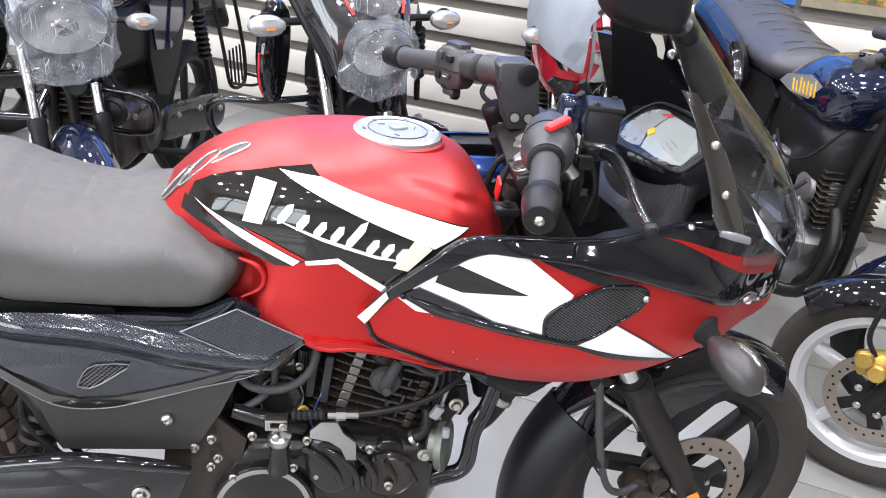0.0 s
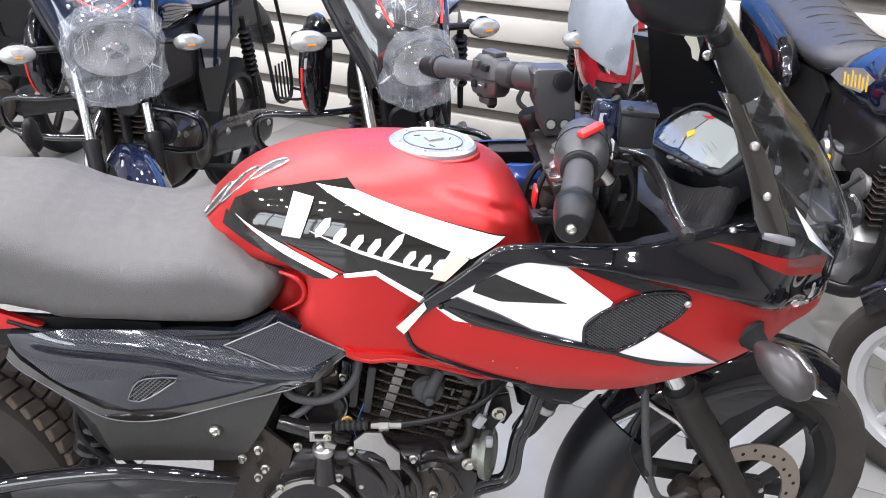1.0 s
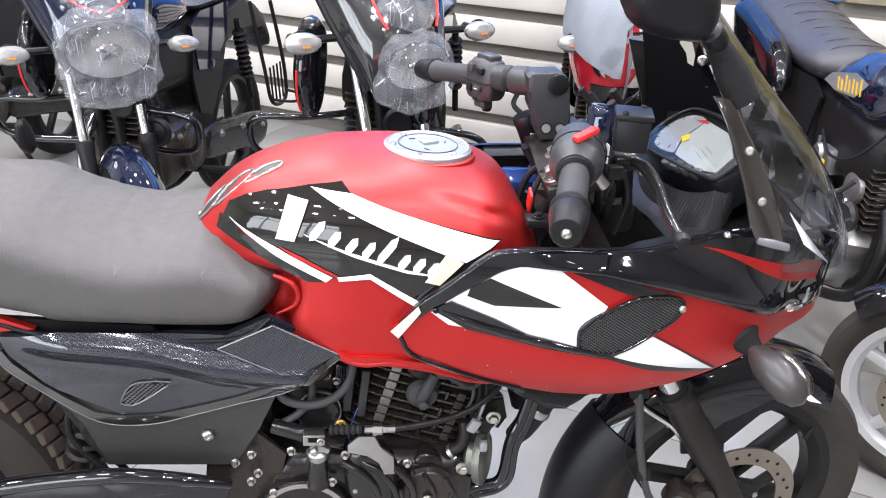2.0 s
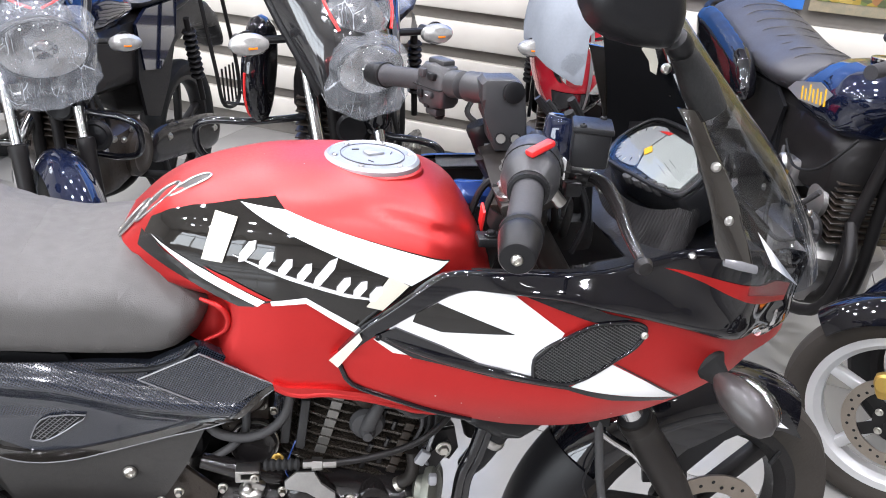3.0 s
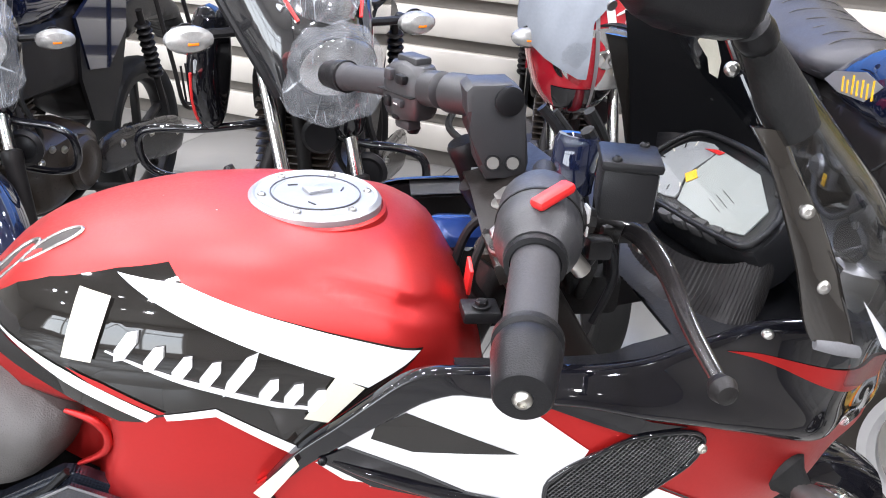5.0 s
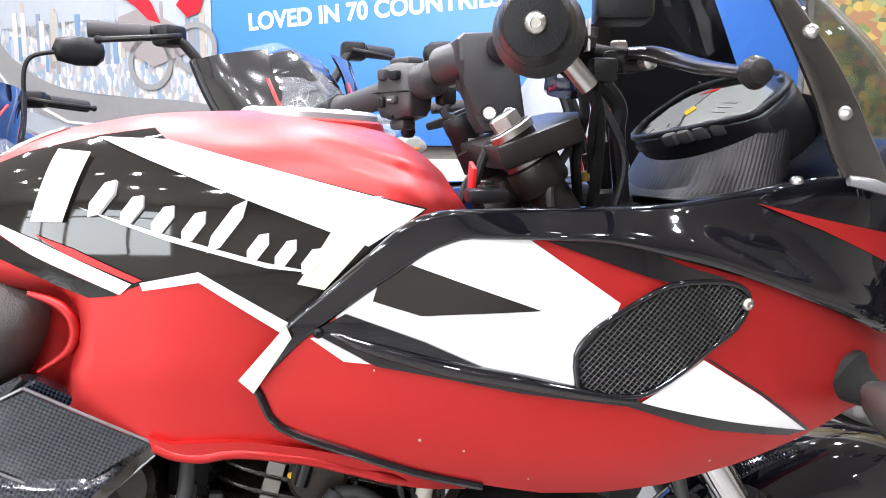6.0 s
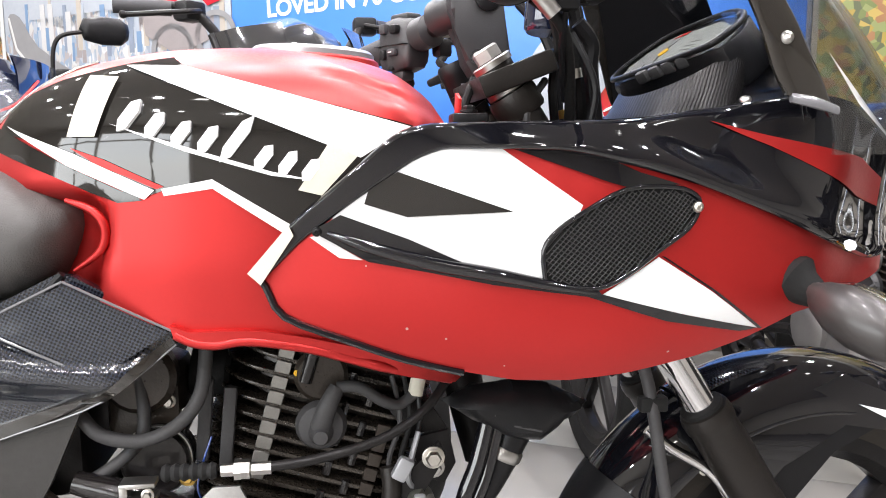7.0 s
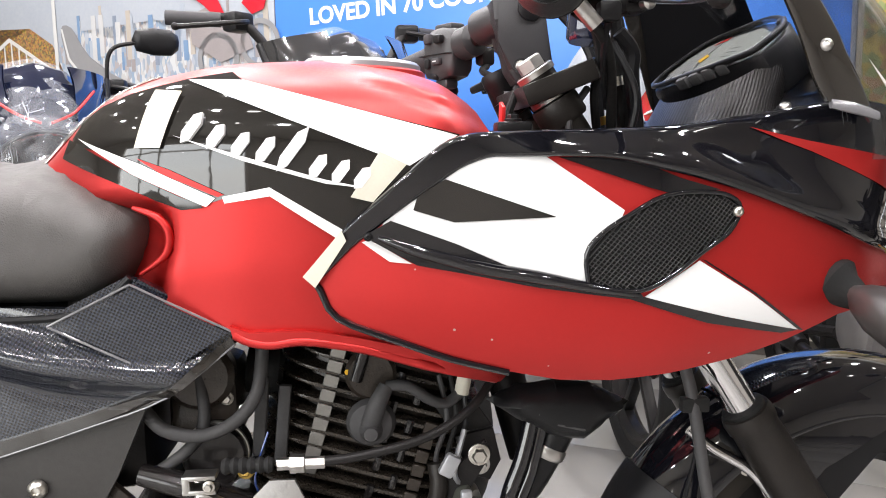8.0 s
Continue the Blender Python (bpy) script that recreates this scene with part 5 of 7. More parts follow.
# headlight, cables and stem
part("headlight", lathe([(.02, 0), (.06, .004), (.07, -.01), (.065, -.05), (.03, -.07)], (.55, 0, .90), (1, 0, .1), 28), CHROME, bike, "headlight reflector behind a lens")
part("head_surround", merge(tube([(.52, -.155, .862), (.56, -.12, .85), (.59, -.07, .845)], .006, 8), box((.545, -.125, .872), (.03, .02, .03), .006)), CHROME, bike)
part("steering_stem", lathe([(.026, 0), (.030, .02), (.030, .20), (.026, .22)], (.172, -.005, 1.0), (.40, .03, -.91), 20), ENGINE, bike)
part("stem_nut", merge(lathe([(.02, 0), (.02, .004)], (.182, -.005, 1.044), (-.4, 0, .91), 20), lathe([(.015, .004), (.015, .012)], (.182, -.005, 1.044), (-.4, 0, .91), 6)), STEEL, bike)
for k, (a, b, c, r, mt) in enumerate([((.235, -.06, 1.14), (.262, -.05, 1.06), (.28, -.03, .95), .007, RUBBER), ((.245, -.03, 1.15), (.275, -.02, 1.07), (.29, .0, .95), .006, RUBBER), ((.22, .05, 1.13), (.262, .04, 1.05), (.27, .03, .94), .006, PLASTIC),
                                       ((.255, -.075, 1.09), (.272, -.07, 1.04), (.285, -.06, .96), .008, PLASTIC), ((.24, .07, 1.12), (.28, .06, 1.04), (.30, .05, .95), .005, RUBBER), ((.21, -.13, 1.10), (.225, -.09, 1.02), (.245, -.05, .94), .005, RUBBER)]):
    part("cable", tube([a, Vector(a).lerp(Vector(b), .5) + Vector((.008, 0, .004)), b, c], r, 8), mt, bike)
for k, (p0, p1, p2, r) in enumerate((((.150, -.055, 1.035), (.135, -.065, .985), (.165, -.060, .945), .0045), ((.200, .020, 1.040), (.150, .030, 1.000), (.130, .020, .950), .0055), ((.215, -.100, 1.030), (.190, -.125, .995), (.205, -.110, .950), .0038), ((.180, -.030, 1.010), (.225, -.060, .985), (.262, -.040, .955), .0050), ((.240, -.105, 1.075), (.262, -.115, 1.020), (.250, -.110, .960), .0042))):
    part("cable", tube([p0, p1, p2], r, 8, 8), (RUBBER, PLASTIC, HOSE, RUBBER, PLASTIC)[k], bike)
for k in range(3):
    part("cable_clip", lathe([(.0075, 0), (.0075, .010)], (.258 + .004 * k, -.055 + .035 * k, 1.045 - .02 * k), (.2, 0, -1), 12), (ZINC, HOSE, GOLD)[k], bike)
part("wiring_cover", box((.245, 0, .965), (.10, .14, .05), .012), RUBBER, bike)
part("red_tag", box((.128, -.085, 1.0), (.004, .022, .032), .001, Matrix.Rotation(.3, 4, "X")), REDPLASTIC, bike, "red plastic tag")
part("blue_sack", inflate([(.08, .98), (.17, .985), (.20, .965), (.16, .945), (.08, .95)], .03, .02, .012, .09, 2), BLUE, bike, "blue patterned cable wrap")

# ---- engine
engine = part("crankcase", merge(inflate([(-.30, .56), (-.24, .61), (-.12, .615), (.06, .60), (.10, .55), (.09, .43), (.0, .38), (-.20, .37), (-.30, .43)], .15, .05, .02, 0, 2)), ENGINE_GLOSS, bike, "black engine crankcase", 50)
TIP = Matrix.Translation((-.02, -.005, .675)) @ Matrix.Rotation(radians(17), 4, "Y")


def rounded_rect(w, d, r, n=5):
    out = []
    for cx, cy, a0 in ((w / 2 - r, d / 2 - r, 0), (-w / 2 + r, d / 2 - r, 90), (-w / 2 + r, -d / 2 + r, 180), (w / 2 - r, -d / 2 + r, 270)):
        for i in range(n + 1):
            a = radians(a0 + 90 * i / n)
            out.append((cx + r * math.cos(a), cy + r * math.sin(a)))
    return out


for k in range(14):
    z = -.092 + .0160 * k
    fin = plate(rounded_rect(.225 - (.02 if k > 9 else 0), .215, .045), z - .0020, z + .0020, .0012)
    part("cooling_fin", moved(([(x, zz, y) for x, y, zz in fin[0]], fin[1]), TIP), FIN, engine)
part("barrel", moved(merge(box((0, 0, .0), (.165, .165, .20), .03), box((.02, 0, .105), (.19, .15, .03), .01)), TIP), ENGINE, engine)
for k in range(9):
    part("fin_face", moved(box((-.050 - .0004 * k, -.1075, -.052 + .0160 * k), (.016, .004, .0132), .0008, None, 1), TIP), FIN_EDGE, engine)
for k in range(6):
    part("fin_face", moved(box((.062, -.1075, -.060 + .0160 * k), (.014, .004, .0132), .0008, None, 1), TIP), ENGINE, engine)
part("head_stud", moved(merge(lathe([(.007, 0), (.007, .05), (.0095, .05), (.0095, .06), (.006, .062)], (-.028, -.112, .052), (0, 0, 1), 12)), TIP), ENGINE_GLOSS, engine)
part("head_nut", moved(bolt((-.028, -.112, .116), (0, 0, 1), .006, .006), TIP), ZINC, engine)
part("head_lug", moved(box((-.058, -.105, .108), (.026, .012, .026), .004), TIP), STEEL, engine)
part("case_breather", tube([(-.245, -.15, .655), (-.19, -.155, .64), (-.14, -.15, .62)], [.011, .014, .010], 12), ENGINE_GLOSS, engine)
part("brass_nut", bolt((-.142, -.15, .655), (0, -1, .2), .006, .006), GOLD, engine)
part("engine_wire", tube([(-.116, -.168, .70), (-.13, -.172, .655), (-.122, -.168, .63)], .0011, 8), BLUE, engine)
for k, (u, w) in enumerate(((-.13, .700), (-.108, .690))):
    part("inlet_bracket", box((u, -.118, w), (.013, .010, .085), .003, Matrix.Rotation(radians(6), 4, "Y")), HOSE, engine)
for k in range(3):
    part("loom_wire", tube([(.055 + .012 * k, -.115, .735), (.062 + .010 * k, -.125, .69), (.05 + .012 * k, -.12, .645), (.058 + .014 * k, -.118, .60)], .0028, 8), (HOSE, RUBBER, PLASTIC)[k], engine)
part("frame_lug", plate([(.070, .668), (.112, .676), (.120, .640), (.108, .618), (.084, .626)], -.118, -.110, .002), MATTE, engine)
part("frame_web", plate([(.070, .668), (.050, .700), (.062, .712), (.096, .700), (.112, .676)], -.112, -.106, .002), MATTE, engine)
part("frame_bolt", merge(lathe([(.0105, 0), (.0105, .002)], (.096, -.123, .640), (0, -1, 0), 18), bolt((.096, -.125, .640), (0, -1, 0), .0075, .006)), STEEL, engine)
for k in range(9):
    part("fin_stop", moved(lathe([(.0045, 0), (.0045, .014)], (.018 + (.022 if k % 2 else 0), -.106, -.070 + .0160 * k), (0, 0, 1), 8), TIP), ENGINE_GLOSS, engine)
for k in range(5):
    part("case_rib", tube([(-.115 + .034 * k, -.158, .595 - .010 * k), (-.100 + .034 * k, -.164, .560 - .008 * k), (-.098 + .034 * k, -.162, .520)], .0045, 8), ENGINE_GLOSS, engine)
part("filter_rim", lathe([(.046, .014), (.046, .019), (.040, .0235), (.038, .022)], (-.006, -.135, .528), (0, -1, 0), 36, True), ENGINE_GLOSS, engine)
part("starter_drum", lathe([(.033, 0), (.034, .03), (.030, .042), (.027, .042), (.026, .037)], (-.176, -.095, .660), (0, -1, .1), 32), ENGINE_GLOSS, engine)
part("drum_ring", lathe([(.0345, .028), (.0345, .033), (.032, .033), (.032, .028)], (-.176, -.095, .660), (0, -1, .1), 36, True), STEEL, engine)
part("plug_knob", lathe([(.012, 0), (.012, .006), (.008, .012), (.007, .018), (.002, .019)], (-.017, -.128, .684), (0, -1, 0), 18), HOSE, engine)
part("valve_cover", lathe([(.027, 0), (.027, .010), (.023, .014), (.006, .014)], (-.016, -.104, .738), (0, -1, .05), 28), ENGINE, engine)
part("yellow_dot", lathe([(.003, 0), (.003, .001)], (-.040, -.116, .742), (0, -1, 0), 10), YELLOW, engine)
plug = part("spark_plug_cap", merge(lathe([(.024, 0), (.026, .006), (.022, .014), (.012, .018)], (-.017, -.112, .688), (0, -1, 0), 22), tube([(-.017, -.13, .69), (-.010, -.135, .712), (.0, -.13, .730)], [.011, .010, .008], 10)), HOSE, engine, "grey-brown rubber spark plug cap")
part("plug_lead", tube([(.0, -.13, .730), (.022, -.134, .730), (.045, -.132, .714), (.062, -.125, .708), (.078, -.12, .718)], .0058, 10), HOSE, plug)
part("plug_boot", tube([(.078, -.12, .716), (.082, -.12, .735)], .008, 10, 2), PAPER, plug)
part("hose", tube([(-.122, -.135, .785), (-.128, -.145, .735), (-.150, -.15, .706), (-.185, -.15, .692), (-.22, -.15, .700), (-.238, -.145, .718)], .0068, 10), HOSE, bike, "grey rubber breather hose")
part("hose", tube([(-.23, -.145, .655), (-.20, -.14, .675), (-.185, -.13, .70), (-.19, -.12, .75)], .0062, 10), HOSE, bike, "grey rubber breather hose")
part("inlet_stub", merge(lathe([(.026, 0), (.028, .01), (.028, .035), (.024, .04)], (-.15, -.06, .735), (1, 0, -.1), 20), lathe([(.030, .012), (.030, .018)], (-.15, -.06, .735), (1, 0, -.1), 20)), RUBBER, engine)
part("carburettor", merge(box((-.19, -.07, .71), (.075, .08, .09), .015), lathe([(.035, 0), (.036, .02), (.03, .026)], (-.19, -.10, .745), (0, -1, 0), 20)), ENGINE, bike, "black carburettor")
for at in ((-.165, -.112, .718), (-.205, -.112, .73), (-.15, -.10, .70)):
    part("carb_screw", bolt(at, (0, -1, 0), .005, .004), ZINC, bike)
clutch = part("clutch_cover", lathe([(.082, 0), (.080, .018), (.078, .030), (.072, .028), (.060, .030), (.020, .034), (.001, .034)], (-.200, -.140, .478), (0, -1, .08), 40), ENGINE_GLOSS, engine, "round gloss black clutch cover")
part("cover_ring", lathe([(.074, .029), (.074, .032), (.066, .032), (.066, .029)], (-.200, -.140, .478), (0, -1, .08), 40, True), STEEL, clutch)
part("round_cover", lathe([(.045, 0), (.044, .016), (.036, .024), (.012, .026)], (-.006, -.135, .528), (0, -1, 0), 32), ENGINE, engine)
horn = part("horn", lathe([(.012, -.03), (.030, -.022), (.030, -.012), (.042, -.010), (.044, -.004), (.044, .002), (.036, .006), (.030, .004), (.022, .008), (.006, .008)], (.084, -.138, .578), (.93, -.36, .1), 32), material("dull_horn_zinc", (.16, .165, .14), .42, .7, .3, 40, .2, 300), bike, "dull grey disc horn")
part("horn_bracket", plate([(.06, .63), (.10, .67), (.108, .655), (.085, .62), (.075, .58), (.06, .59)], -.135, -.130, .001), MATTE, horn)
part("horn_bolt", bolt((.094, -.136, .655), (0, -1, 0), .008, .006), ZINC, horn)
part("horn_bolt", bolt((.050, -.150, .567), (0, -1, 0), .008, .006), ZINC, horn)
part("horn_wire", tube([(.075, -.13, .62), (.068, -.14, .64), (.08, -.13, .68)], .003, 6), CAP, horn)
part("gear_case", inflate([(-.135, .618), (-.088, .622), (-.062, .596), (-.050, .560), (-.058, .515), (-.10, .50), (-.135, .53)], .024, .018, .008, -.150, 2), ENGINE_GLOSS, engine, "", 50)
for k in range(3):
    part("case_ridge", tube([(-.140 + .030 * k, -.172, .600), (-.112 + .030 * k, -.178, .585), (-.088 + .028 * k, -.176, .552), (-.080 + .026 * k, -.168, .515)], .0055, 10), ENGINE_GLOSS, engine)
part("starter_motor", lathe([(.030, 0), (.031, .05), (.029, .062), (.024, .066), (.006, .067)], (-.008, -.080, .555), (0, -1, .05), 30), ENGINE_GLOSS, engine, "round black starter motor")
part("motor_band", lathe([(.0318, .030), (.0318, .036), (.030, .036), (.030, .030)], (-.008, -.080, .555), (0, -1, .05), 30, True), STEEL, engine)
part("motor_screw", bolt((-.010, -.146, .552), (0, -1, 0), .0055, .004), ZINC, engine)
part("pipe_elbow", tube([(.030, -.13, .585), (.046, -.135, .600), (.052, -.135, .622), (.050, -.13, .645)], .010, 12), FORK, engine)
part("elbow_clip", lathe([(.0115, 0), (.0115, .007)], (.030, -.131, .584), (.7, -.2, .6), 16), ZINC, engine)
part("connector", box((.062, -.150, .650), (.016, .010, .024), .003, Matrix.Rotation(.5, 4, "Y")), CAP, engine)
part("connector", box((.078, -.160, .618), (.012, .010, .018), .003), CAP, engine)
for u, w in ((-.275, .616), (-.278, .564), (-.216, .621), (-.267, .58), (-.071, .573), (-.04, .594), (-.135, .612), (-.006, .520), (-.30, .60), (-.245, .54), (-.12, .545), (-.155, .56)):
    part("case_bolt", bolt((u, -.166, w), (0, -1, 0), .0048, .006), ZINC, engine)
act = part("clutch_actuator", merge(box((-.180, -.18, .664), (.032, .020, .005), .0015), box((-.180, -.18, .650), (.032, .020, .005), .0015), box((-.192, -.18, .657), (.008, .020, .018), .002), box((-.172, -.182, .638), (.030, .012, .016), .004, Matrix.Rotation(.5, 4, "Y")), lathe([(.015, 0), (.017, .004), (.017, .012), (.012, .016)], (-.176, -.18, .618), (0, 0, 1), 20), lathe([(.006, 0), (.006, .006), (.004, .008)], (-.180, -.191, .640), (0, -1, 0), 12)), STEEL, engine, "steel forked clutch lever")
part("lever_post", lathe([(.018, 0), (.016, .012), (.015, .050), (.017, .054)], (-.176, -.178, .566), (0, 0, 1), 20), ENGINE_GLOSS, act)
part("lever_pin", bolt((-.170, -.191, .657), (0, -1, 0), .004, .004), ZINC, act)
boot = []
for k in range(13):
    boot.append((.0085 if k % 2 else .0062, .004 * k))
part("cable_boot", lathe(boot, (-.158, -.186, .674), (1, 0, 0), 14), RUBBER, act)
part("cable_adjuster", merge(lathe([(.006, 0), (.006, .012), (.009, .013), (.009, .026), (.006, .027), (.006, .045)], (-.106, -.186, .674), (1, 0, 0), 6), lathe([(.0095, .012), (.0095, .018)], (-.106, -.186, .674), (1, 0, 0), 6)), STEEL, act)
part("clutch_cable", tube([(-.07, -.186, .674), (-.02, -.182, .678), (.04, -.172, .69), (.085, -.155, .712), (.115, -.13, .742)], .0048, 10), MATTE, act, "black sheathed clutch cable")
part("cable_bracket", plate([(-.131, .640), (-.115, .656), (-.090, .656), (-.082, .634), (-.062, .618), (-.060, .584), (-.076, .584), (-.083, .607), (-.101, .621), (-.131, .627)], -.182, -.178, .001), ALLOY, engine, "bare alloy cable bracket")
down = part("down_tube", tube([(.185, -.105, .672), (.168, -.105, .640), (.150, -.105, .608), (.138, -.10, .588)], [.020, .020, .019, .016], 16, 3), PLASTIC, bike, "black exhaust down pipe")
part("pipe_clamp", lathe([(.021, 0), (.0225, .003), (.0225, .011), (.021, .013)], (.174, -.105, .652), (-.45, 0, -.9), 20), STEEL, down)
part("oil_pipe", tube([(.152, -.125, .690), (.140, -.13, .645), (.124, -.135, .603), (.119, -.135, .545), (.108, -.135, .523), (.076, -.135, .514), (.03, -.14, .492), (-.02, -.145, .462)], .0085, 10), GLOSS, bike, "black oil cooler pipe")
part("oil_pipe", tube([(.165, -.12, .69), (.150, -.125, .63), (.134, -.13, .59), (.130, -.13, .53), (.112, -.13, .505), (.07, -.135, .495), (.0, -.14, .452)], .0085, 10), GLOSS, bike, "black oil cooler pipe")
part("oil_cooler_shroud", inflate([(.104, .708), (.135, .722), (.175, .727), (.215, .722), (.258, .700), (.232, .680), (.208, .662), (.178, .664), (.140, .684)], .026, .024, .008, -.118, 0), PLASTIC, bike, "black plastic shroud with worn lettering")
for k in range(2):
    part("worn_mark", box((.170 + .02 * k, -.1435, .694 - .012 * k), (.030, .001, .0025), .0003, Matrix.Rotation(.25, 4, "Y"), 1), HOSE, bike)
part("main_frame", merge(tube([(.17, -.03, .98), (.12, -.05, .86), (.13, -.05, .74), (.16, -.05, .62)], .022, 12), tube([(.15, 0, .93), (-.10, -.05, .86), (-.32, -.08, .83), (-.60, -.09, .86), (-.9, -.08, .92)], .020, 12), tube([(.15, 0, .93), (-.10, .05, .86), (-.32, .08, .83), (-.60, .09, .86)], .020, 12), tube([(-.30, -.10, .83), (-.33, -.11, .65), (-.34, -.11, .45)], .018, 12)), MATTE, bike, "black tubular frame")
part("air_box", box((-.36, 0, .72), (.24, .25, .20), .03), MATTE, bike)
part("head_unit", box((.10, 0, .80), (.16, .18, .10), .03), ENGINE, bike)
part("swingarm", merge(tube([(-.33, -.10, .46), (-.62, -.11, .44), (-.88, -.11, .43)], .022, 10, 3), tube([(-.33, .10, .46), (-.62, .11, .44), (-.88, .11, .43)], .022, 10, 3)), MATTE, bike, "black swingarm")
wheel_parts(bike, Vector((-.88, -.015, .43)), .31, .15, .195, MATTE, 6, (0, 1, 0), 0, .12, None, "rear_wheel", "matt black cast rear wheel with a dusty tyre")
blocks = []
hm = turn_to((-.88, -.015, .43), (0, 1, 0))
for k in range(72):
    a = 2 * math.pi * k / 72
    for s in (-1, 0, 1):
        blocks.append(moved(box((.311 - .008 * abs(s), .002 * s, s * .045), (.012, .0225, .041), .002, Matrix.Rotation(.30 * s, 4, "X"), 1), hm @ Matrix.Rotation(a + (.04 if s else 0), 4, "Z")))
part("tread", merge(*blocks), TREAD, bike, "dusty brown tread blocks")
part("exhaust_silencer", merge(tube([(-.45, -.15, .36), (-.7, -.17, .42), (-1.05, -.18, .52)], [.03, .05, .052], 16)), MATTE, bike, "black silencer")
part("rear_shock", merge(lathe([(.012, 0), (.012, .30)], (-.48, -.125, .80), (-.25, 0, -1), 12), *[lathe([(.026, .03 + .022 * k), (.030, .035 + .022 * k), (.026, .04 + .022 * k)], (-.48, -.125, .80), (-.25, 0, -1), 18) for k in range(9)]), MATTE, bike, "coil spring rear shock absorber")
for k in range(2):
    part("rear_cable", tube([(-.52 + .02 * k, -.14, .74), (-.54 + .02 * k, -.15, .65), (-.50 + .03 * k, -.15, .58), (-.44, -.15, .53)], .005, 8), RUBBER, bike)
part("side_stand", tube([(-.15, .12, .42), (-.17, .20, .25), (-.18, .27, .13)], .010, 10), MATTE, bike, "black steel side stand")
part("case_plate", plate([(-.345, .60), (-.275, .650), (-.225, .60), (-.245, .50), (-.29, .40), (-.37, .40)], -.150, -.140, .003), ENGINE, engine)
# made-up dark disc that keeps bright floor from showing through the wheel
part("floor_blocking_disc", lathe([(.19, -.01), (.19, .01), (.15, .016), (.05, .02), (.004, .02)], (-.88, -.015, .43), (0, -1, 0), 40), MATTE, bike, "matt black disc added to hide the floor behind the rear wheel")
part("fender_inner", panel([(.42, .632), (.50, .648), (.56, .656), (.615, .638), (.565, .612), (.525, .565), (.495, .528), (.44, .530)], lambda u, w: .082, 0, .006, .02), PLASTIC, fender)


# ---------------------------------------------------------------- the row of parked motorcycles
def crumple(g, amount, scale, seed):
    return [tuple(Vector(v) + noise.noise_vector(Vector(v) * scale + Vector((seed, 0, 0))) * amount) for v in g[0]], g[1]


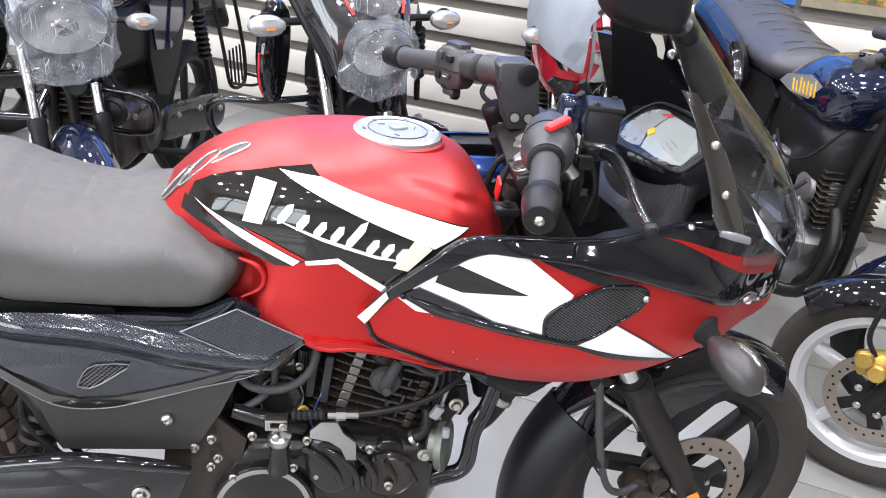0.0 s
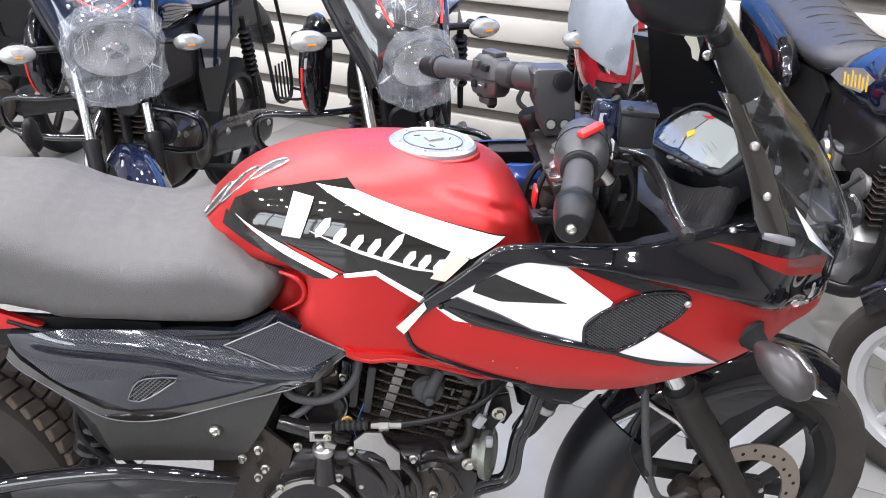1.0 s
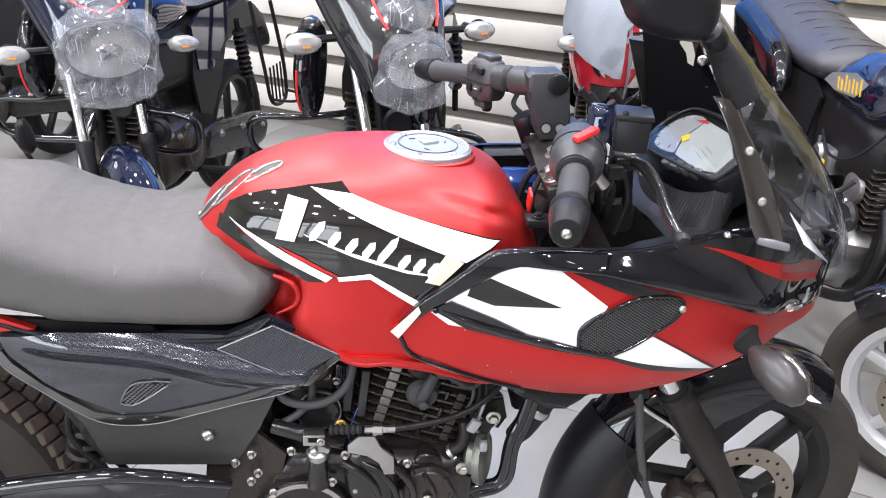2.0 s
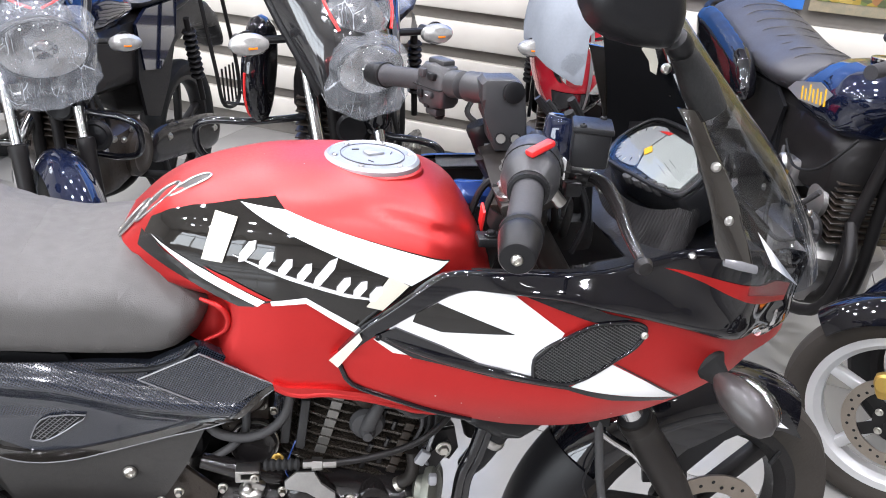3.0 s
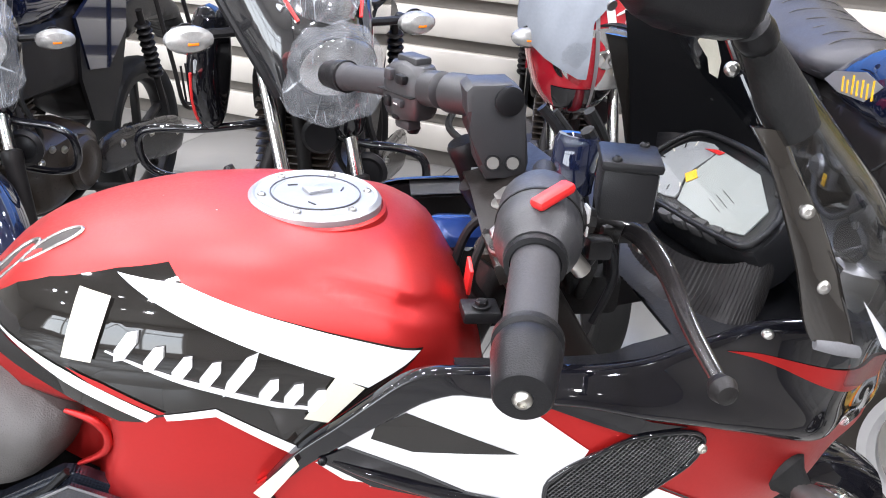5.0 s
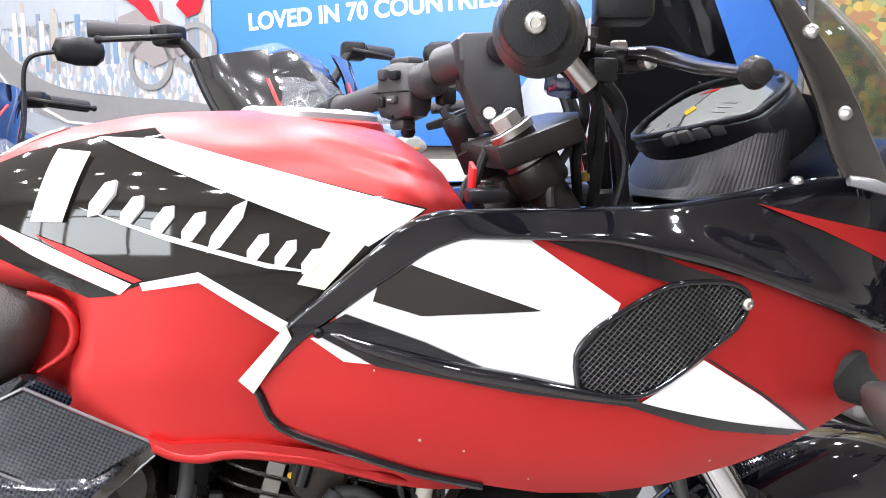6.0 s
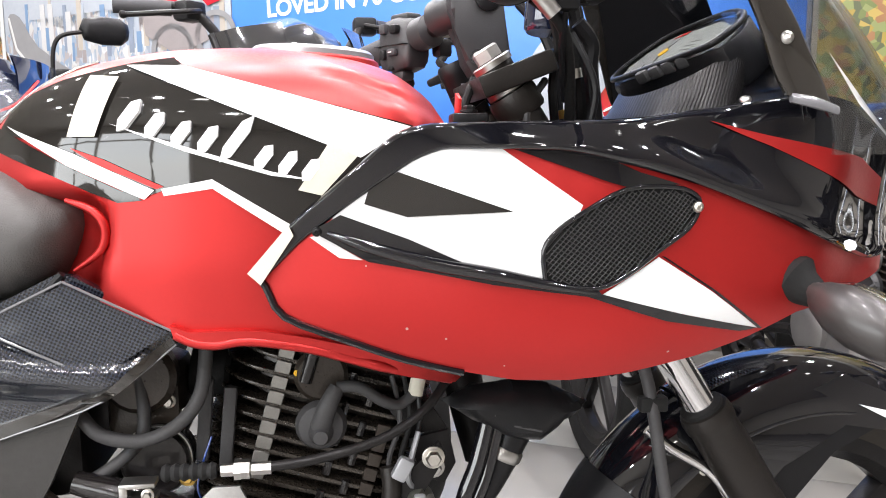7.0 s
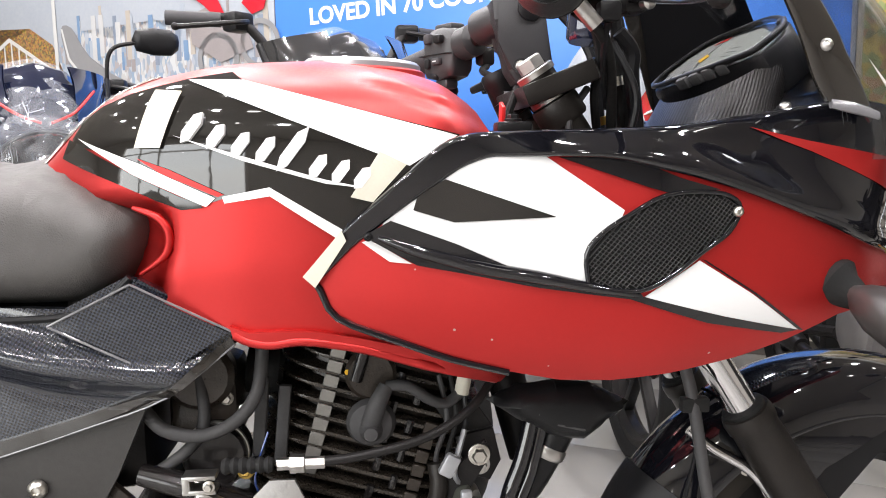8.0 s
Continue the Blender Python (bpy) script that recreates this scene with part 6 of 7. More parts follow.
def street_bike(m, label, paint, accent, wheel_paint, lock, lamp_wrap=True, naked=False, guard=True, rack=False, drum=False, shroud_edge=None, spokes=5, R=.28, seat_mat=None, wrap_seat=False, plump=False, left_disc=False, rail=None, ind_y=.175, ind_z=.885, cowl_half=.115, bag=1.0, lamp_size=1.0, side_panels=False, bar_half=1.0, bar_up=0.0, mirrors=(-1, 1), film_up=0.0, engine_mat=None):
    """A commuter motorcycle: x forward from below the steering head, ground at zero."""
    b = thing("parked_motorcycle", m, label, "motorcycle", "row of parked motorcycles")
    S = Matrix.Rotation(radians(lock), 4, "Z")
    # front end turns with the bars
    for s in (-1, 1):
        top, axle = Vector((.03, .088 * s, .96)), Vector((.31, .088 * s, R))
        d = (axle - top).normalized()
        leg = part("fork_leg", moved(lathe([(.016, 0), (.016, .46)], top, d, 18), S), CHROME, b, "chromed fork tube")
        part("lower_leg", moved(lathe([(.018, .40), (.026, .405), (.026, .43), (.023, .44), (.022, (axle - top).length)], top, d, 18), S), MATTE, leg)
    hub = S @ Vector((.31, 0, R))
    wheel_parts(b, hub, R, .085, R - .062, wheel_paint, spokes, S @ Vector((0, 1, 0)), 0 if drum else (1 if left_disc else -1), .11, DISC, "front_wheel", "cast front wheel with black tyre", TYRE if left_disc else RUBBER)
    V, F = [], []
    for i in range(19):
        a = radians(40 + 125 * i / 18)
        for j in range(9):
            q = -1 + j / 4
            r = R + .035 - .05 * abs(q) ** 2.5
            V.append(tuple(S @ Vector((.31 + math.cos(a) * r, .062 * q, R + math.sin(a) * r))))
    for i in range(18):
        for j in range(8):
            F.append((i * 9 + j, i * 9 + j + 1, i * 9 + j + 10, i * 9 + j + 9))
    k = len(V)
    part("front_fender", (V + [(x, y, z - .003) for x, y, z in V], F + [tuple(q + k for q in reversed(f)) for f in F]), paint, b, "", 60)
    # lamp, cowl and bars
    if not naked:
        part("headlight_cowl", moved(inflate([(.02, .84), (.12, .78), (.20, .80), (.24, .87), (.22, .96), (.14, 1.06), (.07, 1.12), (.05, 1.10), (.04, .98)], cowl_half, .09, .02, 0, 2), S), paint, b, "small headlight cowl", 50)
        part("fly_screen", moved(inflate([(.02, 1.02), (.12, .965), (.215, .955), (.18, 1.005), (.10, 1.055), (.0, 1.10), (-.02, 1.09)], .080 * cowl_half / .115, .08, .02, 0, 2), S), SMOKE if accent is None else GLOSS, b, "dark fly screen", 60)
        for s in (-1, 1) if bag == 1 else ():
            part("cowl_stripe", moved(tube([(.232, .012 * s, .958), (.205, .07 * s, .985), (.13, (cowl_half + .003) * s, 1.045)], .0035, 8), S), accent or REDPLASTIC, b)
    if side_panels:
        back = spline([(.0, -.190, 1.09), (.04, -.182, 1.03), (.09, -.160, .95), (.15, -.122, .85), (.19, -.085, .765)], 5)
        front = spline([(.11, -.078, 1.11), (.15, -.083, 1.06), (.19, -.078, .99), (.222, -.080, .88), (.215, -.070, .765)], 5)
        V, F = [], []
        for p, q in zip(back, front):
            for j in range(9):
                t = j / 8
                V.append(tuple(p.lerp(q, t) + Vector((.010, -.016, 0)) * math.sin(math.pi * t)))
        for i in range(len(back) - 1):
            for j in range(8):
                F.append((9 * i + j, 9 * i + j + 1, 9 * i + j + 10, 9 * i + j + 9))
        k = len(V)
        sheet = V + [(x - .003, y + .004, z) for x, y, z in V], F + [tuple(q + k for q in reversed(f)) for f in F]
        for s in (-1, 1):
            flip = (lambda g: g) if s < 0 else mirrored
            wing = part("half_fairing", moved(flip(sheet), S), paint, b, "glossy half fairing panel", 60)
            part("fairing_edge", moved(flip(tube([tuple(p + Vector((-.004, 0, -.004))) for p in back[::3]], .010, 8, 3)), S), PLASTIC, wing)
            part("silver_mark", moved(flip(tube([(.128, -.098, 1.045), (.160, -.098, 1.01), (.150, -.108, .985), (.195, -.092, .965)], .006, 6, 1, .5)), S), CAP, wing)
            if bag < 1:
                part("red_line", moved(flip(tube([(.150, -.094, 1.045), (.190, -.088, .99), (.218, -.07, .945)], .004, 6, 3)), S), REDPLASTIC, wing)
    wide = Matrix.Translation((.20, 0, .86)) @ Matrix.Diagonal((1, 1.25 * lamp_size, .85 * lamp_size, 1)) @ Matrix.Translation((-.20, 0, -.86))
    lens = part("headlight", moved(lathe([(.092, -.05), (.104, .0), (.107, .034), (.103, .044), (.097, .044), (.095, .036)], (.20, 0, .86), (1, 0, -.1), 32, True), S @ wide), PLASTIC, b, "wide headlight with a bright reflector")
    part("lamp_bowl", moved(lathe([(.096, .052), (.090, .040), (.060, .037), (.034, .040), (.030, .058), (.024, .062), (.001, .060)], (.20, 0, .86), (1, 0, -.1), 24), S @ wide), CHROME, lens, "bright chromed reflector")
    for k in (-2, -1, 1, 2):
        part("reflector_rib", moved(box((.246, .026 * k, .86), (.006, .004, .125 - .018 * abs(k)), .001, Matrix.Identity(4), 1), S @ wide), CAP, lens)
    part("headlight_lens", moved(lathe([(.100, .044), (.092, .064), (.067, .078), (.031, .086), (.001, .088)], (.20, 0, .86), (1, 0, -.1), 28), S @ wide), CLEAR, lens)
    if lamp_wrap:
        g = inflate([(-.13, .74), (-.04, .70), (.08, .71), (.13, .76), (.14, .88), (.10, .96), (-.09, .97), (-.135, .88)], .055, .06, .014, 0, 2)
        g = [(.24 - y, x * bag, .85 + (z - .85) * bag) for x, y, z in g[0]], g[1]
        part("wrapping_film", moved(crumple(g, .016, 22, lock), S), WRAP, b, "crumpled clear wrapping film over the headlight", 25)
        g = inflate([(.0, 1.00), (.10, .945), (.235, .945), (.20, 1.02), (.10, 1.085), (-.01, 1.135 + film_up), (-.05 - film_up, 1.12 + film_up), (-.04 - film_up, 1.06)], .095 + .3 * film_up, .06, .014, 0, 2)
        part("wrapping_film", moved(crumple(g, .014, 24, lock + 3), S), WRAP, b, "crumpled clear wrapping film over the screen", 25)
    for s in (-1, 1):
        at = Vector((.12, ind_y * s, ind_z))
        ind = part("indicator", moved(merge(lathe([(.012, -.05), (.012, .0), (.03, .01), (.03, .016)], at, (1, 0, 0), 14), tube([tuple(at + Vector((-.02, -(ind_y - .10) * s, 0))), tuple(at + Vector((-.015, 0, 0)))], .010, 8, 2)), S), PLASTIC, b)
        part("indicator_lens", moved(([(x, at.y + (y - at.y) * 1.8, z) for x, y, z in lathe([(.026, .016), (.026, .03), (.019, .042), (.002, .048)], at, (1, 0, 0), 20)[0]], lathe([(.026, .016), (.026, .03), (.019, .042), (.002, .048)], at, (1, 0, 0), 20)[1]), S), LENS, ind, "clear indicator lens with an amber bulb")
        part("bulb", moved(box(tuple(at + Vector((.0455, 0, -.004))), (.006, .022, .006), .002), S), ORANGE, ind)
        bar = part("handlebar", moved(tube([(.0, .0, 1.01), (-.01, .12 * s, 1.03), (-.04, .22 * s, 1.07 + bar_up), (-.10, .36 * s * bar_half, 1.06 + bar_up * 1.3)], .011, 10), S), MATTE, b, "black handlebar")
        part("grip", moved(tube([(-.058, .26 * s * bar_half, 1.068 + bar_up * 1.1), (-.105, .372 * s * bar_half, 1.058 + bar_up * 1.3)], .017, 14, 2), S), GRIP, bar)
        part("switch_box", moved(box((-.045, .225 * s, 1.07 + bar_up), (.05, .06, .045), .01, Matrix.Rotation(-.4 * s, 4, "Z")), S), PLASTIC, bar)
        part("lever", moved(tube([(-.02, .21 * s, 1.07 + bar_up), (.01, .26 * s, 1.06 + bar_up), (-.03, .37 * s, 1.05 + bar_up)], .006, 8), S), MATTE, bar)
        part("lever_ball", moved(lathe([(.001, -.009), (.007, -.006), (.009, 0), (.007, .006), (.001, .009)], (-.03, .372 * s, 1.05 + bar_up), (0, 1, 0), 12), S), MATTE, bar)
        if s not in mirrors:
            continue
        mr = part("mirror_stalk", moved(tube([(-.04, .20 * s, 1.08), (-.035, .205 * s, 1.15), (-.03, .23 * s, 1.185), (-.03, .30 * s, 1.20)], .006, 8), S), MATTE, b)
        g = inflate([(-.06, -.03), (.04, -.04), (.065, 0), (.04, .035), (-.06, .03)], .020, .025, .012, 0, 2)
        part("mirror_head", moved(([(y - .03, x * s + .345 * s, z + 1.205) for x, y, z in g[0]], g[1]), S), PLASTIC, mr, "", 60)
    # body
    tank = part("fuel_tank", inflate([(-.06, .86), (-.02, .94), (-.08, 1.0), (-.20, 1.02), (-.34, .98), (-.46, .90), (-.46, .84), (-.30, .80), (-.12, .80)], .145, .10, .02, 0, 2), paint, b, "", 50)
    part("tank_cap", lathe([(.035, 0), (.035, .008), (.028, .011)], (-.18, 0, 1.016), (0, 0, 1), 24), CHROME, tank)
    part("seat", inflate([(-.44, .90), (-.50, .915), (-.70, .92), (-.95, .96), (-1.12, .975), (-1.14, .93), (-.9, .86), (-.6, .84), (-.46, .85)], .135, .05, .018, 0, 2), seat_mat or LEATHER, b, "", 50)
    if plump:
        fat = part("seat_cushion", inflate([(-.42, .93), (-.50, .975), (-.66, .985), (-.80, 1.01), (-1.0, 1.05), (-1.16, 1.05), (-1.18, .97), (-.9, .88), (-.6, .84), (-.44, .86)], .155, .085, .02, 0, 2), LEATHER, b, "black seat with stitched ribs", 60)
        for k in range(9):
            u = -.50 - .07 * k
            t = ramp(-u, [.42, .50, .66, .80, 1.0, 1.16], [.93, .975, .985, 1.01, 1.05, 1.05])
            part("seat_rib", tube([(u, -.115, t - .040), (u + .01, -.07, t - .010), (u + .012, 0, t - .003), (u + .01, .07, t - .010), (u, .115, t - .040)], .0018, 6), SEAT, fat)
    if wrap_seat:
        g = inflate([(-.42, .93), (-.50, .96), (-.70, .98), (-.95, 1.02), (-1.12, 1.02), (-1.12, .96), (-.6, .88), (-.46, .88)], .16, .06, .016, 0, 2)
        part("wrapping_film", crumple(g, .014, 20, 5), WRAP, b, "clear film with the wrinkles of new goods over the seat", 25)
    for s in (-1, 1):
        pl = panel([(-.42, .82), (-.50, .86), (-.75, .86), (-.72, .74), (-.58, .64), (-.46, .66)], lambda u, w: .125, 0, .012, .03)
        part("side_cover", pl if s < 0 else mirrored(pl), PLASTIC if plump else paint, b)
        if shroud_edge:
            sh = inflate([(.03, .93), (.09, .86), (.11, .78), (.09, .70), (.04, .655), (-.02, .70), (-.06, .80), (-.05, .90)], .034, .05, .014, -.160, 3)
            tp = part("tank_shroud", sh if s < 0 else mirrored(sh), GLOSS, b, "gloss black tank shroud with a red edge", 50)
            if s < 0:
                part("shroud_edge", tube([(.108, .172 * s, .80), (.098, .176 * s, .74), (.075, .176 * s, .69), (.035, .172 * s, .66)], .004, 8, 4), shroud_edge, tp)
            part("shroud_bolt", bolt((.045, .186 * s, .78), (.5, s, 0), .008, .005), ZINC, tp)
        gp = part("footrest", tube([(-.36, .12 * s, .32), (-.36, .27 * s, .33)], .013, 10, 2), RUBBER, b)
    part("tail_panel", inflate([(-.72, .86), (-.9, .88), (-1.2, .98), (-1.25, .96), (-1.1, .84), (-.85, .80)], .09, .04, .02, 0, 2), paint, b, "", 50)
    part("body_core", inflate([(-.08, .80), (-.14, .84), (-.60, .86), (-.80, .84), (-.78, .70), (-.62, .48), (-.48, .50), (-.42, .60), (-.12, .62), (-.06, .70)], .105, .04, .025, 0, 2), MATTE, b, "black air box and inner panels", 50)
    part("rear_fender", inflate([(-.80, .82), (-1.05, .84), (-1.28, .74), (-1.36, .58), (-1.33, .57), (-1.22, .66), (-1.02, .70), (-.82, .66)], .075, .03, .02, 0, 2), PLASTIC, b, "black plastic rear mudguard", 50)
    # engine, frame, exhaust
    eng = part("engine", merge(inflate([(-.10, .40), (-.05, .48), (-.15, .54), (-.42, .52), (-.48, .44), (-.42, .33), (-.20, .29), (-.10, .32)], .13, .05, .02, 0, 2), box((-.13, 0, .62), (.12, .13, .20), .02)), engine_mat or ENGINE, b, "finned engine")
    for k in range(10):
        part("cooling_fin", box((-.13, 0, .55 + .018 * k), (.17 - .004 * k, .18, .005), .001, Matrix.Rotation(.15, 4, "Y"), 1), ENGINE, eng)
    part("engine_cover", lathe([(.085, 0), (.083, .02), (.07, .032), (.03, .036)], (-.33, -.125, .41), (0, -1, 0), 28), engine_mat or ENGINE, eng)
    part("engine_cover", lathe([(.085, 0), (.083, .02), (.07, .032), (.05, .028), (.03, .036)], (-.33, .125, .41), (0, 1, 0), 28), ENGINE, eng)
    part("horn", lathe([(.04, 0), (.045, .01), (.036, .02), (.01, .016)], (.02, .09, .66), (1, .2, 0), 20), PLASTIC, eng)
    part("frame", merge(tube([(.0, 0, .90), (-.04, .03, .62), (-.08, .04, .36), (-.3, .08, .29), (-.5, .1, .36)], .018, 10), tube([(.0, 0, .90), (-.04, -.03, .62), (-.08, -.04, .36), (-.3, -.08, .29), (-.5, -.1, .36)], .018, 10), tube([(.0, 0, .90), (-.3, 0, .80), (-.8, .08, .82), (-1.1, .08, .90)], .02, 10)), MATTE, b, "black tubular frame")
    part("exhaust_pipe", tube([(-.04, -.04, .60), (.03, -.06, .50), (-.02, -.09, .34), (-.3, -.15, .27), (-.6, -.17, .30)], .017, 12), CHROME if rack else MATTE, b)
    part("silencer", tube([(-.58, -.17, .30), (-.75, -.18, .33), (-1.12, -.19, .42)], [.025, .045, .042], 14), MATTE, b, "black silencer")
    if guard:
        for s in (-1, 1):
            part("crash_guard", tube([(-.02, .05 * s, .665), (.04, .18 * s, .655), (.05, .29 * s, .65), (.045, .335 * s, .62), (.03, .325 * s, .545), (.01, .24 * s, .515), (-.04, .06 * s, .51)], .010, 10), GLOSS, b, "black tubular crash guard")
    if guard:
        part("side_horn", lathe([(.046, 0), (.048, .012), (.038, .02), (.030, .015), (.010, .019)], (.03, .20, .585), (1, .1, 0), 24), PLASTIC, eng, "round black horn")
        part("toe_plate", inflate([(.33, .62), (.36, .70), (.40, .69), (.40, .63), (.36, .60)], .012, .02, .014, 0, 2), MATTE, eng)
        for k in range(4):
            part("engine_hose", tube([(-.02, .10 + .03 * k, .80 - .02 * k), (.02, .14 + .02 * k, .70), (-.02, .12 + .03 * k, .60), (-.10, .13, .52)], .007, 8), (RUBBER, PLASTIC, HOSE, RUBBER)[k], eng)
        for k in range(5):
            part("case_bolt", bolt((-.06 - .06 * k, .135, .50 - .02 * (k % 2)), (.3, 1, 0), .008, .006), ZINC, eng)
    # rear
    wheel_parts(b, Vector((-.97, 0, R + .01)), R + .01, .10, R - .055, wheel_paint, spokes, (0, 1, 0), 0, .12, None, "rear_wheel", "cast rear wheel", RUBBER)
    part("swingarm", merge(tube([(-.5, -.10, .36), (-.97, -.11, R)], .018, 8, 2), tube([(-.5, .10, .36), (-.97, .11, R)], .018, 8, 2)), MATTE, b)
    for s in (-1, 1):
        part("shock_absorber", merge(lathe([(.012, 0), (.012, .36)], (-.82, .125 * s, .78), (-.35, 0, -1), 10), *[lathe([(.024, .05 + .024 * k), (.028, .056 + .024 * k), (.024, .062 + .024 * k)], (-.82, .125 * s, .78), (-.35, 0, -1), 14) for k in range(9)]), MATTE, b)
    part("grab_rail", tube([(-.9, -.15, .90), (-1.1, -.155, .97), (-1.28, -.10, 1.0), (-1.28, .10, 1.0), (-1.1, .155, .97), (-.9, .15, .90)], .012, 10), rail or MATTE, b, "rear grab rail")
    if rack:
        r = part("saree_guard", tube([(-.78, .20, .86), (-.80, .24, .60), (-.82, .26, .46), (-.98, .26, .44), (-1.0, .25, .58), (-.95, .22, .84)], .008, 8), MATTE, b, "black wire side guard")
        for k in range(4):
            part("guard_wire", tube([(-.82 - .04 * k, .255, .60), (-.83 - .04 * k, .262, .45)], .004, 6, 2), MATTE, r)
        part("guard_foot", tube([(-.82, .26, .47), (-.86, .34, .46), (-.97, .34, .46), (-.99, .26, .47)], .006, 8), MATTE, r)
    for s in (-1, 1):
        low = panel([(-.44, .80), (-.60, .82), (-.74, .74), (-.66, .58), (-.56, .47), (-.46, .50), (-.42, .64)], lambda u, w: .118, 0, .012, .03)
        part("lower_cover", low if s < 0 else mirrored(low), PLASTIC, b, "black plastic lower cover")
    case = inflate([(-.42, .42), (-.50, .45), (-.72, .42), (-1.0, .365), (-1.06, .30), (-1.03, .24), (-.96, .225), (-.70, .28), (-.48, .32), (-.42, .36)], .016, .03, .02, .135, 3)
    chain = part("chain_case", case, ENGINE_GLOSS, b, "black pressed steel chain case", 50)
    for u, w in ((-.55, .43), (-.76, .40), (-.98, .34)):
        part("case_bolt", bolt((u, .150, w - .03), (0, 1, 0), .010, .007), ZINC, chain)
    part("side_stand", tube([(-.40, .10, .34), (-.43, .18, .18), (-.45, .25, .01)], .010, 8, 3), MATTE, b, "steel side stand")
    return b


HEAD = -96
SMALL = Matrix.Diagonal((.96, .96, .96, 1))
street_bike(pose(-1.061, 2.316, 0, 0, 0, HEAD) @ SMALL, "dark blue and black commuter motorcycle with film-wrapped headlight", BLUEBLACK, None, MATTE, 42, True, False, True, True, shroud_edge=REDPLASTIC, rail=REDPLASTIC, ind_y=.235, ind_z=.84, cowl_half=.13, lamp_size=.92, side_panels=True)
street_bike(pose(-.238, 2.209, 0, 0, 0, HEAD), "grey and black commuter motorcycle with film-wrapped headlight", material("graphite_paint", (.05, .05, .052), .12, .5, .3, 10, coat=1.0), None, MATTE, 42, True, False, True, False, False, REDPLASTIC, wrap_seat=True, ind_y=.26, ind_z=.909, cowl_half=.12, bar_up=.07, mirrors=(), bag=.72, lamp_size=.72, side_panels=True)
street_bike(pose(-1.95, 2.65, 0, 0, 0, HEAD) @ SMALL, "black commuter motorcycle at the end of the row", PLASTIC, None, MATTE, 24, False, False, True)
COWLRED = material("red_cowl_paint", (.50, .015, .03), .2, .1, .15, 10, coat=.8)
covered = street_bike(pose(.48, 2.62, 0, 0, 0, HEAD) @ SMALL, "red and white motorcycle with a grey cloth over its cowl", COWLRED, WHITE, MATTE, 15, False, False, False, drum=True)


def cowl_patch(z0, z1, a0, a1, lift, rows=18, cols=14, thick=.003, wave=0.0):
    """A patch of the rounded front cowl between two heights and two angles, lifted off it."""
    V, F = [], []
    for i in range(rows + 1):
        z = z0 + (z1 - z0) * i / rows
        xf = ramp(z, [.66, .72, .84, .98, 1.12, 1.20], [.13, .22, .27, .25, .16, .04])
        hw = ramp(z, [.66, .75, .90, 1.05, 1.20], [.05, .115, .150, .130, .05])
        for j in range(cols + 1):
            a = radians(a0(z) + (a1(z) - a0(z)) * j / cols)
            n = lift + wave * (math.sin(9 * a + 14 * z) + .6 * math.sin(17 * a - 31 * z))
            V.append(((xf + n) * max(0, math.cos(a)) ** .8, (hw + n) * math.sin(a), z))
    for i in range(rows):
        for j in range(cols):
            F.append((i * (cols + 1) + j, i * (cols + 1) + j + 1, (i + 1) * (cols + 1) + j + 1, (i + 1) * (cols + 1) + j))
    k = len(V)
    mid = Vector((.0, 0, .93))
    inner = [tuple(Vector(v) + (mid - Vector(v)).normalized() * thick) for v in V]
    return V + inner, F + [tuple(q + k for q in reversed(f)) for f in F]


mark_m = Matrix.Rotation(radians(15), 4, "Z")
part("red_rim_tape", moved(tube([(.31 + .232 * math.cos(a), -.038, .28 + .232 * math.sin(a)) for a in (radians(150 + 9 * k) for k in range(5))], .006, 6, 3, .4), mark_m), REDPLASTIC, covered)
shell = part("cowl_shell", cowl_patch(.66, 1.20, lambda z: -90, lambda z: 90, 0, 26, 30), COWLRED, covered, "red front cowl with white stripes", 60)
part("white_stripe", cowl_patch(.74, 1.02, lambda z: 30 - 90 * (z - .88), lambda z: 40 - 90 * (z - .88), .002), WHITE, shell)
part("white_stripe", cowl_patch(.78, .97, lambda z: 58 + 60 * (z - .88), lambda z: 69 + 20 * (z - .88), .002), WHITE, shell)
part("white_stripe", cowl_patch(.90, .99, lambda z: 48 + 160 * (z - .95), lambda z: 58 + 160 * (z - .95), .0025), WHITE, shell)
part("black_stripe", cowl_patch(.80, .94, lambda z: 50 - 40 * (z - .88), lambda z: 54 - 40 * (z - .88), .003), GLOSS, shell)
part("cowl_nose", cowl_patch(.66, .775, lambda z: -30, lambda z: 88, .004), GLOSS, shell)
part("silver_piping", cowl_patch(.72, 1.04, lambda z: 14 - 40 * (z - .88), lambda z: 18 - 40 * (z - .88), .005), CAP, shell)
cloth = cowl_patch(.81, 1.215, lambda z: -86 + 86 * max(0, .92 - z) / .11, lambda z: 8 + max(0, z - .95) * 330 if z < 1.16 else 77, .020, 40, 48, .004, .0022)
drape = tagged(new("cloth_cover", mesh_of("cloth_cover", cloth, CLOTH, 60)), "creased grey cloth laid over the red motorcycle cowl", "cloth")
drape.matrix_world = covered.matrix_world.copy()
ribbed = street_bike(pose(1.175, 1.95, 0, 0, 0, -88) @ Matrix.Diagonal((.93, .93, .93, 1)), "black commuter motorcycle with ribbed seat and yellow lettering bars", BLUEBLACK, None, MATTE, 58, False, True, False, False, False, None, 6, .28, bar_half=.85, plump=True, engine_mat=ALLOY)
for k, w in enumerate((.06, .05, .055, .05, .06, .045, .05)):
    part("letter_bar", panel(strip((-.15 - .022 * k, .890 - .002 * k), (-.160 - .022 * k, .875 - .002 * k + w), .006), lambda u, w: .1475, 0, .002, .02), YELLOW, ribbed)
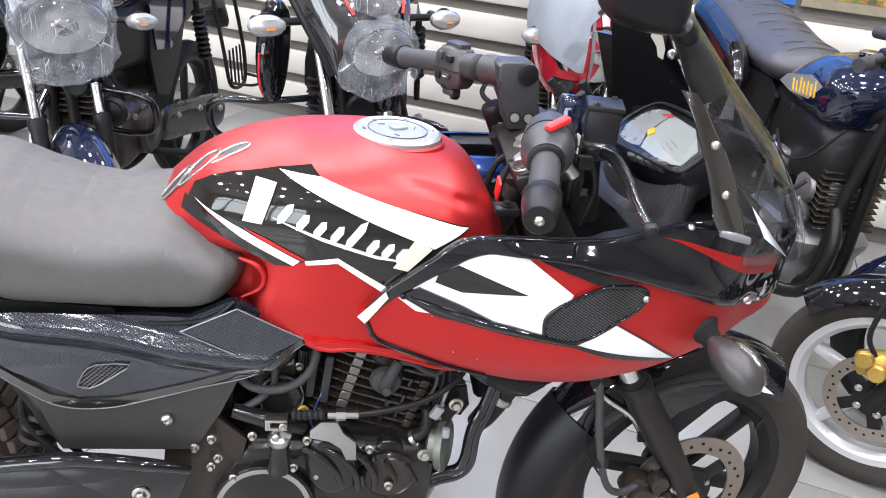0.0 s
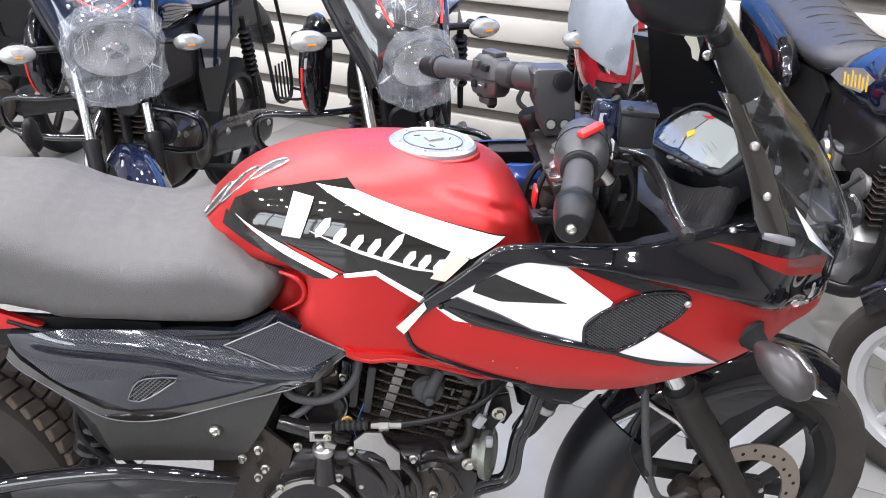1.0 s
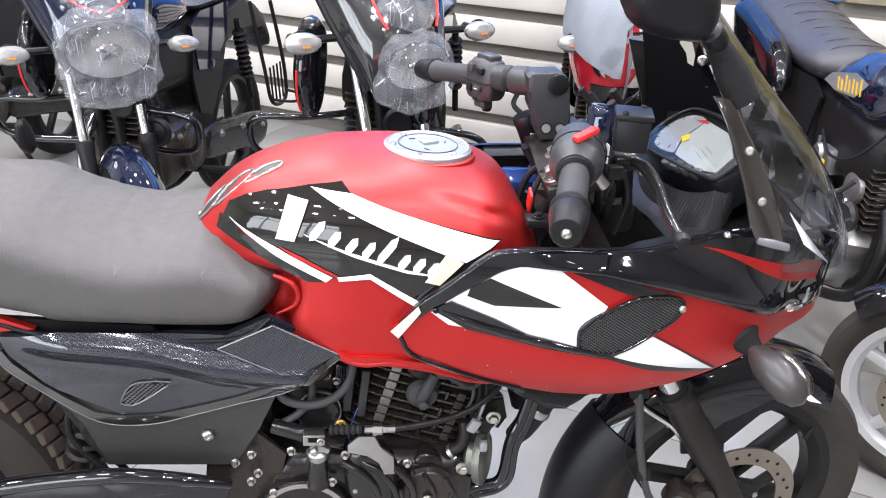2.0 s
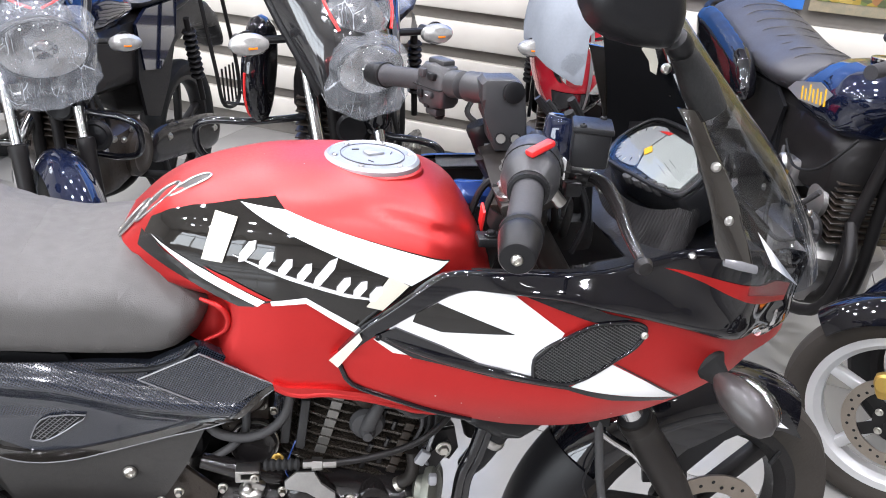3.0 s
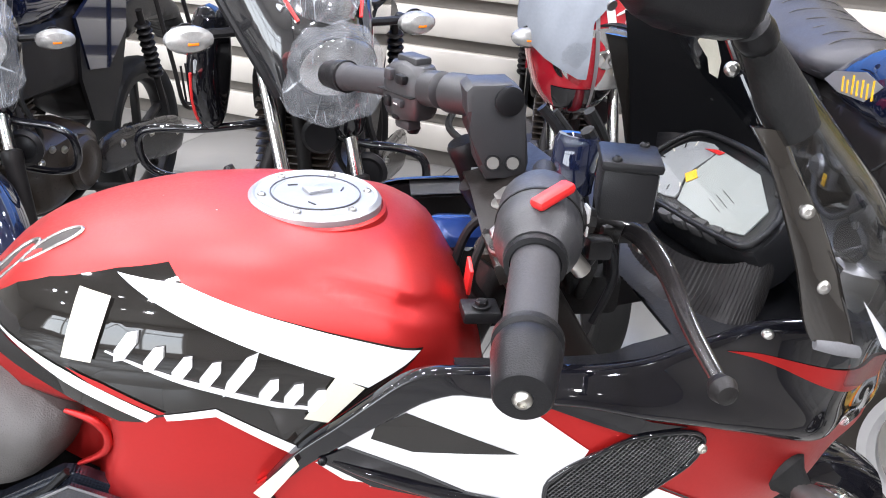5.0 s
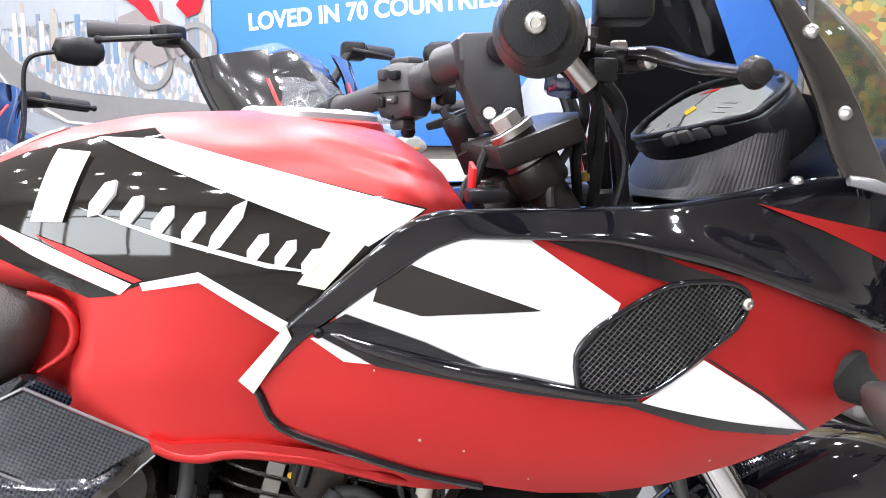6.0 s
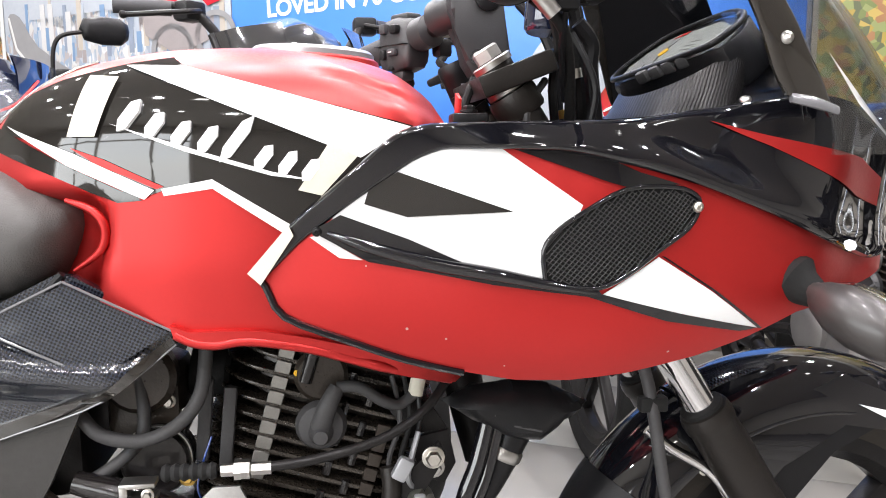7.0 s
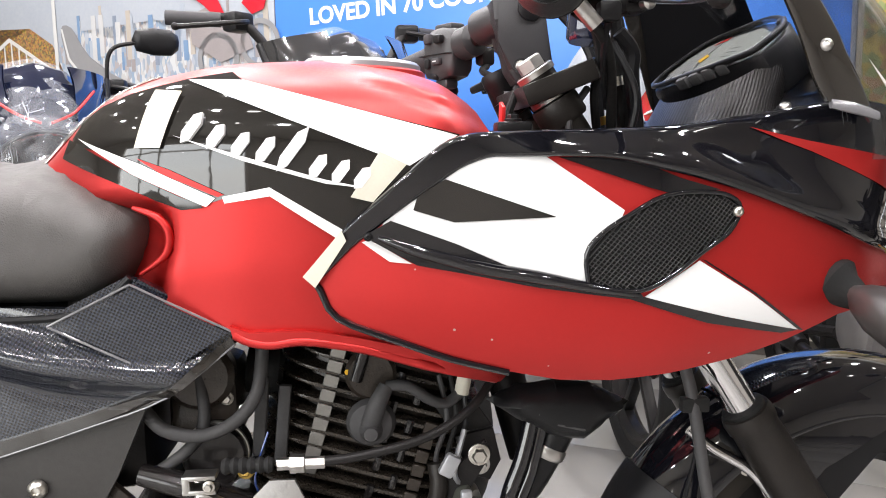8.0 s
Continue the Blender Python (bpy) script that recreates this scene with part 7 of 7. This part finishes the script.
part("white_flash", panel([(-.12, .93), (-.20, .945), (-.34, .915), (-.38, .885), (-.30, .872), (-.18, .880)], lambda u, w: .146, 0, .001, .02), CAP, ribbed)
part("carburettor", merge(box((-.30, -.10, .66), (.08, .06, .08), .012), lathe([(.03, 0), (.032, .02), (.025, .03)], (-.30, -.125, .68), (0, -1, 0), 18)), ALLOY, ribbed, "dull alloy carburettor")
part("side_horn", lathe([(.05, 0), (.052, .012), (.042, .02), (.034, .016), (.012, .02)], (-.10, -.12, .56), (.3, -1, 0), 26), MESHDARK, ribbed)
part("breather_hose", tube([(-.34, -.13, .72), (-.26, -.16, .62), (-.15, -.16, .60), (-.06, -.14, .68)], .008, 10), HOSE, ribbed)
part("breather_hose", tube([(-.36, -.12, .60), (-.28, -.16, .50), (-.14, -.17, .50), (-.02, -.14, .58)], .007, 10), HOSE, ribbed)
part("control_cable", tube([(-.02, -.10, .84), (-.08, -.15, .74), (-.22, -.15, .70), (-.34, -.13, .74)], .004, 8), RUBBER, ribbed)
part("cylinder_cover", lathe([(.05, 0), (.048, .014), (.03, .02), (.004, .02)], (-.14, -.09, .63), (0, -1, 0), 26), ALLOY, ribbed)
part("tag", box((-.22, -.165, .67), (.018, .003, .03), .001), YELLOW, ribbed)
for bu, bw in ((-.10, .50), (-.20, .47), (-.30, .50), (-.36, .58), (-.06, .62), (-.24, .60)):
    part("case_bolt", bolt((bu, -.150, bw), (0, -1, 0), .008, .006), ZINC, ribbed)
part("side_cowl", inflate([(-.56, .80), (-.62, .92), (-.80, .98), (-1.02, 1.02), (-1.10, .98), (-1.0, .84), (-.78, .76)], .040, .06, .014, -.185, 3), GLOSS, ribbed, "gloss blue-black side panel", 60)
part("cowl_bracket", box((-.60, -.20, .80), (.05, .03, .03), .008), CHROME, ribbed)
silver = street_bike(pose(1.41, 1.42, 0, 0, 0, 143), "black motorcycle with silver wheels and a gold brake caliper", GLOSS, None, SILVERPAINT, 0, False, True, False, False, False, None, 5, .255, left_disc=True)
part("gold_caliper", merge(box((.335, .092, .365), (.075, .05, .055), .014, Matrix.Rotation(.4, 4, "Y")), lathe([(.02, 0), (.022, .008), (.018, .016)], (.32, .115, .355), (0, 1, 0), 18), lathe([(.02, 0), (.022, .008), (.018, .016)], (.352, .115, .378), (0, 1, 0), 18)), GOLD, silver, "gold two-piston brake caliper")
part("reflector", box((.27, .115, .38), (.03, .004, .075), .003, Matrix.Rotation(-.4, 4, "Y")), ORANGE, silver, "orange side reflector")
part("brake_hose", tube([(.335, .11, .39), (.36, .12, .45), (.33, .12, .60), (.25, .10, .75)], .006, 8), RUBBER, silver)

# printed panels above the cladding
poster = tagged(new("wall_poster"), "blue printed advertising panel with white slogan and photo strips", "poster")
poster.matrix_world = ROOM
part("blue_sheet", box((-.02, .0, 1.75), (2.5, .03, 1.68), .002), POSTER_BLUE, poster)
road = material("printed_road", (.14, .14, .15), .4, 0, .3, 3, second=(.22, .22, .22))
part("photo_sheet", box((-2.6, .0, 1.75), (2.65, .03, 1.68), .002), material("printed_city", (.34, .36, .38), .4, 0, .5, 6, second=(.24, .27, .32)), poster, "printed photo of a city street")
rng = random.Random(5)


def mosaic(name, colours, size, stretch):
    """A printed picture of many small patches: cell colours picked from a short list."""
    m = material(name, colours[0], .4)
    t = m.node_tree
    co = t.nodes.new("ShaderNodeTexCoord")
    mp = t.nodes.new("ShaderNodeMapping")
    mp.inputs["Scale"].default_value = (1 / size, .001, 1 / (size * stretch))
    v = t.nodes.new("ShaderNodeTexVoronoi")
    v.inputs["Scale"].default_value = 1
    t.links.new(co.outputs["Object"], mp.inputs["Vector"])
    t.links.new(mp.outputs[0], v.inputs["Vector"])
    sep = t.nodes.new("ShaderNodeSeparateColor")
    t.links.new(v.outputs["Color"], sep.inputs[0])
    ramp_node = t.nodes.new("ShaderNodeValToRGB")
    ramp_node.color_ramp.interpolation = "CONSTANT"
    for k, c in enumerate(colours):
        e = ramp_node.color_ramp.elements[k] if k < 2 else ramp_node.color_ramp.elements.new(k / len(colours))
        e.position, e.color = k / len(colours), (*c, 1)
    t.links.new(sep.outputs[0], ramp_node.inputs[0])
    t.links.new(ramp_node.outputs[0], t.nodes["Principled BSDF"].inputs["Base Color"])
    return m


PRINT_WHITE = material("printed_white", (.46, .46, .45), .4, 0, .1, 20)
PRINT_TREES = mosaic("printed_autumn_trees", [(0.223, 0.087, 0.031), (0.322, 0.198, 0.037), (0.136, 0.074, 0.037), (0.186, 0.161, 0.050), (0.285, 0.136, 0.062), (0.087, 0.062, 0.037)], .008, 1.0)
PRINT_CITY = mosaic("printed_city_blocks", [(0.285, 0.310, 0.347), (0.360, 0.353, 0.341), (0.211, 0.248, 0.298), (0.409, 0.415, 0.422), (0.273, 0.248, 0.248), (0.186, 0.248, 0.322)], .017, 2.6)
PRINT_WOOD = mosaic("printed_wood_edge", [(0.248, 0.174, 0.025), (0.099, 0.124, 0.031), (0.310, 0.223, 0.050), (0.062, 0.074, 0.031), (0.211, 0.099, 0.037), (0.161, 0.186, 0.062)], .026, 1.0)
hues = [material("print_" + n, c, .4, 0, .25, 20) for n, c in (("haze", (0.312, 0.348, 0.396)), ("beige", (0.360, 0.324, 0.276)), ("slate", (0.180, 0.216, 0.276)), ("pale", (0.432, 0.432, 0.432)), ("dusk", (0.240, 0.216, 0.216)), ("glass", (0.132, 0.216, 0.336)))]
part("printed_skyline", plate([(-2.74, 1.10), (-1.30, 1.0), (-1.30, 1.44), (-1.45, 1.40), (-1.62, 1.50), (-1.80, 1.42), (-2.05, 1.52), (-2.30, 1.44), (-2.55, 1.50), (-2.74, 1.42)], -.0170, -.0155), PRINT_CITY, poster)
for k in range(46):
    bx, bw, h = -2.70 + 1.36 * rng.random(), .014 + .020 * rng.random(), .08 + .20 * rng.random()
    z0 = 1.26 + .10 * rng.random()
    part("printed_building", plate([(bx, z0), (bx + bw, z0), (bx + bw, z0 + h), (bx, z0 + h)], -.0176 - .00003 * k, -.0165), hues[(k * 7) % 6], poster)
part("printed_grove", plate([(-3.9, .96), (-2.55, .96), (-2.72, 1.16), (-2.78, 1.44), (-2.95, 1.54), (-3.2, 1.46), (-3.45, 1.56), (-3.9, 1.5)], -.0172, -.0155), PRINT_TREES, poster)
part("printed_river", plate([(-3.4, 1.04), (-2.84, 1.04), (-2.80, 1.22), (-3.12, 1.30), (-3.44, 1.20)], -.0182, -.0165), hues[3], poster)
# a pale bridge with its hangers
part("printed_bridge", plate([(-3.5, 1.30), (-3.12, 1.50), (-2.72, 1.27), (-2.72, 1.25), (-3.12, 1.475), (-3.5, 1.275)], -.0205, -.019), PRINT_WHITE, poster)
for k in range(13):
    x = -3.46 + .058 * k
    part("printed_hanger", plate([(x, 1.16), (x + .010, 1.16), (x + .010, 1.48 - .55 * abs(x + 3.12)), (x, 1.48 - .55 * abs(x + 3.12))], -.0195, -.018), PRINT_WHITE, poster)
part("printed_pylon", plate([(-2.76, 1.10), (-2.735, 1.10), (-2.735, 1.68), (-2.76, 1.68)], -.0215, -.020), PRINT_WHITE, poster)
part("photo_road", plate([(-2.70, 1.52), (-2.66, 1.35), (-2.50, 1.18), (-2.15, 1.02), (-1.3, .95), (-1.3, 1.10), (-1.9, 1.15), (-2.25, 1.22), (-2.50, 1.36), (-2.62, 1.52)], -.0225, -.020, 0, 3), road, poster)
part("road_edge", plate([(-2.70, 1.52), (-2.66, 1.35), (-2.50, 1.18), (-2.15, 1.02), (-1.3, .95), (-1.3, .962), (-2.14, 1.032), (-2.49, 1.19), (-2.648, 1.36), (-2.688, 1.52)], -.0235, -.021, 0, 0), PRINT_WHITE, poster)
for k, (cx, cz, r) in enumerate(((-1.62, 1.30, .13), (-1.36, 1.36, .12))):
    part("printed_wheel", lathe([(r, 0), (r, .001), (r * .78, .001), (r * .78, 0)], (cx, -.0245, cz), (0, -1, 0), 32, True), road, poster)
part("printed_shape", plate([(-1.78, 1.62), (-1.70, 1.66), (-1.60, 1.58), (-1.55, 1.48), (-1.62, 1.50), (-1.70, 1.57)], -.0265, -.0245), COWLRED, poster)
part("printed_shape", plate([(-1.46, 1.56), (-1.36, 1.66), (-1.30, 1.60), (-1.33, 1.52), (-1.40, 1.50)], -.0265, -.0245), COWLRED, poster)
part("printed_shape", plate([(-1.80, 1.52), (-1.66, 1.56), (-1.44, 1.46), (-1.40, 1.34), (-1.60, 1.28), (-1.78, 1.38)], -.0255, -.0240), hues[4], poster)
part("photo_sheet", box((2.75, .0, 1.75), (3.0, .03, 1.68), .002), material("printed_autumn_wood", (.46, .34, .22), .4, 0, .6, 40, second=(.10, .15, .12)), poster, "printed photo of autumn trees")
part("printed_grove", plate([(1.27, .95), (2.6, .95), (2.6, 1.75), (2.2, 1.84), (1.8, 1.72), (1.5, 1.80), (1.27, 1.70)], -.0172, -.0155), PRINT_WOOD, poster)
text = bpy.data.curves.new("slogan", "FONT")
text.body, text.size, text.extrude, text.offset = "LOVED IN 70 COUNTRIES", .104, .0005, .0030
slogan = new("slogan", text)
slogan.parent = poster
slogan.matrix_basis = pose(-1.075, -.017, 1.428, 90, -2.2, 0)
slogan.data.materials.append(WHITE)
